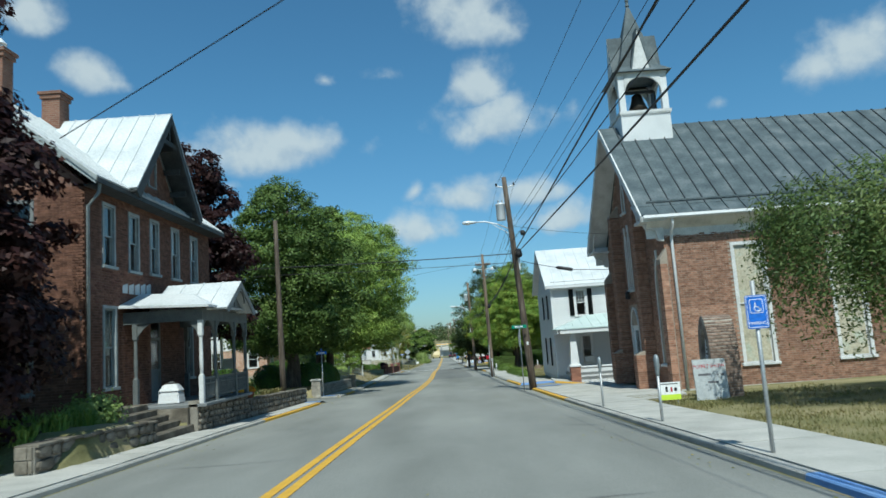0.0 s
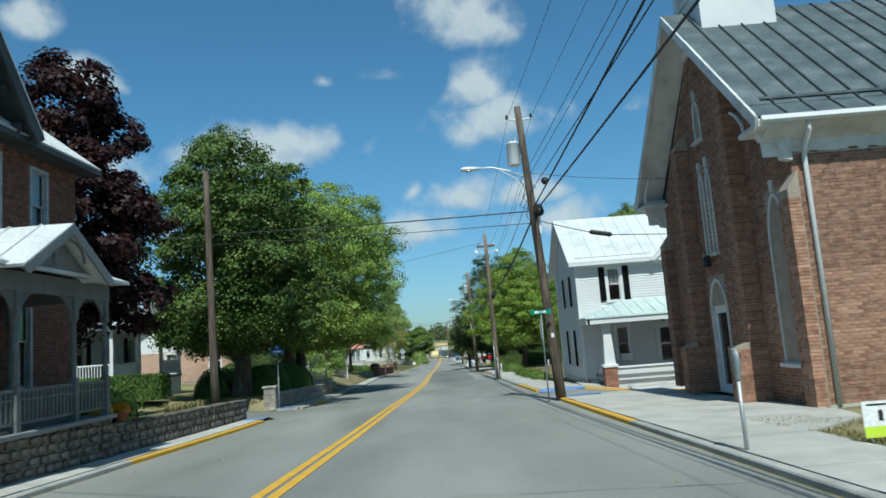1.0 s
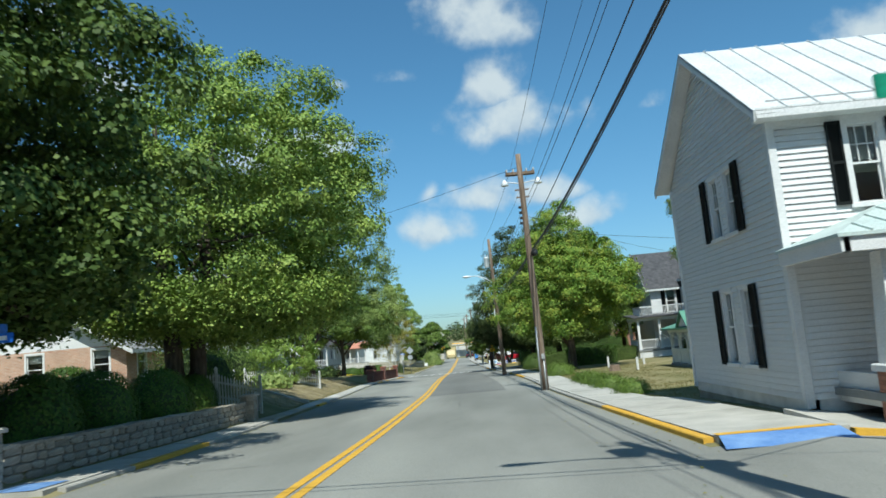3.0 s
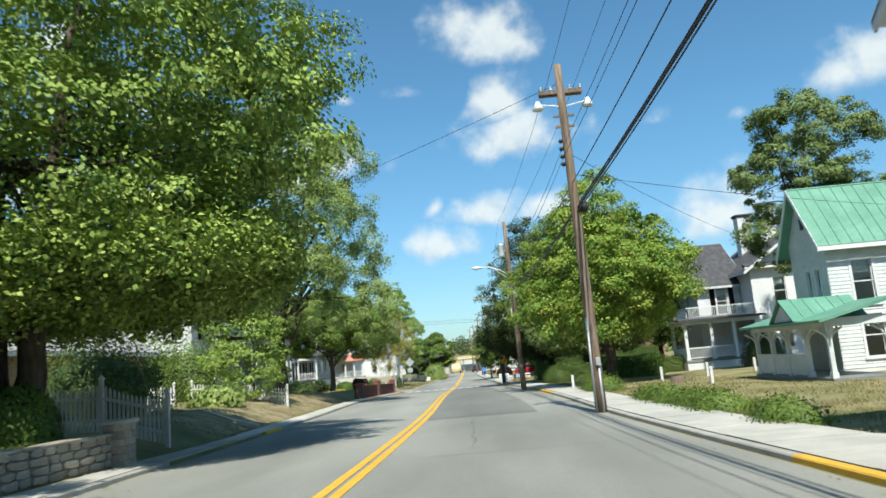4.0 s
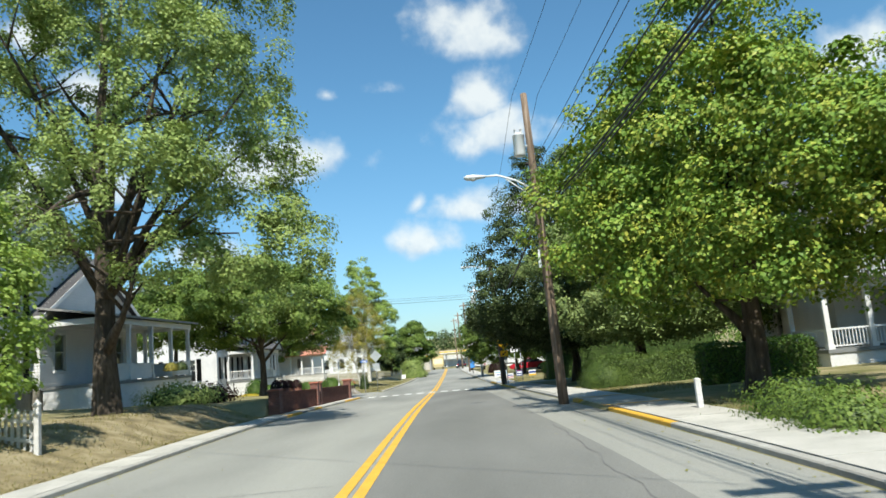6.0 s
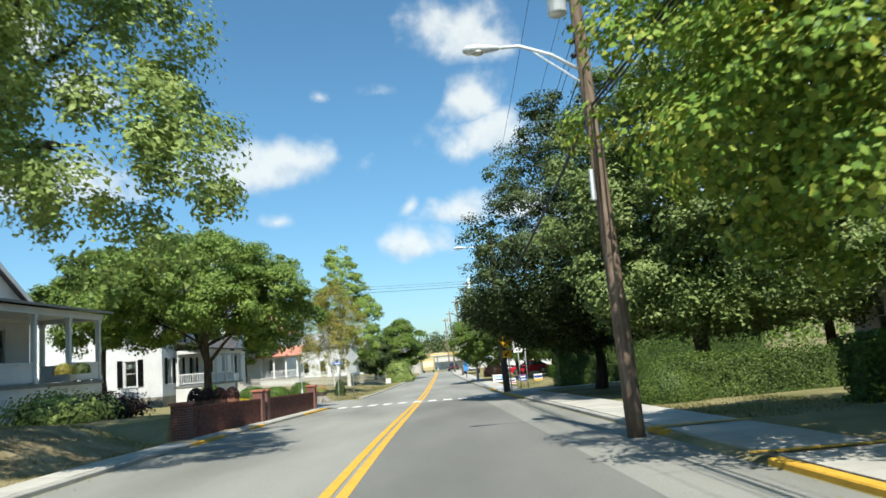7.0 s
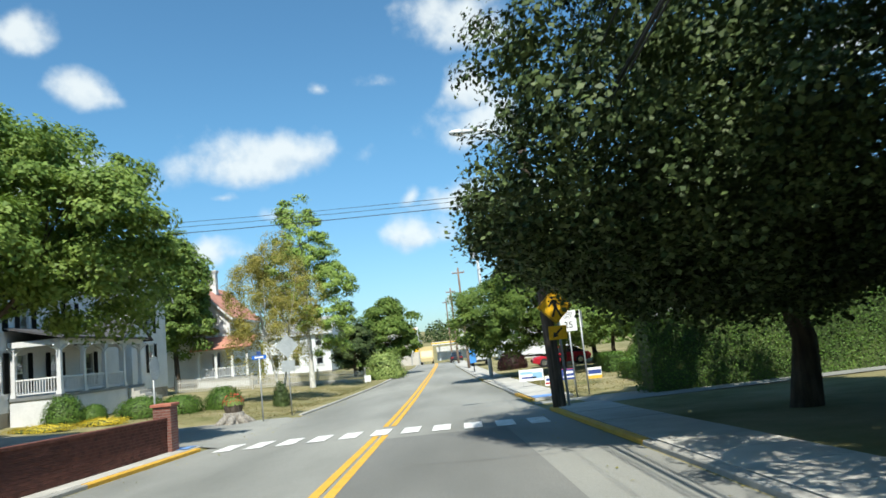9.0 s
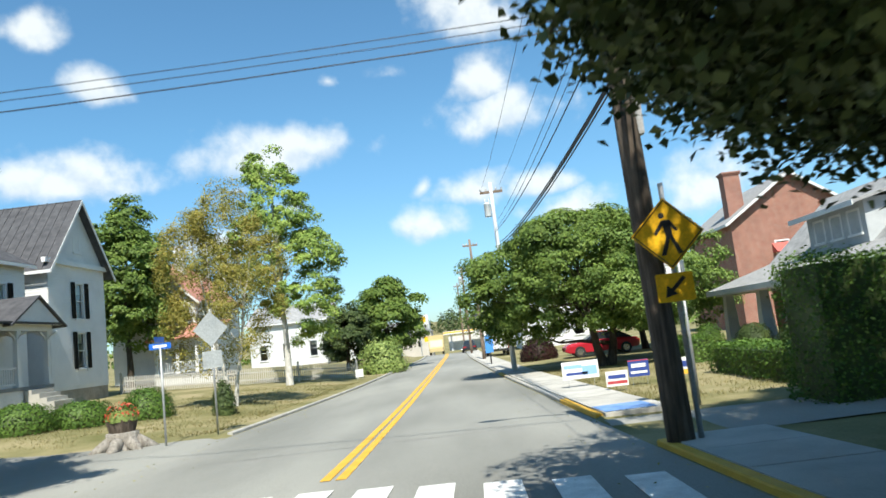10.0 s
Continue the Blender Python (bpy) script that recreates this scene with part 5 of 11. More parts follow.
def sash_window(root, m, u0, u1, v0, v1, trim=0.09, grid=(1, 1), mat=None, curtain=0.0, sill=True, label="", proud=0.03, glass=None):
    """A double-hung window in an opening of a wall placed by m."""
    mat = mat or WHITE
    f = Form()
    for a, b, c, d in ((u0 - trim, u0 + 0.02, v0 - 0.02, v1 + trim), (u1 - 0.02, u1 + trim, v0 - 0.02, v1 + trim), (u0 + 0.02, u1 - 0.02, v1 - 0.02, v1 + trim)):
        f.box(a, -proud, c, b, 0.07, d)
    win = wpart("window", moved(f, m), mat, root, label=label)
    if sill:
        wpart("sill", moved(Form().soft_box(u0 - trim - 0.05, -proud - 0.06, v0 - 0.09, u1 + trim + 0.05, 0.1, v0 + 0.0, 0.012), m), mat, root, win)
    mid = (v0 + v1) / 2
    for k, (c, d, y) in enumerate(((mid - 0.025, v1 - 0.02, 0.05), (v0, mid + 0.025, 0.085))):
        f = Form()
        w = 0.045
        for bx in ((u0 + 0.02, u0 + 0.02 + w, c, d), (u1 - 0.02 - w, u1 - 0.02, c, d), (u0 + 0.02 + w, u1 - 0.02 - w, c, c + w), (u0 + 0.02 + w, u1 - 0.02 - w, d - w, d)):
            f.box(bx[0], y, bx[2], bx[1], y + 0.033, bx[3])
        nx, nz = grid if k == 0 else (1, 1)
        for i in range(1, nx):
            x = u0 + (u1 - u0) * i / nx
            f.box(x - 0.011, y + 0.004, c + w, x + 0.011, y + 0.029, d - w)
        for j in range(1, nz):
            z = c + (d - c) * j / nz
            f.box(u0 + 0.02 + w, y + 0.005, z - 0.011, u1 - 0.02 - w, y + 0.028, z + 0.011)
        wpart("sash", moved(f, m), mat, root, win)
        wpart("pane", moved(Form().box(u0 + 0.03, y + 0.014, c + 0.01, u1 - 0.03, y + 0.019, d - 0.01), m), glass or GLASS, root, win)
    if curtain:
        wpart("curtain", moved(Form().box(u0 + 0.03, 0.16, v1 - (v1 - v0) * curtain, u1 - 0.03, 0.17, v1 - 0.02), m), CURTAIN, root, win)
    return win


def shutter(root, m, u, w, v0, v1, mat=None):
    f = Form()
    f.box(u, -0.05, v0, u + 0.045, -0.004, v1)
    f.box(u + w - 0.045, -0.05, v0, u + w, -0.004, v1)
    for z in (v0, (v0 + v1) / 2 - 0.03, v1 - 0.06):
        f.box(u + 0.045, -0.048, z, u + w - 0.045, -0.004, z + 0.06)
    n = int((v1 - v0) / 0.05)
    for i in range(n):
        z = v0 + 0.06 + (v1 - v0 - 0.12) * i / n
        f.add([(u + 0.045, -0.012, z), (u + w - 0.045, -0.012, z), (u + w - 0.045, -0.042, z + 0.045), (u + 0.045, -0.042, z + 0.045)], [(0, 1, 2, 3)])
    f.box(u + 0.045, -0.016, v0 + 0.06, u + w - 0.045, -0.004, v1 - 0.06)
    f.v = [(x, y - 0.046, z) for x, y, z in f.v]
    return wpart("shutter", moved(f, m), mat or SHUTTER, root)


def siding(root, m, length, z0, z1, holes=(), mat=None, show=0.115, ends=None, name="siding_board"):
    """Lap boards on a wall placed by m; each run between openings is one board. ends(z): where a sloping top cuts the row."""
    mat = mat or WHITE
    me = Form().add([(0, 0, 0), (1, 0, 0), (1, -0.045, 0), (0, -0.045, 0), (0, 0, 0.9), (1, 0, 0.9), (1, -0.012, 0.9), (0, -0.012, 0.9)],
                    [(0, 1, 2, 3), (3, 2, 6, 7), (7, 6, 5, 4), (0, 3, 7, 4), (1, 5, 6, 2)]).mesh(name, mat)
    n = int((z1 - z0) / show + 0.5)
    for i in range(n):
        z = z0 + i * show
        a, b = (0.0, length) if ends is None else ends(z + show / 2)
        if b - a < 0.05:
            continue
        runs = [(a, b)]
        for u0, u1, v0, v1 in holes:
            if v0 - 0.03 < z + show / 2 < v1 + 0.03:
                runs = [r for s, e in runs for r in ((s, min(e, u0)), (max(s, u1), e)) if r[1] - r[0] > 0.03]
        for s, e in runs:
            wpiece(name, me, root, m @ Matrix.Translation((s, 0, z)) @ Matrix.Diagonal((e - s, 1, show, 1)))


def tin_roof(root, p, q, r, mat, thick=0.07, seams=0.5, rib=0.03, label="", name="roof", rib_w=0.022, rib_mat=None):
    """A roof plane over p (eave), q (eave, other end), r (ridge above q), with standing seams from eave to ridge."""
    roof = wpart(name, Form().slab(p, q, r, thick), mat, root, label=label)
    p, q, r = Vector(p), Vector(q), Vector(r)
    along, up = q - p, r - q
    n = along.cross(up).normalized()
    n = n if n.z > 0 else -n
    if seams:
        k = max(1, int(along.length / seams))
        ax, ux = along.normalized(), up.normalized()
        turn = Matrix((ax, ux, n)).transposed().to_4x4()
        me = Form().box(-rib_w / 2, 0, 0, rib_w / 2, up.length, rib).mesh("seam", rib_mat or mat)
        for i in range(1, k):
            wpiece("seam", me, root, Matrix.Translation(p + along * (i / k)) @ turn, roof)
    return roof


def lancet(u, w, v0, v1, spring, n=7):
    """The outline of a pointed opening: from the sill round the arch."""
    pts = [(u - w / 2, v0), (u + w / 2, v0), (u + w / 2, spring)]
    for i in range(1, n):
        t = i / n
        pts.append((u + w / 2 * math.cos(t * math.pi / 2) ** 1.1, spring + (v1 - spring) * math.sin(t * math.pi / 2) ** 0.95))
    pts.append((u, v1))
    return pts + [(2 * u - a, b) for a, b in pts[-2:2:-1]] + [(u - w / 2, spring)]


def arch_frame(outline, width, depth0, depth1):
    """A frame of the given width round a pointed outline."""
    cx = sum(p[0] for p in outline) / len(outline)
    cz = sum(p[1] for p in outline) / len(outline)
    inner = []
    n = len(outline)
    for i, (a, b) in enumerate(outline):
        p0, p1 = Vector(outline[i - 1]), Vector(outline[(i + 1) % n])
        t = (p1 - p0).normalized()
        nr = Vector((-t.y, t.x))
        if nr.dot(Vector((cx - a, cz - b))) < 0:
            nr = -nr
        inner.append((a + nr.x * width, b + nr.y * width))
    f = Form()
    v = [(a, depth0, b) for a, b in outline] + [(a, depth0, b) for a, b in inner] + [(a, depth1, b) for a, b in outline] + [(a, depth1, b) for a, b in inner]
    fc = []
    for i in range(n):
        j = (i + 1) % n
        fc += [(i, j, n + j, n + i), (2 * n + j, 2 * n + i, 3 * n + i, 3 * n + j), (n + i, n + j, 3 * n + j, 3 * n + i), (j, i, 2 * n + i, 2 * n + j)]
    return f.add(v, fc), inner


def pane_form(outline, y, t=0.006):
    n = len(outline)
    return Form().add([(a, y, b) for a, b in outline] + [(a, y + t, b) for a, b in outline],
                      [tuple(range(n)), tuple(range(2 * n - 1, n - 1, -1))] + [((i + 1) % n, i, n + i, n + (i + 1) % n) for i in range(n)])


def pointed_window(root, m, u, w, v0, v1, spring, bars=(), glass=None, sill=True):
    out = lancet(u, w, v0, v1, spring)
    f, inner = arch_frame(out, 0.07, -0.03, 0.14)
    win = wpart("window", moved(f, m), WHITE_OLD, root)
    wpart("pane", moved(pane_form(inner, 0.07), m), glass or GLASS, root, win)
    g = Form()
    for z in bars:
        g.box(u - w / 2 + 0.06, 0.03, z - 0.02, u + w / 2 - 0.06, 0.07, z + 0.02)
    if bars:
        g.box(u - 0.012, 0.035, v0 + 0.06, u + 0.012, 0.065, v1 - 0.1)
        wpart("glazing_bar", moved(g, m), WHITE_OLD, root, win)
    if sill:
        wpart("sill", moved(Form().soft_box(u - w / 2 - 0.08, -0.12, v0 - 0.1, u + w / 2 + 0.08, 0.1, v0 + 0.0, 0.02), m), WHITE_OLD, root, win)
    key = Form().prism([(u - 0.05, v1 + 0.02), (u + 0.05, v1 + 0.02), (u + 0.1, v1 + 0.3), (u - 0.1, v1 + 0.3)], 1, -0.05, 0.05)
    wpart("keystone", moved(key, m), WHITE_OLD, root, win)
    return win


def bricks(root, m, u0, u1, v0, v1, holes, mats, singles=None, name="brick", w=0.205, h=0.066, joint=0.012, proud=0.007, keep=None, seed=1):
    """Running-bond bricks proud of a wall placed by m. singles: a stretch (u0, u1, v0, v1) whose bricks are separate parts."""
    rng = random.Random(seed)
    rows = int((v1 - v0) / (h + joint))
    mesh = Form().box(0, -proud, 0, w, 0.0, h)
    one = mesh.mesh(name, mats[0])
    other = Form().box(0, -proud, 0, w, 0.0, h).mesh(name, mats[1])
    verts, faces = [], []
    count = 0
    for j in range(rows):
        z = v0 + j * (h + joint)
        x = u0 - (w + joint) / 2 * (j % 2)
        while x < u1 - 0.03:
            a, b = max(x, u0), min(x + w, u1)
            x += w + joint
            if b - a < 0.04 or any(c - 0.01 < (a + b) / 2 < d + 0.01 and e - 0.02 < z + h / 2 < f + 0.02 for c, d, e, f in holes):
                continue
            if keep is not None and not keep((a + b) / 2, z + h / 2):
                continue
            d = proud * rng.uniform(0.4, 1.4)
            if singles and count < 300 and singles[0] < a < singles[1] and singles[2] < z < singles[3]:
                count += 1
                wpiece(name, one if rng.random() < 0.7 else other, root, m @ Matrix.Translation((a, 0, z)) @ Matrix.Diagonal(((b - a) / w, d / proud, 1, 1)))
                continue
            n = len(verts)
            verts += [(a, 0, z), (b, 0, z), (b, 0, z + h), (a, 0, z + h), (a, -d, z), (b, -d, z), (b, -d, z + h), (a, -d, z + h)]
            faces += [(n + 4, n + 5, n + 6, n + 7), (n, n + 1, n + 5, n + 4), (n + 7, n + 6, n + 2, n + 3), (n, n + 4, n + 7, n + 3), (n + 1, n + 2, n + 6, n + 5)]
    f = Form()
    f.v, f.f = verts, faces
    if faces:
        wpart("brickwork", moved(f, m), mats[0], root, kind="stuff")


BRICK_A = surface("church_bricks", [(0.202, 0.099, 0.064), (0.285, 0.155, 0.103), (0.368, 0.221, 0.152)], 7, 0.9, 0.4, 60, island=0.28, rand=0.25)
BRICK_A2 = surface("church_bricks_pale", [(0.32, 0.18, 0.12), (0.40, 0.24, 0.165)], 7, 0.9, 0.4, 60, island=0.2, rand=0.2)
BRICK_B = surface("old_house_bricks", [(0.106, 0.051, 0.034), (0.156, 0.076, 0.05), (0.207, 0.106, 0.07)], 6, 0.9, 0.4, 60, island=0.28, rand=0.25)
BRICK_B2 = surface("old_house_bricks_dark", [(0.092, 0.04, 0.029), (0.143, 0.059, 0.041)], 6, 0.9, 0.4, 60, island=0.2, rand=0.2)
BRICK_PIER = surface("pier_bricks", [(0.2, 0.09, 0.06), (0.29, 0.14, 0.095), (0.36, 0.19, 0.13)], 6, 0.9, 0.4, 60, rand=0.25)
BRICK_C = surface("wall_bricks", [(0.085, 0.032, 0.025), (0.13, 0.048, 0.036), (0.18, 0.07, 0.05)], 6, 0.9, 0.4, 60, island=0.28, rand=0.25)
MORTAR_BRICK = surface("brick_mortar", [(0.27, 0.22, 0.175), (0.36, 0.31, 0.25)], 3, 0.95, 0.4, 40)
MORTAR_RED = surface("red_mortar", [(0.16, 0.085, 0.065), (0.22, 0.13, 0.1)], 3, 0.95, 0.4, 40)
PALE_GLASS = surface("patterned_church_glass", [(0.35, 0.33, 0.24), (0.48, 0.43, 0.32), (0.42, 0.45, 0.36)], 2.5, 0.25, 0.05, 14, spec=0.6)
TEAL_TRIM = surface("pale_teal_paint", [(0.42, 0.55, 0.50), (0.52, 0.63, 0.58)], 3, 0.6, 0.1, 30)


# ---- the church ----
def build_church():
    root = thing("church", "red-brick church with a grey metal roof and white belfry", "church", (7.7, 26.0, -1.15))
    x0, x1, y0, y1, zb, ze, ridge, yr = 7.7, 27.0, 26.0, 35.4, -1.15, 5.0, 9.95, 30.7
    south = facing((x0, y0, zb), "-y")
    west = facing((x0, y1, zb), "-x")
    side_holes = [(2.46 + k * 3.42, 3.5 + k * 3.42, 0.9, 5.15) for k in range(5)]
    wpart("wall", moved(wall_form(x1 - x0, ze - zb, 0.35, side_holes), south), MORTAR_BRICK, root)
    wpart("wall", moved(wall_form(x1 - x0, ze - zb, 0.35), facing((x1, y1, zb), "+y")), BRICK_CHURCH, root)
    wpart("wall", moved(wall_form(y1 - y0, ze - zb, 0.35), facing((x1, y0, zb), "+x")), BRICK_CHURCH, root)
    # street front: u runs from the far corner (0) to the near one (9.6)
    L = y1 - y0
    front = [(1.9, 0.9, 1.0, 4.9, 3.75), (8.35, 0.95, 1.0, 4.95, 3.75)]
    f = wall_form(L, ze - zb, 0.35, [(3.52, 4.68, 0.0, 2.52)])
    f.prism([(0, ze - zb), (L, ze - zb), (L - (y1 - yr), ridge - zb - 0.15)], 1, 0, 0.35)
    wpart("wall", moved(f, west), MORTAR_BRICK, root)
    gable = lambda u, v: v < ze - zb + 0.02 or v < ze - zb + (ridge - ze - 0.3) * (1 - abs(u - L / 2) / (L / 2)) - 0.05
    holes = [(3.45, 4.75, 0.0, 3.4), (1.4, 2.4, 0.95, 5.0), (7.85, 8.85, 0.95, 5.05), (3.62, 4.05, 4.0, 6.7), (4.2, 4.62, 4.0, 6.75), (3.82, 4.42, 7.4, 8.8)]
    bricks(root, west, 0, L, 0.05, ridge - zb, holes, (BRICK_A, BRICK_A2), (6.6, 9.6, 1.2, 2.6), keep=gable, seed=3)
    bricks(root, south, 0, x1 - x0, 0.15, ze - zb - 0.35, [(a - 0.1, b + 0.1, c - 0.1, d + 0.1) for a, b, c, d in side_holes], (BRICK_A, BRICK_A2), (0.0, 2.4, 1.0, 3.0), name="side_brick", seed=4)
    # windows
    for a, b, c, d in side_holes:
        win = sash_window(root, south, a, b, c, d, 0.1, (1, 1), WHITE_OLD, glass=PALE_GLASS)
        for i in range(15):
            u = a - 0.1 + (b - a + 0.2) * i / 15
            wpart("lintel_brick", moved(Form().box(u + 0.005, -0.02, d + 0.11, u + (b - a + 0.2) / 15 - 0.005, 0.01, d + 0.38), south), BRICK_A2, root, win)
    for u, w, v0, v1, sp in front:
        pointed_window(root, west, u, w, v0, v1, sp, (1.9, 2.8, 3.75))
    for u, w, v0, v1, sp in ((3.84, 0.36, 4.05, 6.5, 5.9), (4.42, 0.36, 4.05, 6.55, 5.95), (4.12, 0.55, 7.45, 8.65, 8.0)):
        pointed_window(root, west, u, w, v0, v1, sp, (), PALE_GLASS)
    # doorway with a pointed head
    frame, inner = arch_frame(lancet(4.1, 1.3, 0.02, 3.3, 2.4), 0.09, -0.04, 0.2)
    door = wpart("door", moved(frame, west), WHITE_OLD, root)
    f = Form()
    f.box(3.55, 0.05, 2.42, 4.65, 0.13, 2.55)
    for a, b, c, d in ((3.54, 3.66, 0.06, 2.42), (4.54, 4.66, 0.06, 2.42), (3.66, 4.54, 0.06, 0.26), (3.66, 4.54, 2.3, 2.42)):
        f.box(a, 0.06, c, b, 0.12, d)
    wpart("door_frame", moved(f, west), ALUM, root, door, "white metal door frame")
    wpart("pane", moved(Form().box(3.66, 0.085, 0.26, 4.54, 0.093, 2.3), west), GLASS, root, door)
    wpart("pane", moved(pane_form([(a, b) for a, b in lancet(4.1, 1.1, 2.56, 3.2, 2.58)], 0.1), west), GLASS, root, door)
    wpart("handle", moved(Form().tube([(4.42, 0.06, 1.0), (4.42, -0.02, 1.02), (4.42, -0.02, 1.33), (4.42, 0.06, 1.35)], 0.016, 8), west), ALUM, root, door)
    # a small lamp over the door
    lampf = Form().lathe([(0.05, 0), (0.11, 0.03), (0.09, 0.3), (0.02, 0.36)], 10, (4.1, -0.2, 3.65))
    lampf.box(4.08, -0.2, 3.95, 4.12, 0.0, 3.99)
    wpart("lamp", moved(lampf, west), WIRE, root, label="small black wall lantern")
    # buttresses, stepped and sloped
    for u, low, high, deep in ((0.25, 5.2, 5.2, 0.3), (2.85, 2.5, 8.0, 0.42), (6.75, 2.5, 8.7, 0.42), (9.35, 3.0, 5.2, 0.25)):
        f = Form()
        f.prism([(0.02, 0), (-deep - 0.38, 0), (-deep - 0.38, 1.35), (-deep, 1.5), (-deep, high - 0.5), (0.02, high)] if high > 6 else [(0.02, 0), (-deep, 0), (-deep, high - 0.4), (0.02, high)], 0, u - 0.24, u + 0.24)
        b = wpart("buttress", moved(f, west), MORTAR_BRICK, root)
        rows = int((high - 0.55) / 0.078)
        g = Form()
        for j in range(rows):
            z = 0.02 + j * 0.078
            dd = deep + (0.38 if z < 1.3 and high > 6 else 0)
            h2 = z + 0.066
            xs = (u - 0.248, u - 0.02, u + 0.02, u + 0.248) if j % 2 else (u - 0.248, u - 0.1, u - 0.06, u + 0.248)
            g.box(xs[0], -dd - 0.007, z, xs[1], -0.01, h2)
            g.box(xs[2], -dd - 0.007, z, xs[3], -0.01, h2)
        wpart("brickwork", moved(g, west), BRICK_A, root, b, kind="stuff")
    # plinth
    wpart("plinth", Form().box(x0 + 0.0, y0 - 0.06, zb - 0.3, x1, y0 + 0.1, zb + 0.14), CONCRETE, root)
    # roof, with a flatter foot along the eave
    xa, xb = 6.85, x1 + 0.5
    tin_roof(root, (xa, 25.95, 5.62), (xb, 25.95, 5.62), (xb, yr, ridge + 0.05), SLATE_METAL, 0.1, 0.62, 0.05, "grey standing-seam metal roof with worn pale spots", rib_w=0.035, rib_mat=SEAM_DARK)
    tin_roof(root, (xa, 25.42, 5.22), (xb, 25.42, 5.22), (xb, 25.97, 5.62), SLATE_METAL, 0.08, 0.62, 0.045)
    tin_roof(root, (xb, y1 + 0.58, 5.22), (xa, y1 + 0.58, 5.22), (xa, yr, ridge + 0.05), SLATE_METAL, 0.1, 0.62, 0.045)
    snow = Form().box(xa + 0.4, 26.05, 5.77, xb, 26.1, 5.83)
    wpart("snow_guard", snow, SLATE_METAL, root)
    # eaves: boxed white cornice, gutter, rake boards
    f = Form()
    f.prism([(26.0, 4.42), (25.97, 4.75), (25.55, 5.0), (25.45, 5.12), (25.45, 5.2), (26.1, 5.3)], 0, 7.1, xb)
    wpart("cornice", f, WHITE_OLD, root)
    f = Form().prism([(y1, 4.42), (y1 + .03, 4.75), (y1 + .45, 5.0), (y1 + .55, 5.12), (y1 + .55, 5.2), (y1 - .1, 5.3)], 0, 7.1, xb)
    wpart("cornice", f, WHITE_OLD, root)
    gut = Form().prism([(25.36, 5.2), (25.34, 5.1), (25.38, 5.05), (25.46, 5.05), (25.48, 5.12)], 0, 6.9, xb)
    wpart("gutter", gut, WHITE, root)
    for s, ye in ((1, 25.42), (-1, y1 + 0.58)):
        f = Form()
        pts = [(ye, 5.2), (yr, ridge + 0.02), (yr, ridge - 0.28), (ye + s * 0.1, 4.95)]
        f.prism(pts, 0, 6.8, 6.86)
        f.prism([(ye, 5.12), (yr, ridge - 0.05), (yr, ridge - 0.12), (ye + s * 0.05, 5.04)], 0, 6.86, 7.72)
        wpart("rake_board", f, WHITE_OLD, root)
        # the little returned shelf and bracket at the foot
        f = Form()
        yb = y0 if s > 0 else y1
        f.prism([(yb - s * 0.55, 4.98), (yb + s * 0.5, 4.98), (yb + s * 0.5, 5.08), (yb - s * 0.58, 5.1)], 0, 6.84, 7.7)
        f.prism([(7.7, 4.98), (7.0, 4.98), (7.08, 4.8), (7.42, 4.7), (7.5, 4.35), (7.7, 4.3)], 1, yb - 0.12, yb + 0.12)
        wpart("bracket", f, WHITE_OLD, root)
        f = Form().tube([(6.95, yb + s * 0.42, 5.05), (6.95, yb + s * 0.5, 5.35), (6.95, yb + s * 0.75, 5.62), (6.95, yb + s * 1.05, 5.8)], 0.04, 6)
        wpart("brace", f, WHITE_OLD, root)
    # downpipe at the near corner
    f = Form().tube([(7.95, 25.5, 5.05), (7.95, 25.5, 4.85), (7.98, 25.9, 4.55), (7.98, 25.93, 4.3), (7.98, 25.93, -1.0)], 0.055, 10)
    wpart("downpipe", f, WHITE, root, smooth=True)
    # belfry
    bx0, bx1, by0, by1 = 7.62, 9.72, 29.75, 31.85
    bel = wpart("belfry", Form().box(bx0, by0, 8.9, bx1, by1, 10.35), WHITE, root, label="white boarded open belfry")
    f = Form()
    f.box(bx0 - 0.06, by0 - 0.06, 10.3, bx1 + 0.06, by1 + 0.06, 10.42)
    for x in np.arange(bx0, bx1 + 0.01, 0.105):
        f.prism([(x - 0.05, 10.3), (x + 0.05, 10.3), (x, 10.2)], 1, by0 - 0.05, by0 - 0.02)
    wpart("moulding", f, WHITE_OLD, root, bel)
    for cx in (bx0 + 0.14, bx1 - 0.14):
        for cy in (by0 + 0.14, by1 - 0.14):
            wpart("post", Form().box(cx - 0.13, cy - 0.13, 10.4, cx + 0.13, cy + 0.13, 12.1), WHITE, root, bel)
    for k, m in enumerate((facing((bx0, by0, 0), "-y"), facing((bx0, by1, 0), "-x"), facing((bx1, by0, 0), "+x"), facing((bx1, by1, 0), "+y"))):
        w = bx1 - bx0
        out = []
        for i in range(13):
            a = math.pi * i / 12
            out.append((w / 2 + math.cos(a) * (w / 2 - 0.28), 11.25 + math.sin(a) * 0.68))
        f = Form()
        for (a, b), (c, d) in zip(out, out[1:]):
            f.add([(a, -0.02, b), (c, -0.02, d), (c, -0.02, 12.12), (a, -0.02, 12.12), (a, 0.1, b), (c, 0.1, d), (c, 0.1, 12.12), (a, 0.1, 12.12)], [(0, 1, 2, 3), (7, 6, 5, 4), (0, 4, 5, 1), (3, 2, 6, 7)])
        f.box(0.0, -0.03, 12.02, w, 0.1, 12.18)
        wpart("arch", moved(f, m), WHITE_OLD, root, bel)
    cx, cy = (bx0 + bx1) / 2, (by0 + by1) / 2
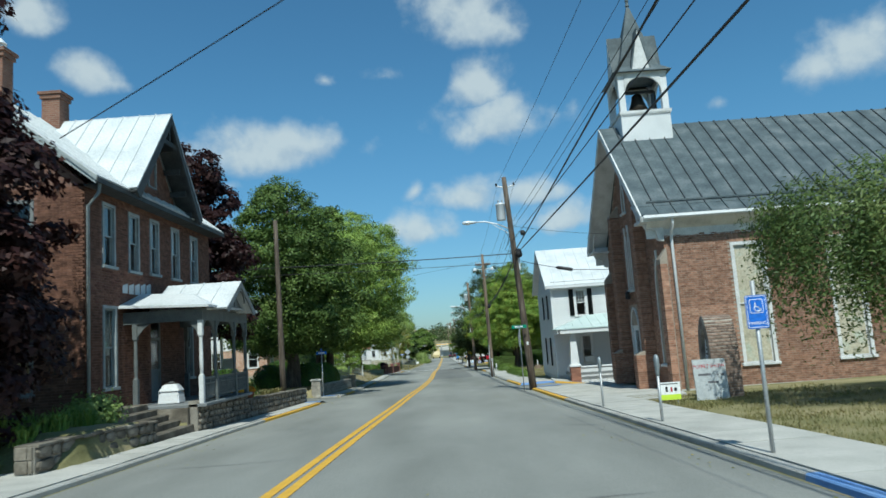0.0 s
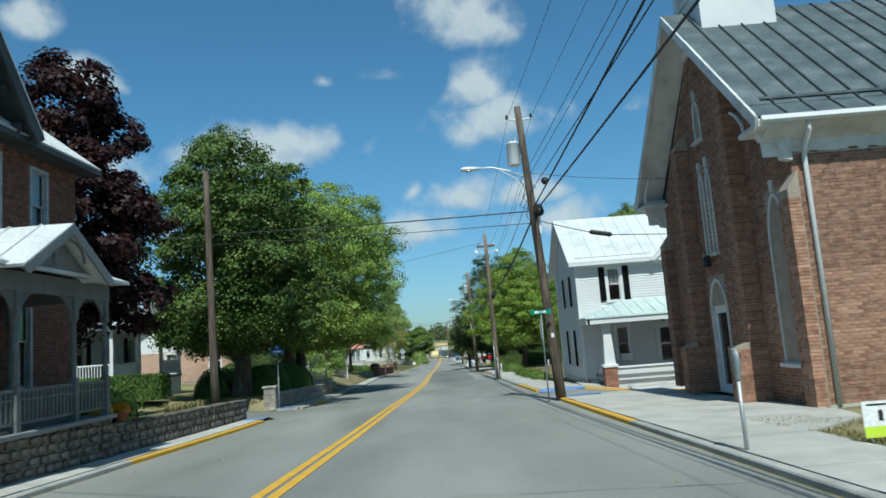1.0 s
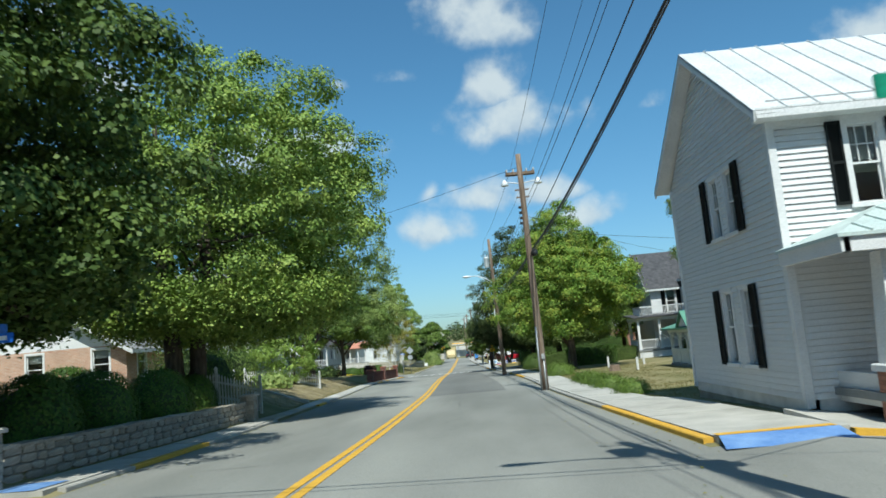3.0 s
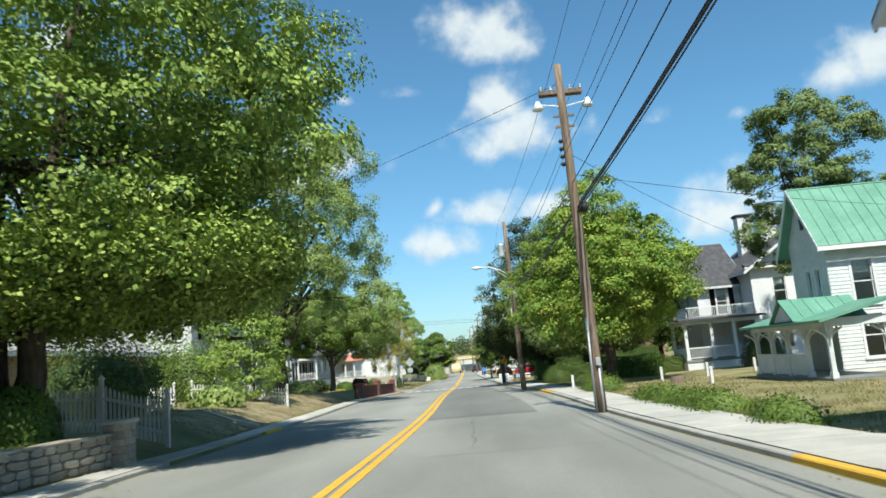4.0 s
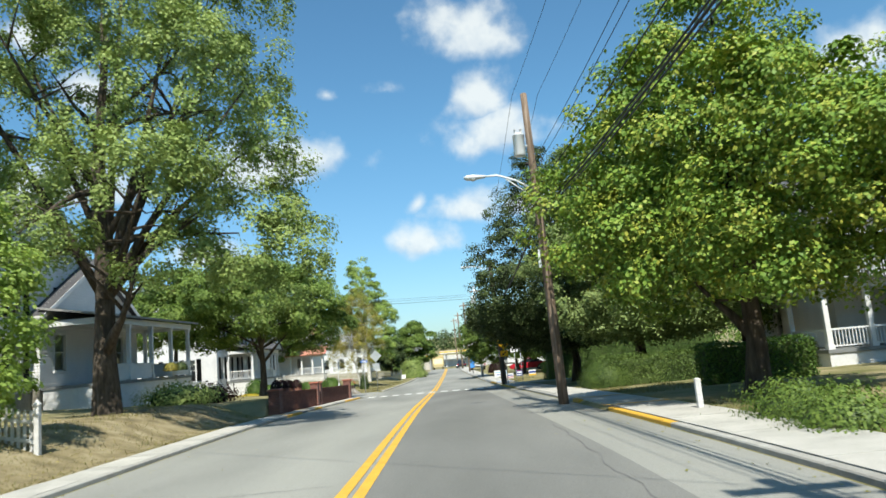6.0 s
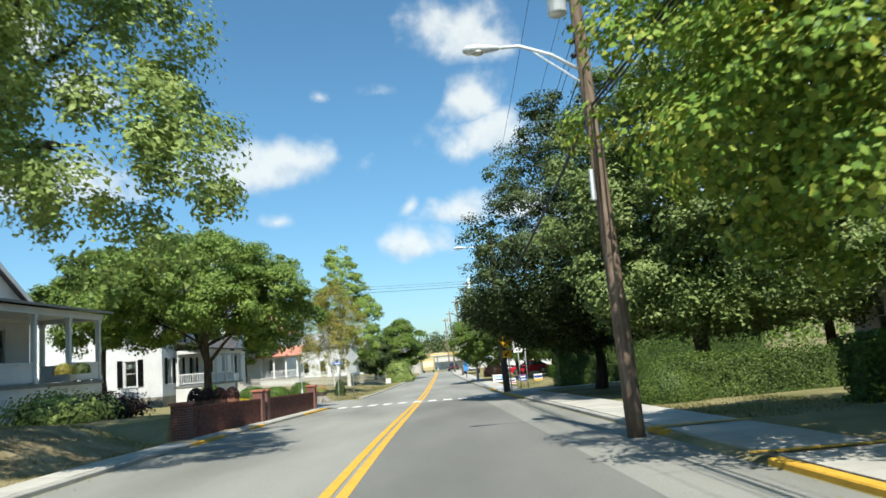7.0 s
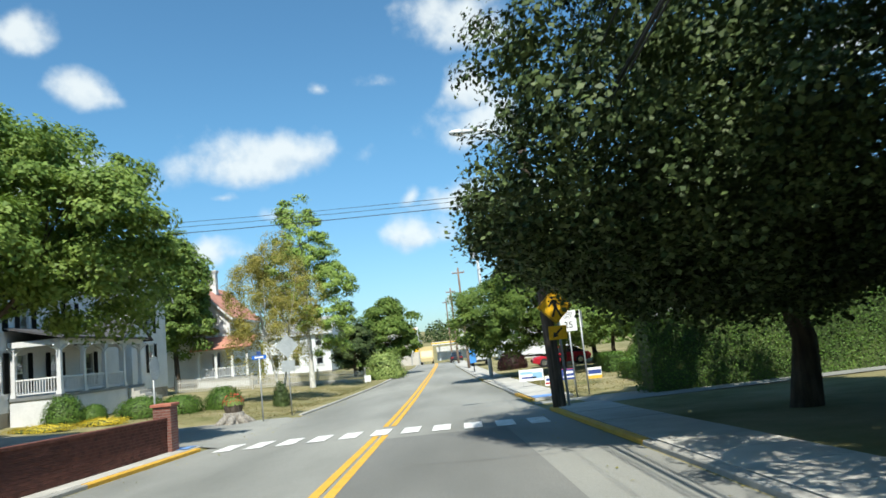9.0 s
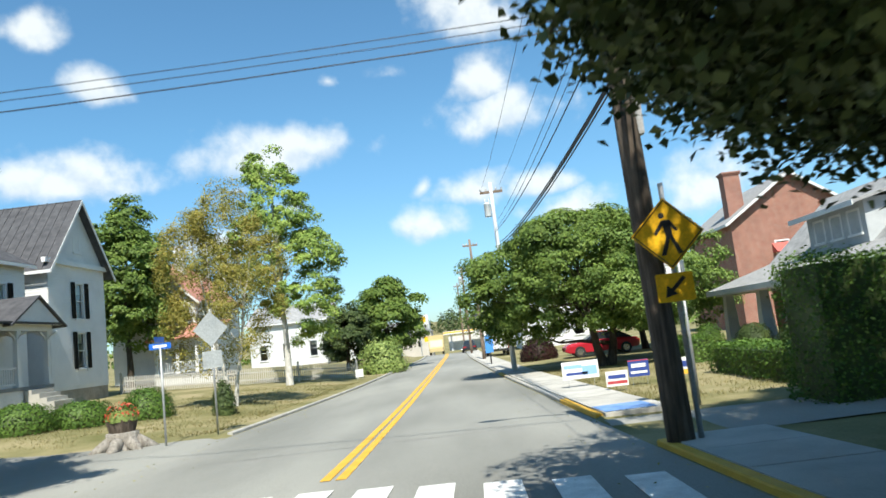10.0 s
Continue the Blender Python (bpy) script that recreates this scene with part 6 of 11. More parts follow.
    bell = Form().lathe([(0.42, 10.75), (0.36, 10.9), (0.27, 11.15), (0.22, 11.4), (0.08, 11.5), (0.03, 11.56)], 16, (cx, cy, 0))
    wpart("bell", bell, plain("bell_bronze", (0.05, 0.04, 0.03), 0.45, 0.8), root, bel, "dark bronze bell", True)
    f = Form().box(cx - 0.75, cy - 0.06, 11.5, cx + 0.75, cy + 0.06, 11.62)
    for s in (-1, 1):
        f.prism([(s * 0.72 + cx - 0.05, 10.42), (s * 0.72 + cx + 0.05, 10.42), (s * 0.72 + cx + 0.03, 11.5), (s * 0.72 + cx - 0.03, 11.5)], 1, cy - 0.25, cy + 0.25)
    wpart("bell_frame", f, WIRE, root, bel)
    h = bx1 - bx0
    f = Form()
    e = 0.2
    f.add([(bx0 - e, by0 - e, 12.12), (bx1 + e, by0 - e, 12.12), (bx1 + e, by1 + e, 12.12), (bx0 - e, by1 + e, 12.12),
           (bx0 + 0.22, by0 + 0.22, 12.5), (bx1 - 0.22, by0 + 0.22, 12.5), (bx1 - 0.22, by1 - 0.22, 12.5), (bx0 + 0.22, by1 - 0.22, 12.5), (cx, cy, 15.75)],
          [(3, 2, 1, 0), (0, 1, 5, 4), (1, 2, 6, 5), (2, 3, 7, 6), (3, 0, 4, 7), (4, 5, 8), (5, 6, 8), (6, 7, 8), (7, 4, 8)])
    spire = wpart("spire", f, SLATE_METAL, root, bel, "grey pointed metal spire")
    for m in (facing((bx0, by0, 0), "-y"), facing((bx0, by1, 0), "-x"), facing((bx1, by0, 0), "+x")):
        f = Form().prism([(h / 2 - 0.38, 12.2), (h / 2 + 0.38, 12.2), (h / 2, 14.0)], 1, -0.035, 0.0)
        g = Form()
        g.add([(h / 2 - 0.48, -0.03, 12.14), (h / 2, -0.03, 14.15), (h / 2, -0.03, 13.9), (h / 2 - 0.38, -0.03, 12.14), (h / 2 - 0.48, 0.3, 12.14), (h / 2, 0.8, 14.15), (h / 2, 0.8, 13.9), (h / 2 - 0.38, 0.3, 12.14)], [(0, 3, 2, 1), (0, 1, 5, 4), (3, 7, 6, 2)])
        g.add([(h / 2 + 0.48, -0.03, 12.14), (h / 2, -0.03, 14.15), (h / 2, -0.03, 13.9), (h / 2 + 0.38, -0.03, 12.14), (h / 2 + 0.48, 0.3, 12.14), (h / 2, 0.8, 14.15), (h / 2, 0.8, 13.9), (h / 2 + 0.38, 0.3, 12.14)], [(1, 2, 3, 0), (4, 5, 1, 0), (2, 6, 7, 3)])
        gab = wpart("gablet", moved(f, m), WHITE_OLD, root, bel)
        wpart("gablet_trim", moved(g, m), SLATE_METAL, root, bel)
    wpart("finial", Form().lathe([(0.1, 15.6), (0.06, 15.75), (0.09, 15.85), (0.02, 16.15)], 8, (cx, cy, 0)), SLATE_METAL, root, bel)
    root.location.x -= 0.15


# ---- white clapboard house on the corner ----
def build_white_house():
    root = thing("white_house", "two-storey white clapboard house with black shutters and porch", "house", (5.7, 45.4, -1.6))
    x0, x1, y0, y1, zb, ze, yr, zr = 5.7, 19.6, 45.4, 52.2, -1.6, 4.12, 48.8, 6.9
    south, west = facing((x0, y0, zb), "-y"), facing((x0, y1, zb), "-x")
    L, H = y1 - y0, ze - zb
    up = [(1.5, 2.12, 3.9, 5.5), (4.83, 5.45, 3.9, 5.5), (8.6, 9.2, 3.9, 5.5), (11.8, 12.4, 3.9, 5.5)]
    low = [(1.68, 2.26, 0.95, 2.62), (5.56, 6.14, 1.0, 2.65), (9.2, 9.8, 1.0, 2.65)]
    door = (3.62, 4.42, 0.5, 2.55)
    wpart("wall", moved(wall_form(x1 - x0, H, 0.2, up + low + [door]), south), WHITE_OLD, root)
    gw = [(3.1, 3.68, 3.85, 5.3), (4.1, 4.68, 3.85, 5.3), (3.0, 3.6, 0.85, 2.55), (4.2, 4.75, 0.85, 2.55)]
    f = wall_form(L, H, 0.2, gw)
    f.prism([(0, H), (L, H), (L / 2, zr - zb - 0.1)], 1, 0, 0.2)
    wpart("wall", moved(f, west), WHITE_OLD, root)
    wpart("wall", moved(wall_form(x1 - x0, H, 0.2), facing((x1, y1, zb), "+y")), WHITE, root)
    f = wall_form(L, H, 0.2)
    f.prism([(0, H), (L, H), (L / 2, zr - zb - 0.1)], 1, 0, 0.2)
    wpart("wall", moved(f, facing((x1, y0, zb), "+x")), WHITE, root)
    wide = lambda hs, t=0.1: [(a - t, b + t, c - t, d + t) for a, b, c, d in hs]
    siding(root, south, x1 - x0, 0.25, H - 0.15, wide(up + low + [door]), show=0.125)
    ends = lambda z: (0, L) if z < H else ((z - H) / (zr - zb - H) * L / 2, L - (z - H) / (zr - zb - H) * L / 2)
    siding(root, west, L, 0.25, zr - zb - 0.25, wide(gw), show=0.125, ends=ends)
    for i, h in enumerate(up):
        sash_window(root, south, *h, 0.1, (3, 2), curtain=0.45 if i == 0 else 0)
        shutter(root, south, h[0] - 0.42, 0.29, h[2] - 0.02, h[3] + 0.05)
        shutter(root, south, h[1] + 0.13, 0.29, h[2] - 0.02, h[3] + 0.05)
    for h in low:
        sash_window(root, south, *h, 0.09, (3, 2))
    for i, h in enumerate(gw):
        sash_window(root, west, *h, 0.08, (3, 2), curtain=0.3)
    for u, h in ((2.62, gw[0]), (4.82, gw[1]), (2.55, gw[2]), (4.88, gw[3])):
        shutter(root, west, u, 0.34, h[2] - 0.05, h[3] + 0.05)
    ac = Form().soft_box(1.72, -0.35, 0.97, 2.22, 0.05, 1.33, 0.02)
    ac.box(1.76, -0.36, 1.0, 2.18, -0.351, 1.29)
    wpart("air_conditioner", moved(ac, south), WHITE_OLD, root, label="white window air conditioner")
    # door with a dark glazed storm panel
    f = Form()
    for a, b, c, d in ((3.55, 3.68, 0.5, 2.65), (4.36, 4.49, 0.5, 2.65), (3.68, 4.36, 2.52, 2.65), (3.68, 3.76, 0.52, 2.52), (4.28, 4.36, 0.52, 2.52), (3.76, 4.28, 0.52, 0.85), (3.76, 4.28, 1.62, 1.7), (3.76, 4.28, 2.42, 2.52)):
        f.box(a, -0.03, c, b, 0.05, d)
    d = wpart("door", moved(f, south), WHITE, root, label="white storm door with dark glass")
    wpart("pane", moved(Form().box(3.76, 0.0, 0.85, 4.28, 0.008, 2.42), south), GLASS, root, d)
    wpart("handle", moved(Form().tube([(3.72, -0.03, 1.5), (3.72, -0.08, 1.5), (3.72, -0.08, 1.38)], 0.012, 6), south), GALV, root, d)
    wpart("porch_light", moved(Form().lathe([(0.03, 2.72), (0.09, 2.75), (0.07, 2.95), (0.02, 3.0)], 8, (3.95, -0.12, 0)), south), GALV, root)
    # corner boards and eave boards
    for x, y in ((x0, y0), (x0, y1), (x1, y0)):
        wpart("corner_board", Form().box(x - 0.055, y - 0.055, zb + 0.1, x + 0.1, y + 0.1, ze), WHITE, root)
    wpart("fascia", Form().box(x0 - 0.35, y0 - 0.44, ze - 0.06, x1 + 0.3, y0 - 0.38, ze + 0.14), WHITE, root)
    wpart("soffit", Form().box(x0 - 0.3, y0 - 0.4, ze - 0.05, x1 + 0.3, y0 + 0.02, ze - 0.01), WHITE, root)
    wpart("frieze", Form().box(x0, y0 - 0.03, ze - 0.22, x1, y0 + 0.01, ze - 0.05), WHITE, root)
    # roof
    tin_roof(root, (x0 - 0.4, y0 - 0.45, ze + 0.1), (x1 + 0.4, y0 - 0.45, ze + 0.1), (x1 + 0.4, yr, zr + 0.06), TIN, 0.06, 0.62, 0.035, "silver-painted standing-seam metal roof")
    tin_roof(root, (x1 + 0.4, y1 + 0.45, ze + 0.1), (x0 - 0.4, y1 + 0.45, ze + 0.1), (x0 - 0.4, yr, zr + 0.06), TIN, 0.06, 0.62, 0.035)
    wpart("snow_guard", Form().box(x0, y0 - 0.12, ze + 0.3, 9.4, y0 - 0.09, ze + 0.37), GALV, root)
    for s in (1, -1):
        ye = y0 - 0.45 if s > 0 else y1 + 0.45
        f = Form().prism([(ye, ze + 0.06), (yr, zr + 0.02), (yr, zr - 0.16), (ye + s * 0.05, ze - 0.1)], 0, x0 - 0.4, x0 - 0.36)
        f.prism([(ye, ze + 0.02), (yr, zr - 0.02), (yr, zr - 0.06), (ye + s * 0.05, ze - 0.02)], 0, x0 - 0.36, x0 + 0.02)
        wpart("rake_board", f, WHITE, root)
    # front gable
    gx, gh = 12.67, 6.75
    f = Form().prism([(gx - 3.0, ze), (gx + 3.0, ze), (gx, gh - 0.1)], 1, y0 - 0.06, y0 + 0.1)
    wpart("gable_wall", f, WHITE_OLD, root)
    m2 = facing((gx - 3.0, y0 - 0.06, ze), "-y")
    siding(root, m2, 6.0, 0.05, gh - ze - 0.2, [(2.75, 3.35, 0.8, 1.5)], show=0.125, ends=lambda z: (z / (gh - ze - 0.1) * 3.0, 6.0 - z / (gh - ze - 0.1) * 3.0))
    sash_window(root, m2, 2.8, 3.3, 0.85, 1.4, 0.08, (3, 1))
    for s in (-1, 1):
        a = (gx + s * 3.4, y0 - 0.5, ze + 0.02)
        b = (gx + s * 3.4, yr, ze + 0.02)
        c = (gx, yr, gh + 0.12)
        tin_roof(root, a, b, c, TIN, 0.06, 0.6, 0.03)
        f = Form().prism([(gx + s * 3.4, ze + 0.02), (gx, gh + 0.1), (gx, gh - 0.1), (gx + s * 3.25, ze - 0.1)], 1, y0 - 0.52, y0 - 0.47)
        wpart("rake_board", f, WHITE, root)
    # porch: deck, hipped roof, brick piers with tapered columns, solid rail
    py, px0, px1 = 43.3, 5.9, 16.4
    wpart("porch_floor", Form().box(6.2, py + 0.1, -1.28, px1, y0, -1.14), GREY_PAINT, root)
    roof = Form()
    e0, e1, zt, zl = 5.5, px1 + 0.3, 2.32, 1.5
    roof.add([(e0, 43.0, zl), (e1, 43.0, zl), (e1, y0, zt), (e0 + 2.3, y0, zt), (e0, y0, zl), (e0, 43.0, zl - 0.06), (e1, 43.0, zl - 0.06), (e1, y0, zt - 0.06), (e0 + 2.3, y0, zt - 0.06), (e0, y0, zl - 0.06)],
             [(0, 1, 2, 3), (0, 3, 4), (5, 8, 7, 6), (5, 9, 8), (0, 5, 6, 1), (4, 9, 5, 0), (1, 6, 7, 2)])
    pr = wpart("porch_roof", roof, surface("pale_green_tin", [(0.42, 0.5, 0.48), (0.52, 0.6, 0.57)], 1, 0.5, 0.1, 20), root, label="pale grey-green metal porch roof")
    slope = math.hypot(2.4, zt - zl)
    me = Form().box(-0.012, 0, 0, 0.012, 1, 0.03).mesh("seam", pr.data.materials[0])
    ang = math.atan2(zt - zl, 2.4)
    for i in range(18):
        x = e0 + 0.55 * (i + 1)
        k = min(1.0, (x - e0) / 2.3)
        wpiece("seam", me, root, Matrix.Translation((x, 43.0, zl)) @ Matrix.Rotation(ang, 4, "X") @ Matrix.Diagonal((1, slope * k, 1, 1)), pr)
    f = Form().box(e0 + 0.1, 43.05, zl - 0.3, e1, 43.22, zl - 0.05)
    f.box(e0 + 0.05, 43.05, zl - 0.3, e0 + 0.2, y0, zl - 0.05)
    wpart("beam", f, WHITE, root)
    wpart("porch_ceiling", Form().box(e0 + 0.2, 43.2, zl - 0.12, e1, y0, zl - 0.08), WHITE, root)
    for i, x in enumerate((6.5, 11.35, 16.0)):
        pier = wpart("pier", Form().box(x - 0.28, py, -2.1, x + 0.28, py + 0.56, -0.78), MORTAR_RED, root, label="red brick porch pier")
        for wall_m, ln in ((facing((x - 0.28, py, -2.1), "-y"), 0.56), (facing((x - 0.28, py + 0.56, -2.1), "-x"), 0.56)):
            one = Form().box(0, -0.008, 0, 0.205, 0, 0.066).mesh("brick", BRICK_PIER)
            for j in range(17):
                for a, b in (((0, 0.2), (0.212, 0.412), (0.424, 0.56)) if j % 2 else ((0, 0.095), (0.107, 0.307), (0.319, 0.56))):
                    wpiece("brick", one, root, wall_m @ Matrix.Translation((a, 0, 0.005 + j * 0.078)) @ Matrix.Diagonal(((b - a) / 0.205, 1, 1, 1)), pier)
        c = Form()
        c.soft_box(x - 0.34, py - 0.06, -0.78, x + 0.34, py + 0.62, -0.66, 0.02)
        c.add([(x - 0.25, py + 0.03, -0.66), (x + 0.25, py + 0.03, -0.66), (x + 0.25, py + 0.53, -0.66), (x - 0.25, py + 0.53, -0.66), (x - 0.15, py + 0.13, zl - 0.3), (x + 0.15, py + 0.13, zl - 0.3), (x + 0.15, py + 0.43, zl - 0.3), (x - 0.15, py + 0.43, zl - 0.3)],
              [(0, 1, 5, 4), (1, 2, 6, 5), (2, 3, 7, 6), (3, 0, 4, 7), (4, 5, 6, 7)])
        wpart("column", c, WHITE, root)
    for a, b in ((6.78, 11.07), (11.63, 15.72)):
        f = Form().box(a, py + 0.12, -1.4, b, py + 0.2, -0.85)
        f.soft_box(a, py + 0.06, -0.86, b, py + 0.28, -0.78, 0.02)
        wpart("rail_panel", f, WHITE, root)
        wpart("floor_edge", Form().box(a, py + 0.08, -1.5, b, py + 0.2, -1.42), GREY_PAINT, root)
        g = Form()
        u = a
        while u < b - 0.05:
            for s in (1, -1):
                g.add([(u, py + 0.15, -2.0), (u + 0.02, py + 0.15, -2.0), (u + 0.02 + 0.45 * s * 0.3 + 0.0, py + 0.15, -1.52), (u + 0.45 * s * 0.3, py + 0.15, -1.52)], [(0, 1, 2, 3)])
            g.box(u, py + 0.13, -2.05, u + 0.055, py + 0.16, -1.5)
            u += 0.078
        g.box(a, py + 0.12, -1.56, b, py + 0.17, -1.5)
        wpart("lattice", g, WHITE, root)
        # added dark sheet stands in for the shade under the porch
        wpart("lattice_backing", Form().box(a, py + 0.4, -2.1, b, py + 0.43, -1.3), DARK_INSIDE, root)
    wpart("rail_panel", Form().box(6.3, py + 0.56, -1.4, 6.4, y0, -0.85), WHITE, root)
    wpart("foundation", Form().box(x0 + 0.02, y0 + 0.02, zb - 0.6, x1, y1, zb + 0.3), STONE_PALE, root)
    root.location.x += 0.25


# ---- brick house with a silver roof and a grey porch ----
def build_brick_house():
    root = thing("brick_house", "old red-brick house with silver tin roof and front gable", "house", (-10.3, 19.6, -0.5))
    xf, xb, y0, y1, zb, ze, xr, zr = -10.3, -17.6, 19.6, 29.6, -0.6, 6.35, -14.0, 9.75
    east = facing((xf, y0, zb), "+x")
    south = facing((xb, y0, zb), "-y")
    L, H = y1 - y0, ze - zb
    # u runs from the near corner along the street
    ups = [(1.05, 1.7, 4.75, 6.55), (2.72, 3.35, 4.75, 6.55), (4.3, 4.9, 4.8, 6.6), (6.1, 6.72, 4.8, 6.6), (7.95, 8.6, 4.8, 6.55)]
    lows = [(1.05, 1.75, 1.2, 3.5), (4.2, 5.1, 0.55, 3.3), (7.2, 7.9, 1.2, 3.4)]
    wpart("wall", moved(wall_form(L, H, 0.35, ups + lows), east), MORTAR_RED, root)
    bricks(root, east, 0, L, 0.1, H - 0.02, [(a - 0.08, b + 0.08, c - 0.08, d + 0.08) for a, b, c, d in ups + lows], (BRICK_B, BRICK_B2), (0.0, 4.4, 3.5, 4.7), seed=6)
    f = wall_form(xf - xb, H, 0.35, [(5.0, 5.8, 1.2, 3.4), (5.0, 5.8, 4.75, 6.5)])
    f.prism([(0, H), (xf - xb, H), (xr - xb, zr - zb - 0.15)], 1, 0, 0.35)
    wpart("wall", moved(f, south), MORTAR_RED, root)
    bricks(root, south, 0, xf - xb, 0.1, H - 0.02, [(4.9, 5.9, 1.1, 3.5), (4.9, 5.9, 4.65, 6.6)], (BRICK_B, BRICK_B2), None, seed=7)
    for h in ((5.0, 5.8, 1.2, 3.4), (5.0, 5.8, 4.75, 6.5)):
        sash_window(root, south, *h, 0.08, (1, 1), GREY_PAINT)
    wpart("wall", moved(wall_form(L, H, 0.35), facing((xb, y1, zb), "-x")), BRICK_OLD, root)
    f = wall_form(xf - xb, H, 0.35)
    f.prism([(0, H), (xf - xb, H), (xf - xr, zr - zb - 0.15)], 1, 0, 0.35)
    wpart("wall", moved(f, facing((xf, y1, zb), "+y")), BRICK_OLD, root)
    pale = surface("dull_window_paint", [(0.25, 0.28, 0.28), (0.36, 0.39, 0.39)], 3, 0.6, 0.1, 30)
    for h in ups:
        sash_window(root, east, *h, 0.07, (1, 1), pale, curtain=0.5)
    sash_window(root, east, *lows[0], 0.07, (1, 1), pale, curtain=0.6)
    sash_window(root, east, *lows[2], 0.07, (1, 1), pale)
    a, b, c, d = lows[1]
    f = Form()
    for bx in ((a, a + 0.1, c, d), (b - 0.1, b, c, d), (a + 0.1, b - 0.1, 2.55, 2.65), (a + 0.1, b - 0.1, c, c + 0.3), (a + 0.1, b - 0.1, 1.5, 1.6)):
        f.box(bx[0], 0.05, bx[2], bx[1], 0.12, bx[3])
    dr = wpart("door", moved(f, east), GREY_PAINT, root, label="grey panelled front door")
    wpart("pane", moved(Form().box(a + 0.1, 0.08, 1.6, b - 0.1, 0.09, d), east), GLASS, root, dr)
    wpart("panel", moved(Form().box(a + 0.1, 0.09, c, b - 0.1, 0.12, 1.5), east), GREY_PAINT, root, dr)
    # cross gable: brick face, arched window, dark barge boards
    gy, gz, gw = 24.0, 9.55, 2.45
    f = Form().prism([(gy - y0 - gw, H), (gy - y0 + gw, H), (gy - y0, gz - zb - 0.25)], 1, -0.02, 0.33)
    wpart("gable_wall", moved(f, east), MORTAR_RED, root)
    me = Matrix.Translation((0.02, 0, 0)) @ east
    bricks(root, me, gy - y0 - gw, gy - y0 + gw, H - 0.3, gz - zb, [(gy - y0 - 0.4, gy - y0 + 0.4, 7.65, 9.2)], (BRICK_B, BRICK_B2), None, seed=8,
           keep=lambda u, v: v < H + (gz - 0.3 - ze) * (1 - abs(u - (gy - y0)) / gw) - 0.1)
    out = [(p[0], p[1]) for p in lancet(gy - y0, 0.66, 7.75, 9.05, 8.7)]
    fr, inner = arch_frame(out, 0.07, -0.08, 0.1)
    w = wpart("window", moved(fr, east), pale, root)
    wpart("pane", moved(pane_form(inner, 0.0), east), GLASS, root, w)
    dark = surface("dark_barge_paint", [(0.03, 0.033, 0.033), (0.06, 0.065, 0.065)], 3, 0.6, 0.1, 30)
    # roofs
    tin_roof(root, (xf + 0.55, y0 - 0.35, ze + 0.12), (xf + 0.55, y1 + 0.4, ze + 0.12), (xr, y1 + 0.4, zr + 0.08), TIN, 0.08, 0.6, 0.035, "silver-painted standing-seam tin roof")
    tin_roof(root, (xb - 0.5, y1 + 0.4, ze + 0.1), (xb - 0.5, y0 - 0.35, ze + 0.1), (xr, y0 - 0.35, zr + 0.08), TIN, 0.08, 0.6, 0.035)
    for s in (-1, 1):
        tin_roof(root, (xf + 0.78, gy + s * (gw + 0.35), ze + 0.18), (xr, gy + s * (gw + 0.35), ze + 0.18), (xr, gy, gz + 0.2), TIN, 0.07, 0.55, 0.035)
        f = Form().prism([(gy + s * (gw + 0.38), ze + 0.08), (gy, gz + 0.14), (gy, gz - 0.2), (gy + s * (gw + 0.1), ze - 0.12)], 0, xf + 0.7, xf + 0.78)
        f.prism([(gy + s * (gw + 0.33), ze + 0.06), (gy, gz + 0.1), (gy, gz + 0.04), (gy + s * (gw + 0.25), ze + 0.0)], 0, xf, xf + 0.7)
        wpart("barge_board", f, dark, root)
        for k in range(4):
            t = 0.12 + k * 0.22
            yy, zz = gy + s * gw * (1 - t) , ze + (gz - ze) * t
            wpart("eave_bracket", Form().box(xf, yy - 0.04, zz - 0.3, xf + 0.6, yy + 0.04, zz - 0.1), dark, root)
    orn = Form()
    orn.prism([(gy - 0.75, gz - 0.95), (gy + 0.75, gz - 0.95), (gy + 0.62, gz - 0.8), (gy - 0.62, gz - 0.8)], 0, xf + 0.62, xf + 0.7)
    orn.prism([(gy - 0.05, gz - 0.9), (gy + 0.05, gz - 0.9), (gy + 0.05, gz - 0.05), (gy - 0.05, gz - 0.05)], 0, xf + 0.62, xf + 0.7)
    wpart("gable_ornament", orn, dark, root)
    wpart("fascia", Form().box(xf + 0.5, y0 - 0.35, ze - 0.08, xf + 0.56, y1 + 0.4, ze + 0.06), dark, root)
    wpart("soffit", Form().box(xf, y0, ze - 0.08, xf + 0.52, y1 + 0.3, ze - 0.03), dark, root)
    f = Form().prism([(xf + 0.55, ze + 0.08), (xr, zr + 0.04), (xr, zr - 0.2), (xf + 0.5, ze - 0.12)], 1, y0 - 0.37, y0 - 0.32)
    wpart("rake_board", f, pale, root)
    gut = Form().tube([(xf + 0.5, y0 - 0.1, ze + 0.02), (xf + 0.42, y0 - 0.02, ze - 0.3), (xf + 0.07, y0 + 0.06, ze - 0.65), (xf + 0.07, y0 + 0.06, zb + 0.1)], 0.045, 8)
    wpart("downpipe", gut, pale, root, smooth=True)
    for x, y, w, z0, z1 in ((-13.6, 24.0, 0.62, 9.0, 10.75), (-13.0, 20.0, 0.5, 8.2, 10.6)):
        f = Form().box(x - w / 2, y - w / 2, z0, x + w / 2, y + w / 2, z1 - 0.25)
        f.box(x - w / 2 - 0.05, y - w / 2 - 0.05, z1 - 0.25, x + w / 2 + 0.05, y + w / 2 + 0.05, z1 - 0.1)
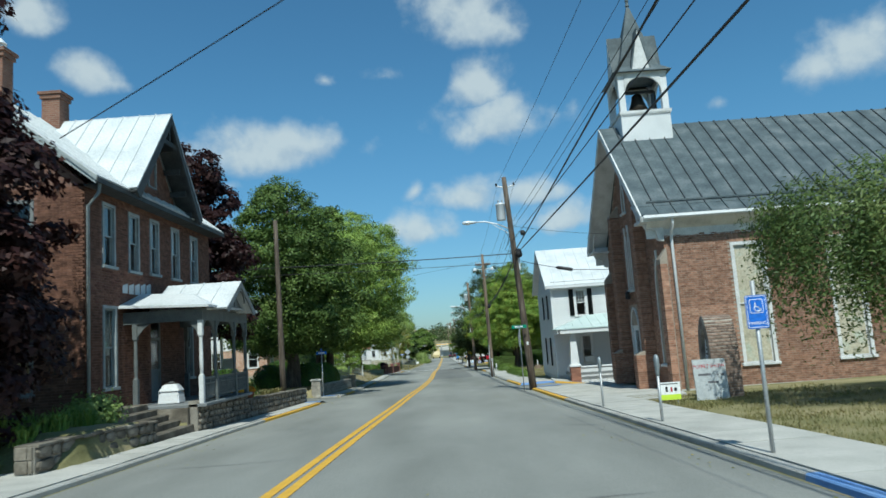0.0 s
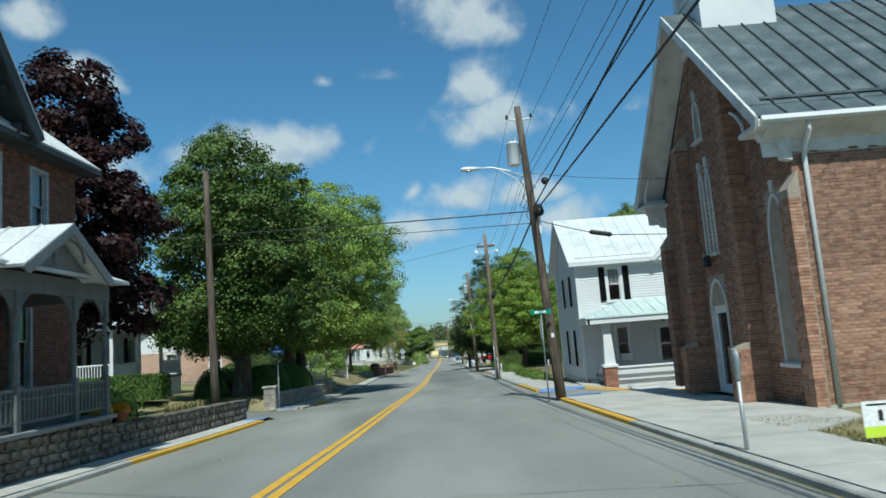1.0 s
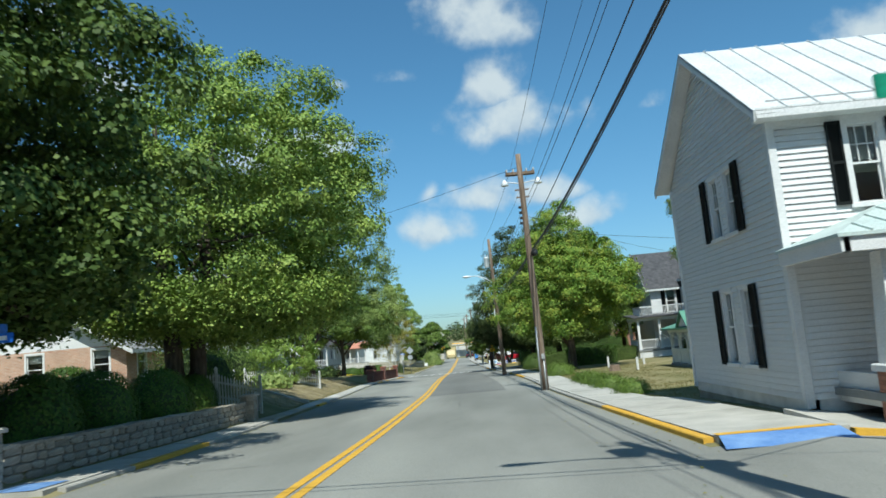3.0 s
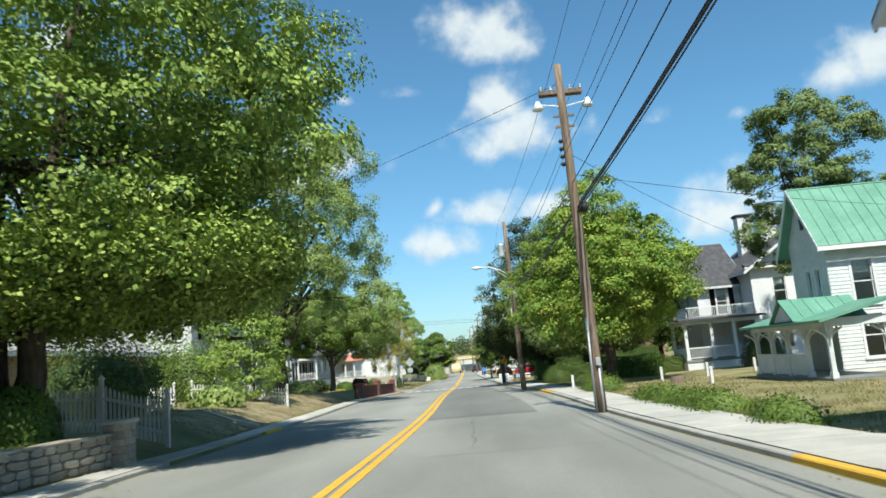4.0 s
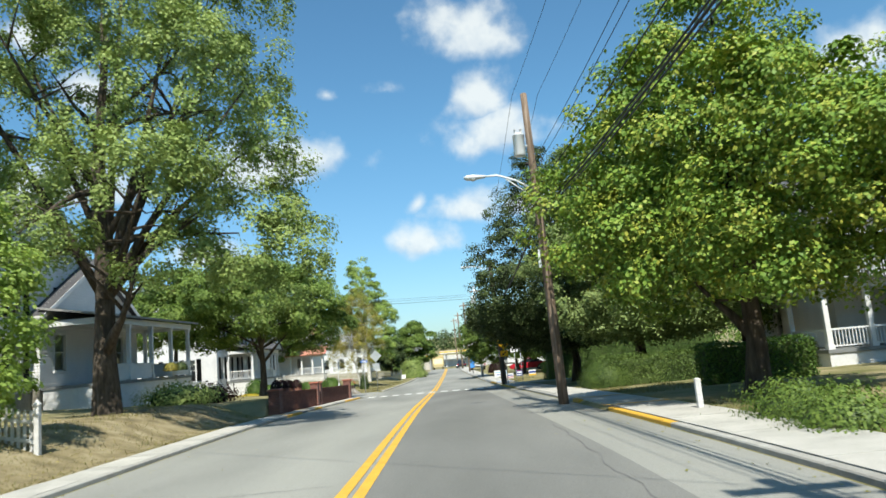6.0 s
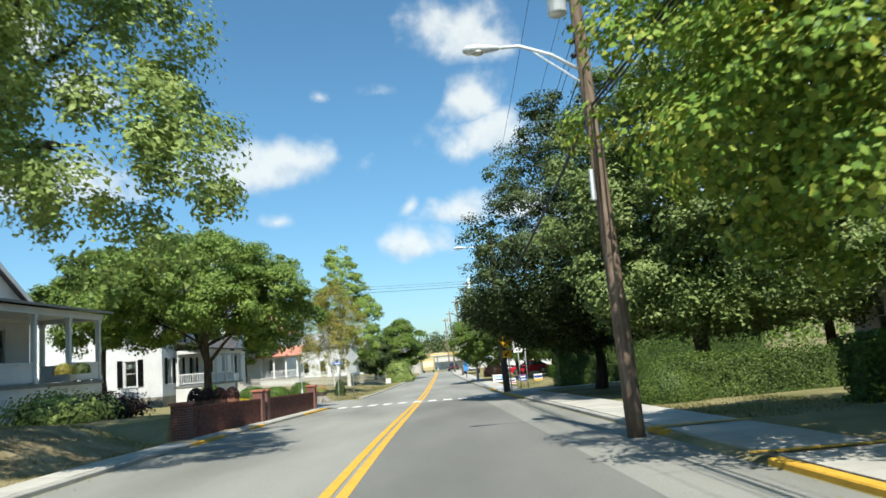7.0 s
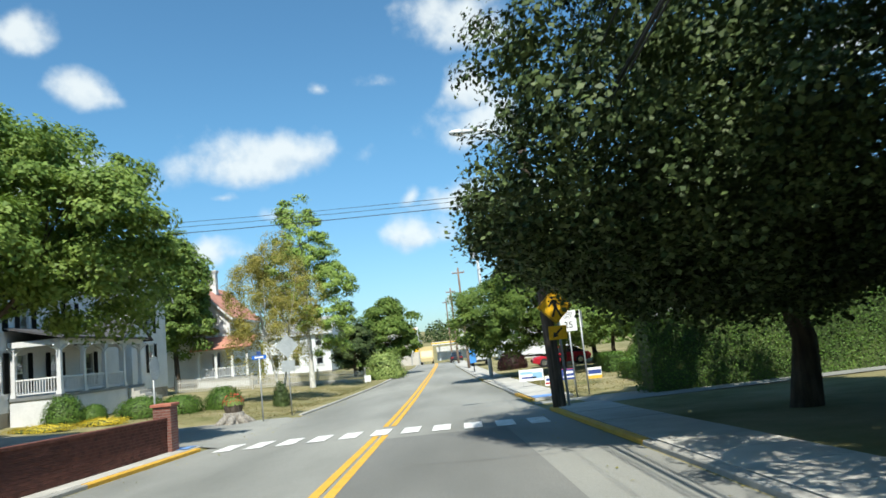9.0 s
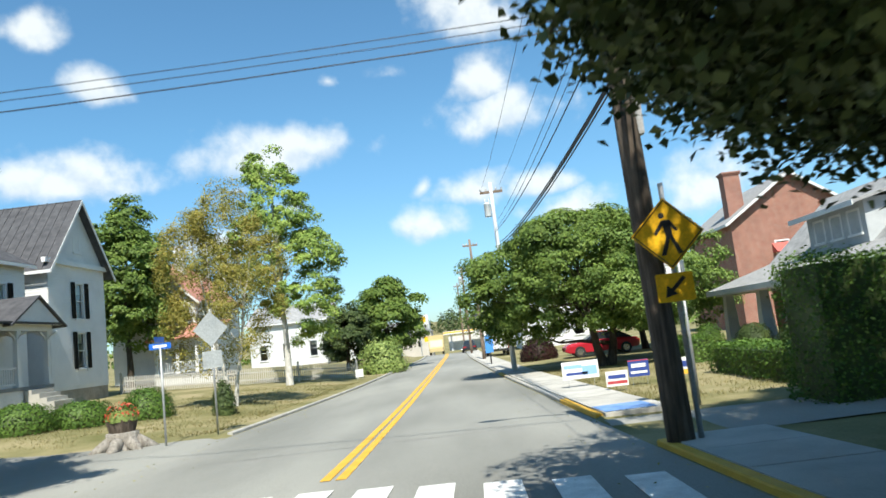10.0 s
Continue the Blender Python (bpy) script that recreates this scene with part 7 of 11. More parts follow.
        f.box(x - w / 2 - 0.1, y - w / 2 - 0.1, z1 - 0.1, x + w / 2 + 0.1, y + w / 2 + 0.1, z1)
        wpart("chimney", f, BRICK_OLD, root)
    wpart("chimney_pot", Form().lathe([(0.14, 10.6), (0.12, 10.8), (0.2, 10.82), (0.05, 11.0)], 10, (-13.0, 20.0, 0)), ALUM, root)
    # porch
    px, pa, pb, deck = -7.95, 21.9, 26.4, -0.08
    wpart("porch_floor", Form().soft_box(xf, pa - 0.15, deck - 0.09, px + 0.18, pb + 0.15, deck, 0.015), GREY_PAINT, root)
    wpart("porch_base", Form().box(xf + 0.05, 21.55, -1.3, px - 0.32, pb + 0.1, deck - 0.1), STONE, root, label="dark rough stone porch foundation")
    # grey trim paint with the porch's shade put into its colour
    trim_shaded = surface("porch_trim_shaded", [(0.095, 0.105, 0.102), (0.15, 0.16, 0.155)], 3, 0.6, 0.15, 30)
    posts = [(px, pa), (px, 23.15), (px, 25.1), (px, pb), (xf + 0.35, pa), (xf + 0.2, pb)]
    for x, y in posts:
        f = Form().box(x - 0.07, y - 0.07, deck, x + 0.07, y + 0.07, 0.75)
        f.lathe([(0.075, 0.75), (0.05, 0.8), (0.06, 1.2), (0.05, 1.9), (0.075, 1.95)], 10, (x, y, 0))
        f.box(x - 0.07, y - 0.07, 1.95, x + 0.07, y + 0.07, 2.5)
        # near corner post is left white as the sunlit one, the rest darkened
        wpart("post", f, WHITE_OLD if (x, y) == (px, pa) else trim_shaded, root)
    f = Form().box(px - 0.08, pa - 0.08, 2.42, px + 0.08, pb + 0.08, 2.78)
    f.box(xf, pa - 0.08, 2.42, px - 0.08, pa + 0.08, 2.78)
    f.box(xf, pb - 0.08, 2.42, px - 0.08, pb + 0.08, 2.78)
    wpart("frieze", f, trim_shaded, root)

    def bow(a, b, axis, fixed):
        """A curved bracket panel under the frieze between two posts."""
        g = Form()
        n = 14
        pts = []
        for i in range(n + 1):
            t = i / n
            u = a + (b - a) * t
            e = min(t, 1 - t) * (b - a)
            pts.append((u, 2.42 - 0.5 * max(0, 1 - e / 0.55) ** 1.8))
        for (u, w), (u2, w2) in zip(pts, pts[1:]):
            q = [(u, w), (u2, w2), (u2, 2.44), (u, 2.44)]
            g.prism(q, axis, fixed - 0.025, fixed + 0.025)
        return g
    ys = [pa, 23.15, 25.1, pb]
    for a, b in zip(ys, ys[1:]):
        wpart("bracket_arch", bow(a, b, 0, px), trim_shaded, root)
    wpart("bracket_arch", bow(xf + 0.35, px, 1, pa), trim_shaded, root)
    for a, b in zip(ys, ys[1:]):
        f = Form().box(px - 0.03, a + 0.07, 0.62, px + 0.03, b - 0.07, 0.68)
        f.box(px - 0.025, a + 0.07, 0.05, px + 0.025, b - 0.07, 0.1)
        f.box(px - 0.025, a + 0.07, 0.47, px + 0.025, b - 0.07, 0.5)
        wpart("rail", f, trim_shaded, root)
        n = int((b - a) / 0.13)
        for i in range(1, n):
            y = a + (b - a) * i / n
            wpart("baluster", Form().box(px - 0.018, y - 0.025, 0.1, px + 0.018, y + 0.025, 0.62), trim_shaded, root)
    # porch roof: low hips and a small gable over the front
    zt, zl, ov = 3.45, 2.85, 0.4
    r = Form()
    r.add([(px + ov, pa - ov, zl), (px + ov, pb + ov, zl), (xf, pb + ov, zl + 0.12), (xf, pb - 1.2, zt), (xf, pa + 1.2, zt), (xf, pa - ov, zl + 0.12), (px - 0.6, pa + 1.0, zt - 0.12), (px - 0.6, pb - 1.0, zt - 0.12)],
          [(0, 1, 7, 6), (1, 2, 3, 7), (3, 4, 6, 7), (4, 5, 0, 6)])
    lo = [(x, y, z - 0.07) for x, y, z in r.v]
    r.add(lo, [(6, 7, 1, 0), (7, 3, 2, 1), (7, 6, 4, 3), (6, 0, 5, 4)])
    r.f += [(1, 0, 8, 9), (2, 1, 9, 10), (0, 5, 13, 8)]
    pr = wpart("porch_roof", r, TIN, root, label="silver-painted tin porch roof")
    for s in (-1, 1):
        tin_roof(root, (px + 0.72, 23.8 + s * 1.55, 2.78), (xf + 0.6, 23.8 + s * 1.55, 2.78), (xf + 0.6, 23.8, 3.72), TIN, 0.06, 0.5, 0.03, name="porch_gable_roof")
        f = Form().prism([(23.8 + s * 1.6, 2.72), (23.8, 3.7), (23.8, 3.5), (23.8 + s * 1.4, 2.62)], 0, px + 0.68, px + 0.73)
        wpart("barge_board", f, GREY_PAINT, root)
    f = Form().prism([(23.8 - 1.3, 2.78), (23.8 + 1.3, 2.78), (23.8, 3.55)], 0, px + 0.3, px + 0.36)
    wpart("gable_panel", f, GREY_PAINT, root)
    f = Form()
    for i in range(9):
        a = math.pi * i / 8
        f.tube([(px + 0.64, 23.8 + 0.55 * math.cos(a), 3.0 + 0.4 * math.sin(a)), (px + 0.64, 23.8 + 0.55 * math.cos(a + math.pi / 8), 3.0 + 0.4 * math.sin(a + math.pi / 8))], 0.03, 5)
    wpart("gable_ornament", f, trim_shaded, root)
    wpart("porch_ceiling", Form().box(xf, pa, 2.7, px, pb, 2.74), GREY_PAINT, root)
    fl = Form()
    for i in range(5):
        u = 0.1 + i * 0.42
        fl.add([(xf + 0.02, pa - 0.2 + u, 3.4), (xf + 0.02, pa + 0.15 + u, 3.4), (xf + 0.02, pa + 0.15 + u, 3.72 + 0.03 * i), (xf + 0.02, pa - 0.2 + u, 3.62 + 0.03 * i)], [(0, 1, 2, 3)])
    wpart("flashing", fl, TIN, root)


build_church()
build_white_house()
build_brick_house()


# ---- poles, wires and street furniture ----
def sag(a, b, drop, n=10):
    a, b = Vector(a), Vector(b)
    return [a.lerp(b, i / n) - Vector((0, 0, drop * 4 * (i / n) * (1 - i / n))) for i in range(n + 1)]


def wire(a, b, drop=0.4, r=0.012, label="black overhead cable between utility poles", category="cable", n=10):
    f = Form().tube(sag(a, b, drop, n), r, 5)
    tagged(part("cable", f, WIRE), label, category, group="overhead cables")


def utility_pole(base, top, r0, r1, mat, label):
    t = thing("utility_pole", label, "pole", base)
    o = Vector(base)
    lean = Vector(top) - o
    pts = [lean * (i / 6) for i in range(7)]
    pts[0] = pts[0] - Vector((0, 0, 0.4))
    part("shaft", Form().tube(pts, [r0 + (r1 - r0) * i / 6 for i in range(7)], 14), mat, t, smooth=True)
    return t, lambda z: lean * ((z - o.z) / lean.z)


def arm_bracket(t, p, half, z_drop=0.0):
    """A short cross piece with an insulator at each end."""
    f = Form().box(p.x - half, p.y - 0.05, p.z - 0.06, p.x + half, p.y + 0.05, p.z + 0.06)
    a = part("crossarm", f, WOOD_POLE, t)
    for s in (-0.92, -0.45, 0.45, 0.92):
        g = Form().lathe([(0.025, 0), (0.05, 0.04), (0.035, 0.07), (0.055, 0.1), (0.02, 0.15)], 8, (p.x + s * half, p.y, p.z + 0.06))
        part("insulator", g, GALV, a)


def transformer(t, p, r=0.24, h=0.85):
    f = Form().lathe([(r * 0.92, 0), (r, 0.03), (r, h - 0.05), (r * 1.05, h - 0.04), (r * 1.05, h), (r * 0.5, h + 0.06)], 18, tuple(p))
    tr = part("transformer", f, ALUM, t, "grey-white cylindrical transformer", True)
    for s in (-0.1, 0.1):
        part("bushing", Form().lathe([(0.03, 0), (0.045, 0.05), (0.03, 0.1), (0.045, 0.14), (0.012, 0.2)], 8, (p.x + s, p.y, p.z + h + 0.03)), GALV, tr)
    part("bracket", Form().box(p.x + r - 0.02, p.y - 0.06, p.z + 0.3, p.x + r + 0.14, p.y + 0.06, p.z + 0.36), GALV, tr)


def street_lamp(t, p, reach, rise):
    """A cobra-head lamp on a curved arm that reaches over the road."""
    pts = [(p.x, p.y, p.z), (p.x - reach * 0.25, p.y, p.z + rise * 0.6), (p.x - reach * 0.55, p.y, p.z + rise), (p.x - reach * 0.75, p.y, p.z + rise)]
    a = part("lamp_arm", Form().tube(pts, 0.035, 8), ALUM, t, "white curved lamp arm", True)
    part("brace", Form().tube([(p.x, p.y, p.z - 0.25), (p.x - reach * 0.42, p.y, p.z + rise * 0.75)], 0.018, 6), ALUM, a)
    q = Vector(pts[-1])
    f = Form()
    prof = [(0.0, 0.05, 0.05), (-0.18, 0.1, 0.07), (-0.42, 0.16, 0.1), (-0.62, 0.15, 0.09), (-0.72, 0.06, 0.04)]
    n = 10
    v = []
    for dx, w, h in prof:
        v += [(q.x + dx, q.y + math.cos(2 * math.pi * k / n) * w, q.z + math.sin(2 * math.pi * k / n) * h) for k in range(n)]
    f.add(v, [(i * n + k, i * n + (k + 1) % n, (i + 1) * n + (k + 1) % n, (i + 1) * n + k) for i in range(4) for k in range(n)] + [tuple(range(n))[::-1], tuple(range(4 * n, 5 * n))])
    head = part("lamp_head", f, ALUM, a, "white cobra-head street lamp", True)
    part("lens", Form().lathe([(0.02, -0.13), (0.1, -0.1), (0.13, -0.06)], 12, (q.x - 0.42, q.y, q.z)), plain("lamp_lens", (0.6, 0.6, 0.55), 0.2), a, smooth=True)


def splice(t, p, size=0.16, length=0.5, tilt=35):
    m = Matrix.Translation(p) @ Matrix.Rotation(radians(tilt), 4, "X")
    f = Form().tube([m @ Vector((0, -length / 2, 0)), m @ Vector((0, -length / 2 + 0.08, 0)), m @ Vector((0, length / 2 - 0.08, 0)), m @ Vector((0, length / 2, 0))], [size * 0.4, size, size, size * 0.4], 10)
    part("splice_case", f, WIRE, t, "black cable splice case", True)


def build_poles():
    # first pole: transformer, lamp, splice
    t1, on1 = utility_pole((3.46, 36.4, -1.45), (2.82, 36.4, 9.45), 0.19, 0.12, WOOD_DARK, "weathered leaning wooden utility pole with transformer and lamp")
    for s in (-1, 1):
        part("pin_arm", Form().tube([on1(8.9) + Vector((0, 0, 0)), on1(8.9) + Vector((s * 0.45, 0, 0.1))], 0.035, 6), ALUM, t1)
        part("insulator", Form().lathe([(0.03, 0), (0.06, 0.05), (0.04, 0.09), (0.06, 0.13), (0.02, 0.18)], 8, tuple(on1(8.9) + Vector((s * 0.45, 0, 0.08)))), WIRE, t1)
    transformer(t1, on1(7.2) + Vector((-0.42, 0, 0)))
    street_lamp(t1, on1(6.75) + Vector((-0.1, 0, 0)), 2.2, 0.45)
    splice(t1, on1(5.35) + Vector((0.2, -0.1, 0.1)), 0.17, 0.55)
    splice(t1, on1(6.0) + Vector((0.45, -0.9, 0.35)), 0.13, 0.35, 20)
    part("cable_guard", Form().box(on1(4.9).x + 0.12, -0.05, 4.6 + 1.45, on1(4.9).x + 0.22, 0.05, 5.3 + 1.45), ALUM, t1)
    part("tag", Form().box(on1(0.9).x - 0.05, -0.2, 0.8 + 1.45, on1(0.9).x + 0.05, -0.185, 0.95 + 1.45), ALUM, t1)
    rng = random.Random(3)
    for k in range(6):
        a = on1(5.0 + 0.25 * k)
        b = on1(5.8 + 0.2 * k)
        part("drip_loop", Form().tube([a + Vector((-0.14, -0.1, 0)), a.lerp(b, 0.5) + Vector((rng.uniform(-0.45, 0.35), rng.uniform(-0.5, 0.2), rng.uniform(-0.3, 0.2))), b + Vector((-0.12, -0.08, 0))], 0.013, 5), WIRE, t1)
    # second pole: double crossarm, two floodlights, conduits
    t2, on2 = utility_pole((2.74, 64.2, -2.2), (2.60, 64.2, 8.8), 0.18, 0.12, WOOD_POLE, "tall weathered wooden utility pole with crossarm")
    arm_bracket(t2, on2(7.9), 0.68)
    arm_bracket(t2, on2(7.9) + Vector((0, 0.16, -0.02)), 0.68)
    for s in (-1, 1):
        q = on2(7.35) + Vector((s * 0.78, -0.1, 0.05))
        fl = part("floodlight", Form().lathe([(0.06, 0.2), (0.1, 0.12), (0.19, -0.06), (0.17, -0.08)], 12, tuple(q)), ALUM, t2, "white round floodlight", True)
        part("bracket", Form().tube([on2(7.4), q + Vector((0, 0, 0.1))], 0.025, 6), ALUM, t2)
    for z, w in ((7.1, 0.32), (6.75, 0.3)):
        p = on2(z)
        part("pin_arm", Form().box(p.x - w, p.y - 0.04, p.z - 0.03, p.x + w, p.y + 0.04, p.z + 0.03), WOOD_POLE, t2)
    for z in (6.2, 5.95, 5.7, 5.45):
        p = on2(z)
        part("insulator", Form().lathe([(0.05, 0), (0.08, 0.06), (0.05, 0.12)], 8, (p.x - 0.2, p.y - 0.05, p.z)), WIRE, t2)
    splice(t2, on2(4.1) + Vector((0.22, -0.1, 0)), 0.15, 0.4)
    for dx, top in ((-0.17, 0.7), (0.04, -0.7)):
        part("conduit", Form().tube([(dx, -0.2, -0.05), (dx, -0.19, top + 2.2)], 0.04, 8), GALV, t2, smooth=True)
    part("meter_box", Form().soft_box(-0.05, -0.29, 1.45, 0.09, -0.16, 1.68, 0.02), GALV, t2)
    # third pole
    t3, on3 = utility_pole((1.80, 87.2, -2.42), (1.55, 87.2, 8.15), 0.17, 0.11, WOOD_POLE, "brown wooden utility pole with transformer and street lamp")
    transformer(t3, on3(5.95) + Vector((-0.38, 0, 0)), 0.2, 0.75)
    street_lamp(t3, on3(4.75) + Vector((-0.1, 0, 0)), 2.1, 0.6)
    part("cable_guard", Form().box(on3(2.3).x - 0.24, -0.2, 2.05 + 2.42, on3(2.3).x - 0.16, -0.1, 2.65 + 2.42), ALUM, t3)
    for z in (5.6, 5.3, 5.0):
        p = on3(z)
        part("insulator", Form().lathe([(0.04, 0), (0.07, 0.05), (0.04, 0.1)], 8, (p.x - 0.18, p.y, p.z)), WIRE, t3)
    # fourth pole under the maple
    t4, on4 = utility_pole((1.52, 116.9, -3.45), (1.28, 116.9, 6.2), 0.21, 0.14, WOOD_DARK, "dark wooden utility pole carrying crossing signs")
    street_lamp(t4, on4(5.45) + Vector((-0.1, 0, 0)), 1.9, 0.35)
    part("cable_guard", Form().box(on4(1.9).x + 0.12, -0.1, 5.0, on4(1.9).x + 0.24, 0.05, 5.9), GALV, t4)
    part("conduit", Form().tube([(0.27, -0.06, 0.0), (0.22, -0.06, 4.2)], 0.04, 8), GALV, t4, smooth=True)
    # left pole at the side street
    t5, on5 = utility_pole((-9.4, 37.8, -0.75), (-9.48, 37.8, 8.3), 0.16, 0.11, WOOD_DARK, "plain weathered wooden pole on a raised lawn")
    # far poles
    far = [(0.6, 143.0, -3.3, 6.6, ALUM, "slim grey metal utility pole"), (-0.6, 163.0, -3.3, 6.4, WOOD_POLE, "wooden utility pole far down the street"), (-1.6, 184.0, -3.2, 6.2, WOOD_POLE, "wooden utility pole far down the street"), (-2.6, 210.0, -3.1, 6.5, WOOD_POLE, "wooden utility pole far down the street")]
    for i, (x, y, b, h, mat, lab) in enumerate(far):
        t, on = utility_pole((x, y, b), (x - 0.1, y, h), 0.14, 0.09, mat, lab)
        arm_bracket(t, on(h - 0.5), 0.6)
        if i in (0, 2):
            transformer(t, on(h - 1.8) + Vector((-0.3, 0, 0)), 0.18, 0.7)
    # cables down the street
    h0, h1, h2, h3, h4, h5 = (4.6, -8, 5.7), (3.1, 36.4, 5.37), (2.72, 64.2, 4.1), (1.66, 87.2, 3.95), (1.38, 116.9, 2.6), (0.55, 143, 3.2)
    chain = [h0, h1, h2, h3, h4, h5]
    for k, (a, b) in enumerate(zip(chain, chain[1:])):
        for dx, dz, r in ((0.0, 0.0, 0.026), (0.12, 0.22, 0.02), (-0.1, 0.75, 0.014), (-0.05, -0.16, 0.016)):
            if k == 0 and dz in (0.22, -0.16):
                continue
            wire((a[0] + dx, a[1], a[2] + dz), (b[0] + dx, b[1], b[2] + dz), 0.35 if k else 0.1, r)
    wire((4.4, -8, 8.4), (3.05, 36.4, 5.5), 0.1, 0.026)
    tops = [(4.3, -8, 8.5), (2.9, 36.4, 9.0), (2.62, 64.2, 8.0), (1.6, 87.2, 8.0), (1.3, 116.9, 6.1), (0.5, 143, 6.3)]
    for a, b in zip(tops, tops[1:]):
        for dx in (-0.45, 0.45):
            wire((a[0] + dx, a[1], a[2] + 0.1), (b[0] + dx, b[1], b[2] + 0.1), 0.3, 0.007)
    mids = [(4.5, -8, 8.1), (2.7, 36.4, 6.6), (2.5, 64.2, 6.1), (1.5, 87.2, 5.5), (1.25, 116.9, 4.0), (0.5, 143, 4.4)]
    for a, b in zip(mids, mids[1:]):
        for dz in (0.0, -0.3):
            wire((a[0], a[1], a[2] + dz), (b[0], b[1], b[2] + dz), 0.35, 0.008)
    # across the street to the left pole, and on to the side street
    wire((3.0, 36.4, 5.45), (-9.45, 37.8, 5.75), 0.05, 0.024)
    wire((3.0, 36.4, 5.0), (-9.45, 37.8, 5.35), 0.05, 0.014)
    wire((-9.45, 37.8, 5.75), (-40, 41, 8.0), 0.5, 0.018)
    wire((-9.45, 37.8, 5.35), (-40, 41, 7.4), 0.5, 0.012)
    wire((3.15, 36.4, 5.1), (5.34, 37.98, 4.73), 0.02, 0.016)
    wire((6.22, 37.91, 4.54), (30, 40.5, 4.6), 0.35, 0.016)
    tagged(part("splice_sleeve", Form().tube([(5.34, 37.98, 4.73), (5.42, 37.97, 4.72), (6.14, 37.92, 4.56), (6.22, 37.91, 4.54)], [0.03, 0.09, 0.09, 0.03], 10), WIRE), "black cable sleeve hanging on an overhead wire", "cable sleeve")
    wire((2.95, 36.4, 6.9), (9.0, 33.5, 5.6), 0.15, 0.008)
    wire((3.92, 9.38, 9.54), (-10.6, 18.9, 7.46), 0.05, 0.016, "black service cable to a brick house")
    wire((2.6, 64.2, 5.9), (19.8, 92, 5.8), 0.4, 0.009)
    wire((2.6, 64.2, 5.2), (24, 76, 4.6), 0.3, 0.009)
    wire((2.6, 64.2, 8.2), (-26, 92, 8.6), 0.5, 0.009)
    for dz in (0, 0.28, 0.5):
        wire((1.2, 116.9, 3.4 + dz * 0.6), (-30, 121, 5.2 + dz), 0.3, 0.012 if dz == 0 else 0.008)


SIGN_BLUE = surface("blue_sign_sheet", [(0.02, 0.12, 0.5), (0.03, 0.15, 0.56)], 2, 0.4, 0.0, 20)
SIGN_GREEN = surface("green_sign_sheet", [(0.01, 0.2, 0.12), (0.015, 0.24, 0.14)], 2, 0.4, 0.0, 20)
SIGN_YELLOW = surface("yellow_sign_sheet", [(0.78, 0.42, 0.015), (0.86, 0.48, 0.02)], 2, 0.45, 0.0, 20)
SIGN_WHITE = surface("white_sign_sheet", [(0.74, 0.75, 0.74), (0.8, 0.8, 0.79)], 2, 0.4, 0.0, 20)
SIGN_BACK = surface("bare_sign_aluminium", [(0.38, 0.41, 0.42), (0.47, 0.5, 0.5)], 2, 0.45, 0.05, 20, metal=0.3)
INK = plain("black_ink", (0.015, 0.015, 0.015), 0.5)
RED_INK = plain("red_ink", (0.42, 0.05, 0.06), 0.6)
GREEN_INK = plain("lime_ink", (0.55, 0.72, 0.05), 0.6)


def words(text, size, material, parent, m, name="lettering", label=""):
    """Flat letters turned into a mesh, under a sign; m: middle of the line, letters stand up along local z."""
    cu = bpy.data.curves.new(name, "FONT")
    cu.body, cu.size, cu.align_x, cu.align_y, cu.extrude = text, size, "CENTER", "CENTER", 0.001
    tmp = bpy.data.objects.new(name, cu)
    me = bpy.data.meshes.new_from_object(tmp)
    bpy.data.objects.remove(tmp)
    me.materials.clear()
    me.materials.append(material)
    ob = new(name, me)
    ob.parent = parent
    ob.matrix_local = m @ Matrix.Rotation(math.pi / 2, 4, "X")
    return tagged(ob, label=label)


def plate(outline, y, t=0.004):
    """A flat sheet in the x-z plane facing -y."""
    n = len(outline)
    return Form().add([(a, y, b) for a, b in outline] + [(a, y + t, b) for a, b in outline],
                      [tuple(range(n)), tuple(range(2 * n - 1, n - 1, -1))] + [((i + 1) % n, i, n + i, n + (i + 1) % n) for i in range(n)])


def rounded(w, h, r=0.03, cz=0.0, n=4):
    pts = []
    for cx, cy, a0 in ((w / 2 - r, h / 2 - r, 0), (-w / 2 + r, h / 2 - r, 90), (-w / 2 + r, -h / 2 + r, 180), (w / 2 - r, -h / 2 + r, 270)):
        pts += [(cx + r * math.cos(radians(a0 + 90 * i / n)), cz + cy + r * math.sin(radians(a0 + 90 * i / n))) for i in range(n + 1)]
    return pts


def bar(parent, x, z, w, h, y, mat, name="bar"):
    return part(name, plate([(x - w / 2, z - h / 2), (x + w / 2, z - h / 2), (x + w / 2, z + h / 2), (x - w / 2, z + h / 2)], y, 0.002), mat, parent)


def post_sign(name, label, category, at, height, turn=0.0, r=0.03, group=""):
    t = thing(name, label, category, at, turn, group)
    part("post", Form().tube([(0, 0, -0.3), (0, 0, height)], r, 10), GALV, t, smooth=True)
    return t


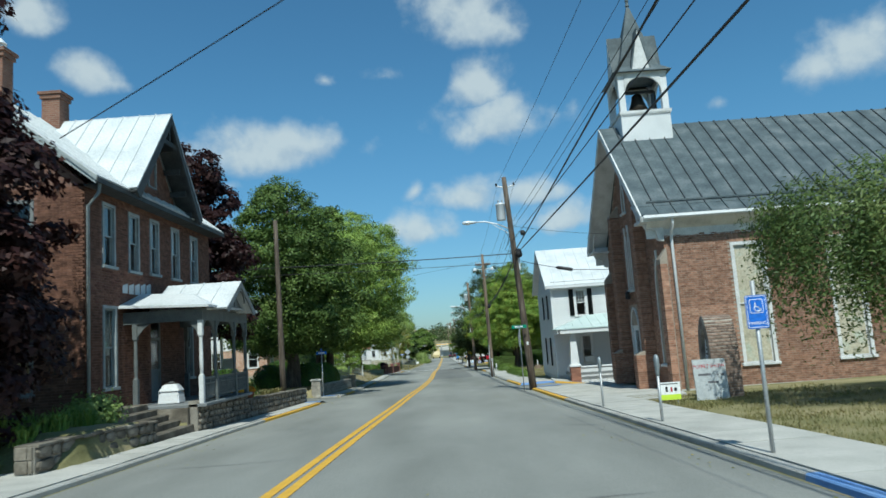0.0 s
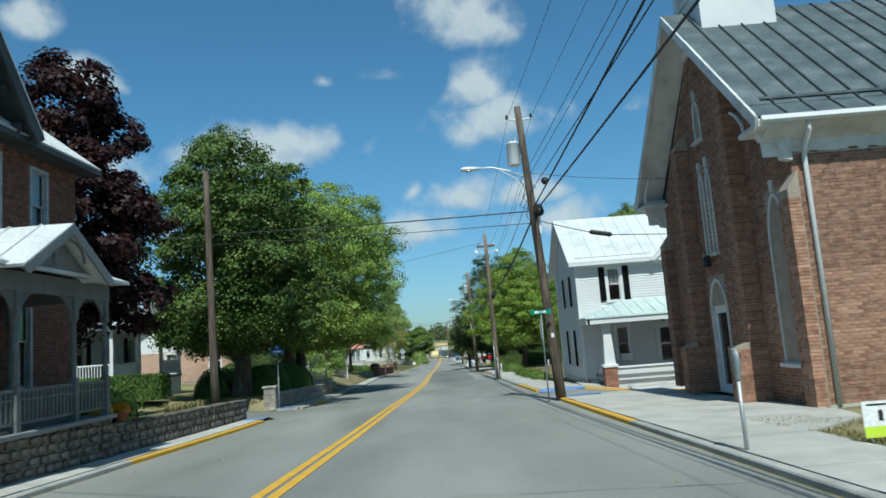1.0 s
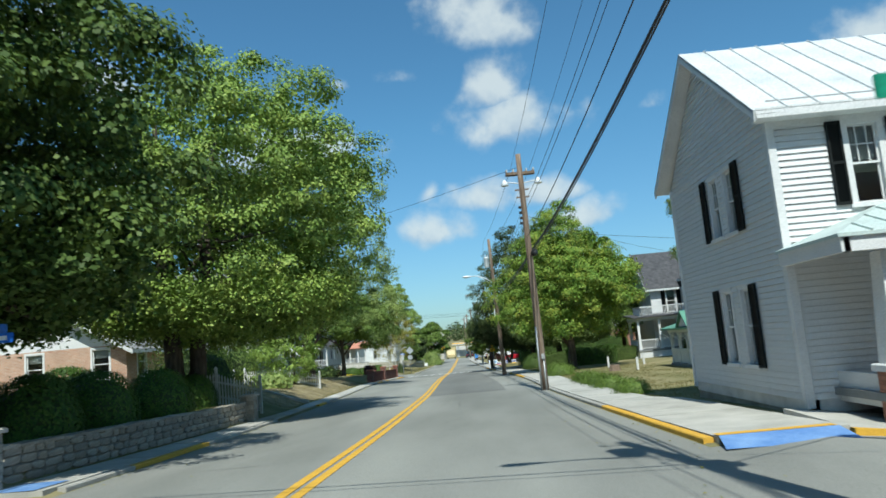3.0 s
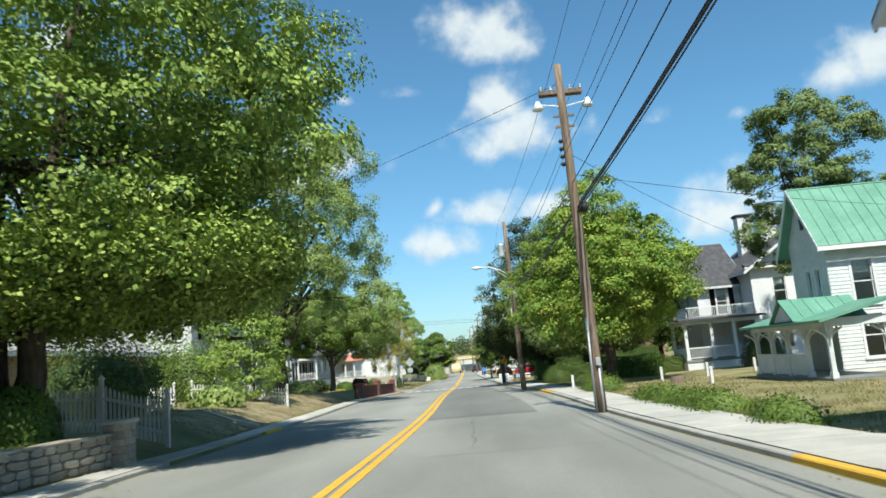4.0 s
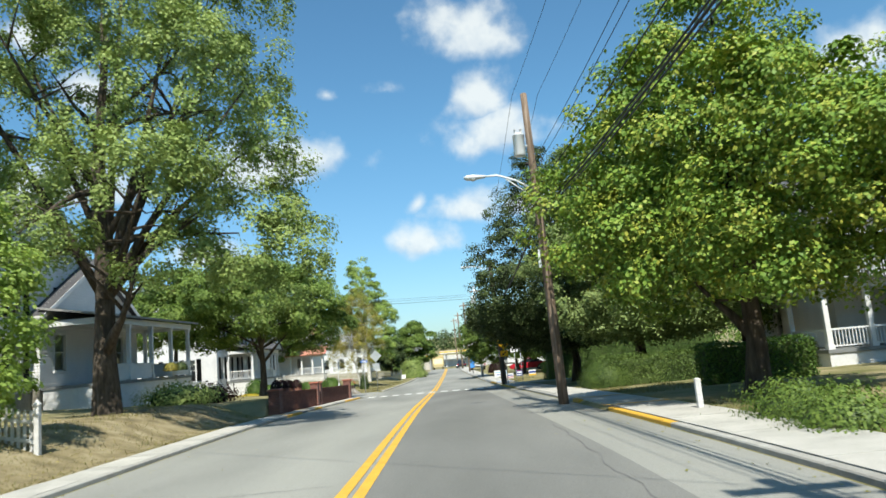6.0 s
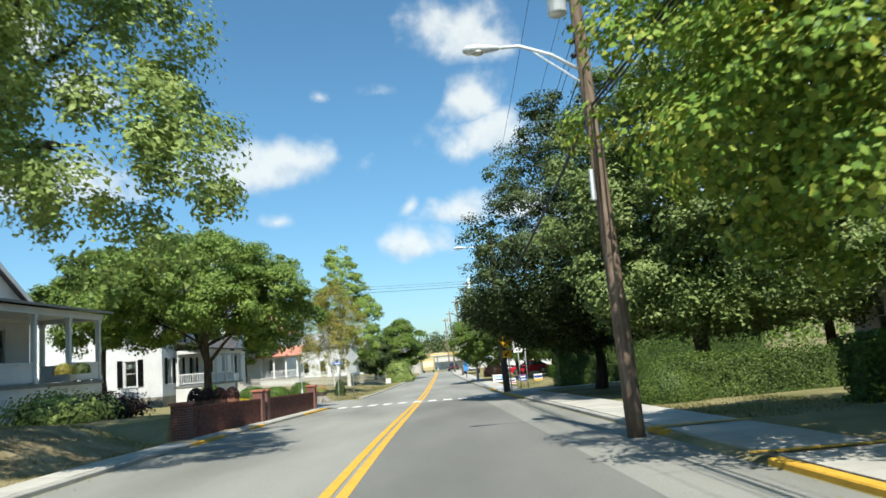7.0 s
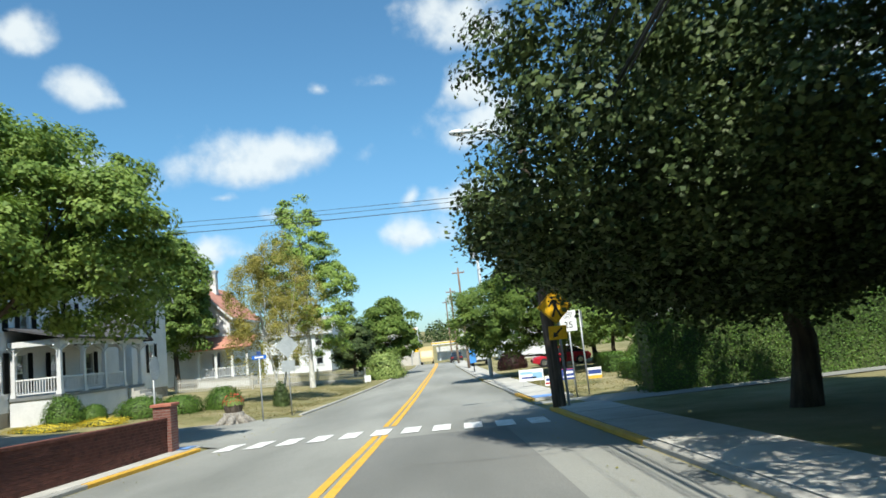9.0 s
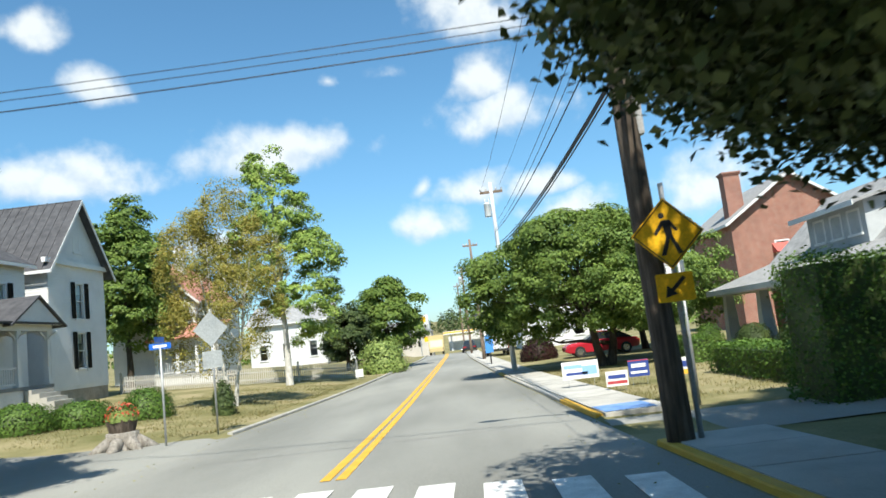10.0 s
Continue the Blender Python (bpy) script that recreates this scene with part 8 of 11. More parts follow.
def parking_meter(x, y):
    t = thing("parking_meter", "grey single-head parking meter on a steel post", "parking meter", on_land(x, y, 0.02), 90, "parking meters along the kerb")
    part("post", Form().tube([(0, 0, -0.2), (0, 0, 0.98)], 0.03, 10), GALV, t, smooth=True)
    head = Form()
    prof = [(0.03, 0.03, 0.96), (0.045, 0.04, 1.0), (0.075, 0.05, 1.15), (0.09, 0.055, 1.26), (0.088, 0.05, 1.33), (0.06, 0.035, 1.39), (0.02, 0.015, 1.41)]
    n = 12
    v = [(math.cos(2 * math.pi * k / n) * w, math.sin(2 * math.pi * k / n) * d, z) for w, d, z in prof for k in range(n)]
    head.add(v, [(i * n + k, i * n + (k + 1) % n, (i + 1) * n + (k + 1) % n, (i + 1) * n + k) for i in range(len(prof) - 1) for k in range(n)] + [tuple(range(n))[::-1]])
    h = part("meter_head", head, surface("meter_grey", [(0.22, 0.25, 0.26), (0.32, 0.35, 0.36)], 8, 0.5, 0.1, 40, metal=0.3), t, "grey cast parking meter head", True)
    part("window", plate(rounded(0.1, 0.06, 0.02, 1.31), -0.056, 0.004), INK, h)
    part("coin_plate", plate(rounded(0.07, 0.09, 0.01, 1.16), -0.056, 0.004), GALV, h)


def build_signs():
    # reserved parking sign
    t = post_sign("parking_sign", "blue parking sign on a steel post at the kerb", "sign", on_land(4.06, 10.4), 2.42)
    s = part("sign_plate", plate(rounded(0.305, 0.47, 0.03, 1.98), -0.045), SIGN_BLUE, t, "blue sign plate with white symbol and word")
    for bx in ((0, 2.2, 0.27, 0.008), (0, 1.765, 0.27, 0.008), (-0.135, 1.98, 0.008, 0.44), (0.135, 1.98, 0.008, 0.44)):
        bar(s, *bx, -0.048, SIGN_WHITE, "border")
    sq = part("symbol", plate(rounded(0.19, 0.2, 0.02, 2.06), -0.0475, 0.002), SIGN_WHITE, s)
    part("symbol_field", plate(rounded(0.17, 0.18, 0.015, 2.06), -0.0505, 0.002), SIGN_BLUE, s)
    f = Form()
    ring = [(0.01 + 0.045 * math.cos(a), 2.03 + 0.045 * math.sin(a)) for a in (math.pi * (0.75 + 1.2 * i / 8) for i in range(9))]
    for (a, b), (c, d) in zip(ring, ring[1:]):
        f.tube([(a, -0.053, b), (c, -0.053, d)], 0.008, 4)
    f.tube([(-0.02, -0.053, 2.11), (-0.015, -0.053, 2.05), (0.03, -0.053, 2.045), (0.055, -0.053, 1.99)], 0.009, 4)
    part("symbol_lines", f, SIGN_WHITE, s)
    words("PARKING", 0.06, SIGN_WHITE, s, Matrix.Translation((0, -0.049, 1.82)))
    for x, y in ((3.98, 15.5), (3.8, 20.75), (3.74, 26.6)):
        if y < 25:
            parking_meter(x, y)
    # street-name signs
    def street_name(label, at, h, mat, w=0.62, turn=0):
        t = post_sign("street_sign", label, "sign", at, h - 0.02, turn)
        p = part("name_plate", plate(rounded(w, 0.17, 0.02, h), -0.01), mat, t)
        bar(p, 0.0, h, w * 0.62, 0.075, -0.013, SIGN_WHITE)
        q = Form()
        q.box(-0.012, -w / 2, h + 0.1, -0.006, w / 2, h + 0.26)
        p2 = part("name_plate", q, mat, t)
        return t
    street_name("blue street-name sign on a post by a stone pillar", on_land(-8.4, 43.45), 2.65, SIGN_BLUE)
    street_name("blue street-name sign on a post at a corner", on_land(-9.96, 125.6), 2.75, SIGN_BLUE)
    # stop sign beside the leaning pole, seen nearly edge on, with a green name plate over it
    t = post_sign("stop_sign", "stop sign seen from its side on a steel post", "sign", (2.95, 36.0, land_z(3.9, 36.0)), 3.0, -13, 0.028)
    octa = [(0.381 * math.cos(radians(22.5 + 45 * i)), 2.45 + 0.381 * math.sin(radians(22.5 + 45 * i))) for i in range(8)]
    f = plate(octa, 0.0)
    f.v = [(-0.04 - y, x, z) for x, y, z in f.v]
    part("sign_plate", f, SIGN_BACK, t)
    g = plate(rounded(0.75, 0.17, 0.02, 3.08), -0.012)
    p = part("name_plate", g, SIGN_GREEN, t, "green street-name plate")
    bar(p, -0.02, 3.08, 0.4, 0.08, -0.016, SIGN_WHITE)
    # signs at the far side street, seen from behind
    t = post_sign("warning_sign", "grey back of a diamond warning sign on a lawn", "sign", on_land(-9.1, 127.2), 3.7)
    f = plate([(math.sqrt(0.5) * 0.75 * math.cos(radians(90 * i)), 3.1 + math.sqrt(0.5) * 0.75 * math.sin(radians(90 * i))) for i in range(4)], -0.04)
    part("sign_plate", f, SIGN_BACK, t, "bare metal back of a diamond sign")
    part("sign_plate", plate(rounded(0.6, 0.5, 0.03, 2.2), -0.04), SIGN_BACK, t)
    t = post_sign("stop_sign", "grey metal back of a stop sign by a brick wall", "sign", on_land(-10.6, 116.35), 2.9, 0, 0.028)
    f = plate([(0.381 * math.cos(radians(22.5 + 45 * i)), 2.5 + 0.381 * math.sin(radians(22.5 + 45 * i))) for i in range(8)], 0.0)
    f.v = [(0.05 + y, x, z) for x, y, z in f.v]
    part("sign_plate", f, SIGN_BACK, t)
    part("guard", Form().tube([(0, 0, -0.1), (0, 0, 1.25)], 0.055, 10), WHITE, t, "white plastic post guard")
    # pedestrian crossing signs on the fourth pole
    t = thing("crossing_sign", "yellow diamond crossing sign on a utility pole", "sign", (1.68, 116.62, -0.05), 0)
    d = 0.54
    part("sign_plate", plate([(0, -d), (d, 0), (0, d), (-d, 0)], 0.0), SIGN_YELLOW, t)
    d2 = 0.5
    rim = Form()
    for i in range(4):
        a, b = [(d2 * math.cos(radians(90 * k)), d2 * math.sin(radians(90 * k))) for k in (i, i + 1)]
        rim.tube([(a[0], -0.003, a[1]), (b[0], -0.003, b[1])], 0.008, 4)
    part("border", rim, INK, t)
    sym = Form()
    # a plain crossing symbol: disc, body bar and slanted bars
    sym.prism([(-0.06 + 0.045 * math.cos(2 * math.pi * i / 12), 0.27 + 0.045 * math.sin(2 * math.pi * i / 12)) for i in range(12)], 1, -0.006, -0.002)
    for q in ([(-0.07, 0.2), (0.05, 0.2), (0.07, -0.06), (-0.03, -0.06)], [(-0.03, -0.06), (0.03, -0.06), (-0.06, -0.32), (-0.13, -0.32)], [(0.02, -0.06), (0.075, -0.06), (0.19, -0.3), (0.12, -0.32)], [(-0.07, 0.2), (-0.05, 0.13), (-0.17, -0.02), (-0.2, 0.02)], [(0.05, 0.2), (0.03, 0.13), (0.13, 0.02), (0.16, 0.05)]):
        sym.prism(q, 1, -0.006, -0.002)
    part("symbol", sym, INK, t, "plain black crossing symbol")
    t = thing("arrow_sign", "yellow arrow plaque under a crossing sign", "sign", (1.68, 116.62, -0.85), 0)
    part("sign_plate", plate(rounded(0.55, 0.42, 0.03), 0.0), SIGN_YELLOW, t)
    ar = Form()
    ar.prism([(0.16, 0.12), (0.12, 0.16), (-0.08, -0.03), (-0.04, -0.07)], 1, -0.006, -0.002)
    ar.prism([(-0.16, -0.14), (0.02, -0.1), (-0.12, 0.04)], 1, -0.006, -0.002)
    part("arrow", ar, INK, t)
    # speed limit sign and the sign seen edge-on beside it
    t = post_sign("speed_limit_sign", "white speed limit sign on a steel post", "sign", on_land(2.75, 121.3), 3.05, 0)
    s = part("sign_plate", plate(rounded(0.61, 0.76, 0.04, 2.72), -0.04), SIGN_WHITE, t)
    words("SPEED", 0.13, INK, s, Matrix.Translation((0, -0.043, 2.98)))
    words("LIMIT", 0.13, INK, s, Matrix.Translation((0, -0.043, 2.85)))
    words("25", 0.34, INK, s, Matrix.Translation((0, -0.043, 2.56)))
    t = post_sign("sign_post", "steel post with a sign seen edge-on", "sign", on_land(3.25, 121.6), 3.1)
    f = plate(rounded(0.45, 0.6, 0.03, 2.75), 0.0)
    f.v = [(0.04 + y, x, z) for x, y, z in f.v]
    part("sign_plate", f, SIGN_BACK, t)
    # church lawn: brick arch with a notice, a hand-lettered board, a yard sign
    build_arch()
    t = thing("notice_board", "grey hand-lettered notice board leaning on a brick arch", "sign", (6.88, 20.8, land_z(6.88, 20.8)), radians(-8))
    tilt = Matrix.Rotation(radians(-7), 4, "X")
    f = Form().box(-0.42, -0.02, 0.0, 0.5, 0.02, 1.15)
    f.v = [tuple(tilt @ Vector(p)) for p in f.v]
    s = part("board", f, surface("grey_board", [(0.36, 0.38, 0.39), (0.46, 0.48, 0.48)], 2, 0.8, 0.1, 30), t)
    words("PUPPET SHOW", 0.135, RED_INK, s, tilt @ Matrix.Translation((0.03, -0.024, 0.95)))
    for x, z, w in ((-0.12, 0.72, 0.36), (0.25, 0.7, 0.05), (0.38, 0.7, 0.1), (0.1, 0.5, 0.3)):
        b = plate([(x - w / 2, z - 0.03), (x + w / 2, z - 0.03), (x + w / 2, z + 0.03), (x - w / 2, z + 0.03)], -0.024, 0.002)
        b.v = [tuple(tilt @ Vector(p)) for p in b.v]
        part("bar", b, surface("faded_ink", [(0.1, 0.1, 0.11), (0.16, 0.16, 0.17)], 4, 0.7, 0.0), s)

    def yard_sign(label, at, w, h, base, blocks, lift=0.25, turn=0):
        t = thing("yard_sign", label, "sign", at, turn, "yard signs")
        leg = Form()
        for sx in (-0.35, 0.35):
            leg.tube([(sx * w, 0.01, -0.15), (sx * w, 0.01, lift + 0.1)], 0.006, 5)
        part("stake", leg, GALV, t)
        s = part("panel", plate([(-w / 2, lift), (w / 2, lift), (w / 2, lift + h), (-w / 2, lift + h)], -0.004, 0.008), base, t)
        for x, z, bw, bh, m in blocks:
            bar(s, x * w, lift + z * h, bw * w, bh * h, -0.008, m)
    yard_sign("white and lime-green yard sign on a lawn", on_land(5.6, 20.45), 0.62, 0.48, SIGN_WHITE, [(0, 0.15, 1.0, 0.3, GREEN_INK), (-0.12, 0.6, 0.1, 0.3, INK), (0.1, 0.58, 0.09, 0.25, RED_INK), (0.28, 0.58, 0.12, 0.2, INK), (0, 0.9, 0.8, 0.05, INK)], 0.12)
    navy = plain("navy_ink", (0.03, 0.06, 0.25), 0.5)
    sky = plain("sky_ink", (0.25, 0.45, 0.7), 0.5)
    gold = plain("gold_ink", (0.7, 0.42, 0.05), 0.5)
    yard_sign("white and pale blue yard sign on a dry lawn", on_land(1.9, 129.0), 1.15, 0.55, SIGN_WHITE, [(-0.2, 0.7, 0.5, 0.2, sky), (0.25, 0.45, 0.4, 0.5, sky), (-0.1, 0.3, 0.6, 0.15, navy)], 0.3)
    yard_sign("small red and white yard sign on a dry lawn", on_land(2.55, 126.6), 0.62, 0.42, SIGN_WHITE, [(0, 0.62, 0.8, 0.25, navy), (0, 0.25, 0.9, 0.2, RED_INK)], 0.15)
    yard_sign("navy blue yard sign on a dry lawn", on_land(3.5, 128.0), 0.62, 0.5, navy, [(0, 0.65, 0.7, 0.22, SIGN_WHITE), (0, 0.25, 0.8, 0.14, SIGN_WHITE), (0, 0.95, 1, 0.06, RED_INK)], 0.25)
    yard_sign("blue and gold yard sign on a dry lawn", on_land(4.6, 127.4), 0.62, 0.5, SIGN_WHITE, [(0, 0.6, 0.95, 0.35, navy), (0, 0.15, 1, 0.28, gold)], 0.2)
    yard_sign("small plain white yard sign at the roadside", on_land(-8.9, 152.6), 0.5, 0.5, SIGN_WHITE, [], 0.2)


def build_arch():
    t = thing("brick_arch", "weathered pointed brick arch with a framed notice", "monument", (7.55, 21.75, land_z(7.4, 21.7) - 0.1), 0)
    # the pointed opening faces the street; the arch is deep from front to back
    core = []
    out = lancet(0, 0.95, 0, 2.5, 1.25, 9)
    inn = lancet(0, 0.55, 0.0, 2.1, 1.15, 9)
    f = Form()
    n = len(out)
    for y, flip in ((-0.42, 1), (0.42, -1)):
        pass
    v = [(-0.42, a, b) for a, b in out] + [(-0.42, a, b) for a, b in inn] + [(0.42, a, b) for a, b in out] + [(0.42, a, b) for a, b in inn]
    fc = []
    for i in range(n):
        j = (i + 1) % n
        fc += [(i, j, n + j, n + i), (2 * n + j, 2 * n + i, 3 * n + i, 3 * n + j), (j, i, 2 * n + i, 2 * n + j), (n + i, n + j, 3 * n + j, 3 * n + i)]
    f.add(v, fc)
    body = part("arch_ring", f, surface("weathered_brick_mortar", [(0.12, 0.1, 0.085), (0.24, 0.2, 0.165), (0.38, 0.35, 0.3)], 2.5, 0.95, 0.5, 30), t, "mossy weathered brick arch")
    rng = random.Random(9)
    mat = surface("arch_bricks", [(0.13, 0.09, 0.07), (0.2, 0.14, 0.11), (0.30, 0.26, 0.22)], 5, 0.95, 0.5, 40, island=0.3, rand=0.3)
    one = Form().box(-0.1, -0.012, -0.033, 0.1, 0.0, 0.033).mesh("brick", mat)
    # bricks over the outer skin, on the side that faces down the street and round the curve
    path = [(a, b) for a, b in out if True]
    pts = []
    for i in range(n):
        a, b = Vector(out[i]), Vector(out[(i + 1) % n])
        if a.y < 0.01 and b.y < 0.01:
            continue
        k = max(1, int((b - a).length / 0.078))
        pts += [(a.lerp(b, (s + 0.5) / k), (b - a).normalized()) for s in range(k)]
    for i, (p, d) in enumerate(pts):
        nrm = Vector((d.y, -d.x))
        for x, w in (((-0.314, 0.203), (-0.105, 0.203), (0.105, 0.203), (0.314, 0.203)) if i % 2 else ((-0.368, 0.098), (-0.209, 0.203), (0.0, 0.203), (0.209, 0.203), (0.368, 0.098))):
            m = Matrix(((1, 0, 0), (0, nrm.x * -1, d.x), (0, nrm.y * -1, d.y))).to_4x4()
            piece("brick", one, body, Matrix.Translation((x, p.x, p.y)) @ m @ Matrix.Diagonal((w / 0.2, 1, 1, 1)))
    glass = pane_form(lancet(0, 0.56, 0.02, 2.1, 1.15, 9), 0.0)
    glass.v = [(-0.3 + y, x, z) for x, y, z in glass.v]
    g = part("notice", glass, SIGN_WHITE, t, "white framed notice panel")
    bars = Form()
    for i, z in enumerate((1.75, 1.62, 1.5, 1.38)):
        w = 0.1 + 0.03 * i
        bars.box(-0.31, -w, z - 0.03, -0.302, w, z + 0.03)
    bars.box(-0.31, -0.2, 0.95, -0.302, 0.2, 1.2)
    part("bar", bars, INK, g)
    fr = Form()
    for z in (1.27, 0.9):
        fr.box(-0.33, -0.28, z - 0.025, -0.3, 0.28, z + 0.025)
    part("frame_bar", fr, WHITE_OLD, g)


# ---- walls, steps and fences ----
def stone_wall(label, x, y0, y1, zfun, height, depth=0.34, end=0.0, mat=None, size=(0.34, 0.2), cap=True, name="stone_wall", seed=1, category="wall"):
    """A low wall of separate field stones along the street, facing it."""
    rng = random.Random(seed)
    mid = (y0 + y1) / 2
    t = thing(name, label, category, (x, mid, zfun(mid)))
    o = t.location
    n = max(2, int((y1 - y0) / 1.2))
    f = Form()
    for i in range(n):
        a, b = y0 + (y1 - y0) * i / n, y0 + (y1 - y0) * (i + 1) / n
        z = [zfun(a), zfun(b)]
        f.add([(x - depth, a, z[0] - 0.3), (x - 0.03, a, z[0] - 0.3), (x - 0.03, b, z[1] - 0.3), (x - depth, b, z[1] - 0.3), (x - depth, a, z[0] + height - 0.03), (x - 0.03, a, z[0] + height - 0.03), (x - 0.03, b, z[1] + height - 0.03), (x - depth, b, z[1] + height - 0.03)],
              [(0, 3, 2, 1), (4, 5, 6, 7), (0, 1, 5, 4), (1, 2, 6, 5), (2, 3, 7, 6), (3, 0, 4, 7)])
    wpart("core", f, MORTAR, t)
    mat = mat or STONE
    shapes = []
    for k in range(6):
        g = Form()
        r = [rng.uniform(0.82, 1.0) for _ in range(8)]
        ang = [2 * math.pi * i / 8 + rng.uniform(-0.12, 0.12) for i in range(8)]
        ring = [(max(-0.5, min(0.5, 0.62 * rr * math.cos(a))), max(-0.5, min(0.5, 0.62 * rr * math.sin(a)))) for rr, a in zip(r, ang)]
        g.add([(-0.05, a, b) for a, b in ring] + [(0.7, a * 0.97, b * 0.97) for a, b in ring] + [(1.0, a * 0.8, b * 0.8) for a, b in ring],
              [(i, (i + 1) % 8, 8 + (i + 1) % 8, 8 + i) for i in range(8)] + [(8 + i, 8 + (i + 1) % 8, 16 + (i + 1) % 8, 16 + i) for i in range(8)] + [tuple(range(16, 24))])
        shapes.append(g.mesh("stone", mat))
    count = 0
    rows = max(1, round(height / size[1]))
    for j in range(rows):
        y = y0 + rng.uniform(0, 0.1)
        while y < y1 - 0.08 and count < 290:
            w = min(size[0] * rng.uniform(0.6, 1.5), y1 - y)
            h = height / rows
            z = zfun(y + w / 2) + h * (j + 0.5)
            m = Matrix.Translation((x - 0.04, y + w / 2, z)) @ Matrix.Rotation(rng.uniform(-0.06, 0.06), 4, "X") @ Matrix.Diagonal((rng.uniform(0.045, 0.09), w * 0.98, h * rng.uniform(0.9, 1.02), 1))
            wpiece("stone", rng.choice(shapes), t, m)
            count += 1
            y += w
    if cap:
        y = y0
        while y < y1 - 0.05:
            w = min(rng.uniform(0.5, 0.9), y1 - y)
            z = zfun(y + w / 2) + height - 0.02
            g = Form().soft_box(x - depth - 0.02, y + 0.006, z, x + 0.05, y + w - 0.006, z + rng.uniform(0.05, 0.08), 0.015)
            wpart("cap_stone", g, mat, t)
            y += w
    if end:
        g = Form()
        for j in range(rows):
            xx = x - depth + 0.02
            while xx < x - 0.08:
                w = min(rng.uniform(0.2, 0.35), x - 0.04 - xx)
                h = height / rows
                for yy, s in ((y0, -1),):
                    g.soft_box(xx, yy - 0.05, zfun(y0) + h * j + 0.01, xx + w - 0.015, yy, zfun(y0) + h * (j + 1) - 0.01, 0.02)
                xx += w
        wpart("end_stone", g, mat, t)
    return t


def pillar(label, x, y, w, h, z, mat, cap_mat, rows=6, seed=1):
    rng = random.Random(seed)
    t = thing("pillar", label, "pillar", (x, y, z))
    part("core", Form().box(-w / 2 + 0.02, -w / 2 + 0.02, -0.3, w / 2 - 0.02, w / 2 - 0.02, h - 0.02), MORTAR, t)
    rh = h / rows
    for j in range(rows):
        k = rng.choice((0.35, 0.5, 0.65))
        for side in range(4):
            m = Matrix.Rotation(side * math.pi / 2, 4, "Z")
            for a, b in ((-w / 2, -w / 2 + w * k), (-w / 2 + w * k, w / 2 - 0.02)):
                g = Form().soft_box(a + 0.005, -w / 2 - rng.uniform(0.0, 0.018), j * rh + 0.005, b - 0.005, -w / 2 + 0.06, (j + 1) * rh - 0.006, 0.012)
                part("stone", moved(g, m), mat, t)
    part("cap", Form().soft_box(-w / 2 - 0.06, -w / 2 - 0.06, h, w / 2 + 0.06, w / 2 + 0.06, h + 0.09, 0.03), cap_mat, t)
    return t


def picket_fence(label, pts, height=1.0, step=0.115, swoop=0.0, posts=True, mat=None, name="picket_fence"):
    """Pickets between posts; pts in plan."""
    mat = mat or WHITE_OLD
    x, y = pts[0]
    t = thing(name, label, "fence", on_land(x, y))
    me = Form().prism([(-0.034, 0.06), (0.034, 0.06), (0.034, 0.93), (0.0, 1.0), (-0.034, 0.93)], 1, -0.011, 0.011).mesh("picket", mat)
    for (xa, ya), (xb, yb) in zip(pts, pts[1:]):
        L = math.hypot(xb - xa, yb - ya)
        ang = math.atan2(yb - ya, xb - xa)
        za, zc = land_z(xa, ya), land_z(xb, yb)
        n = max(2, int(L / step))
        for i in range(1, n):
            u = i / n
            h = height - swoop * 4 * u * (1 - u)
            m = Matrix.Translation((xa + (xb - xa) * u, ya + (yb - ya) * u, za + (zc - za) * u)) @ Matrix.Rotation(ang, 4, "Z") @ Matrix.Diagonal((1, 1, h, 1))
            wpiece("picket", me, t, m)
        for z in (0.25, 0.68):
            m = Matrix.Translation((xa, ya, za + z * height)) @ Matrix.Rotation(ang, 4, "Z")
            sl = (zc - za)
            f = Form().add([(0, 0.012, 0), (L, 0.012, sl), (L, 0.045, sl), (0, 0.045, 0), (0, 0.012, 0.08), (L, 0.012, sl + 0.08), (L, 0.045, sl + 0.08), (0, 0.045, 0.08)], [(0, 3, 2, 1), (4, 5, 6, 7), (0, 1, 5, 4), (3, 7, 6, 2)])
            wpart("rail", moved(f, m), mat, t)
    if posts:
        for px_, py_ in pts:
            z = land_z(px_, py_)
            f = Form().box(px_ - 0.055, py_ - 0.055, z - 0.2, px_ + 0.055, py_ + 0.055, z + height + 0.12)
            f.box(px_ - 0.075, py_ - 0.075, z + height + 0.12, px_ + 0.075, py_ + 0.075, z + height + 0.15)
            f.add([(px_ - 0.06, py_ - 0.06, z + height + 0.15), (px_ + 0.06, py_ - 0.06, z + height + 0.15), (px_ + 0.06, py_ + 0.06, z + height + 0.15), (px_ - 0.06, py_ + 0.06, z + height + 0.15), (px_, py_, z + height + 0.26)], [(0, 1, 4), (1, 2, 4), (2, 3, 4), (3, 0, 4)])
            wpart("post", f, mat, t)
    return t


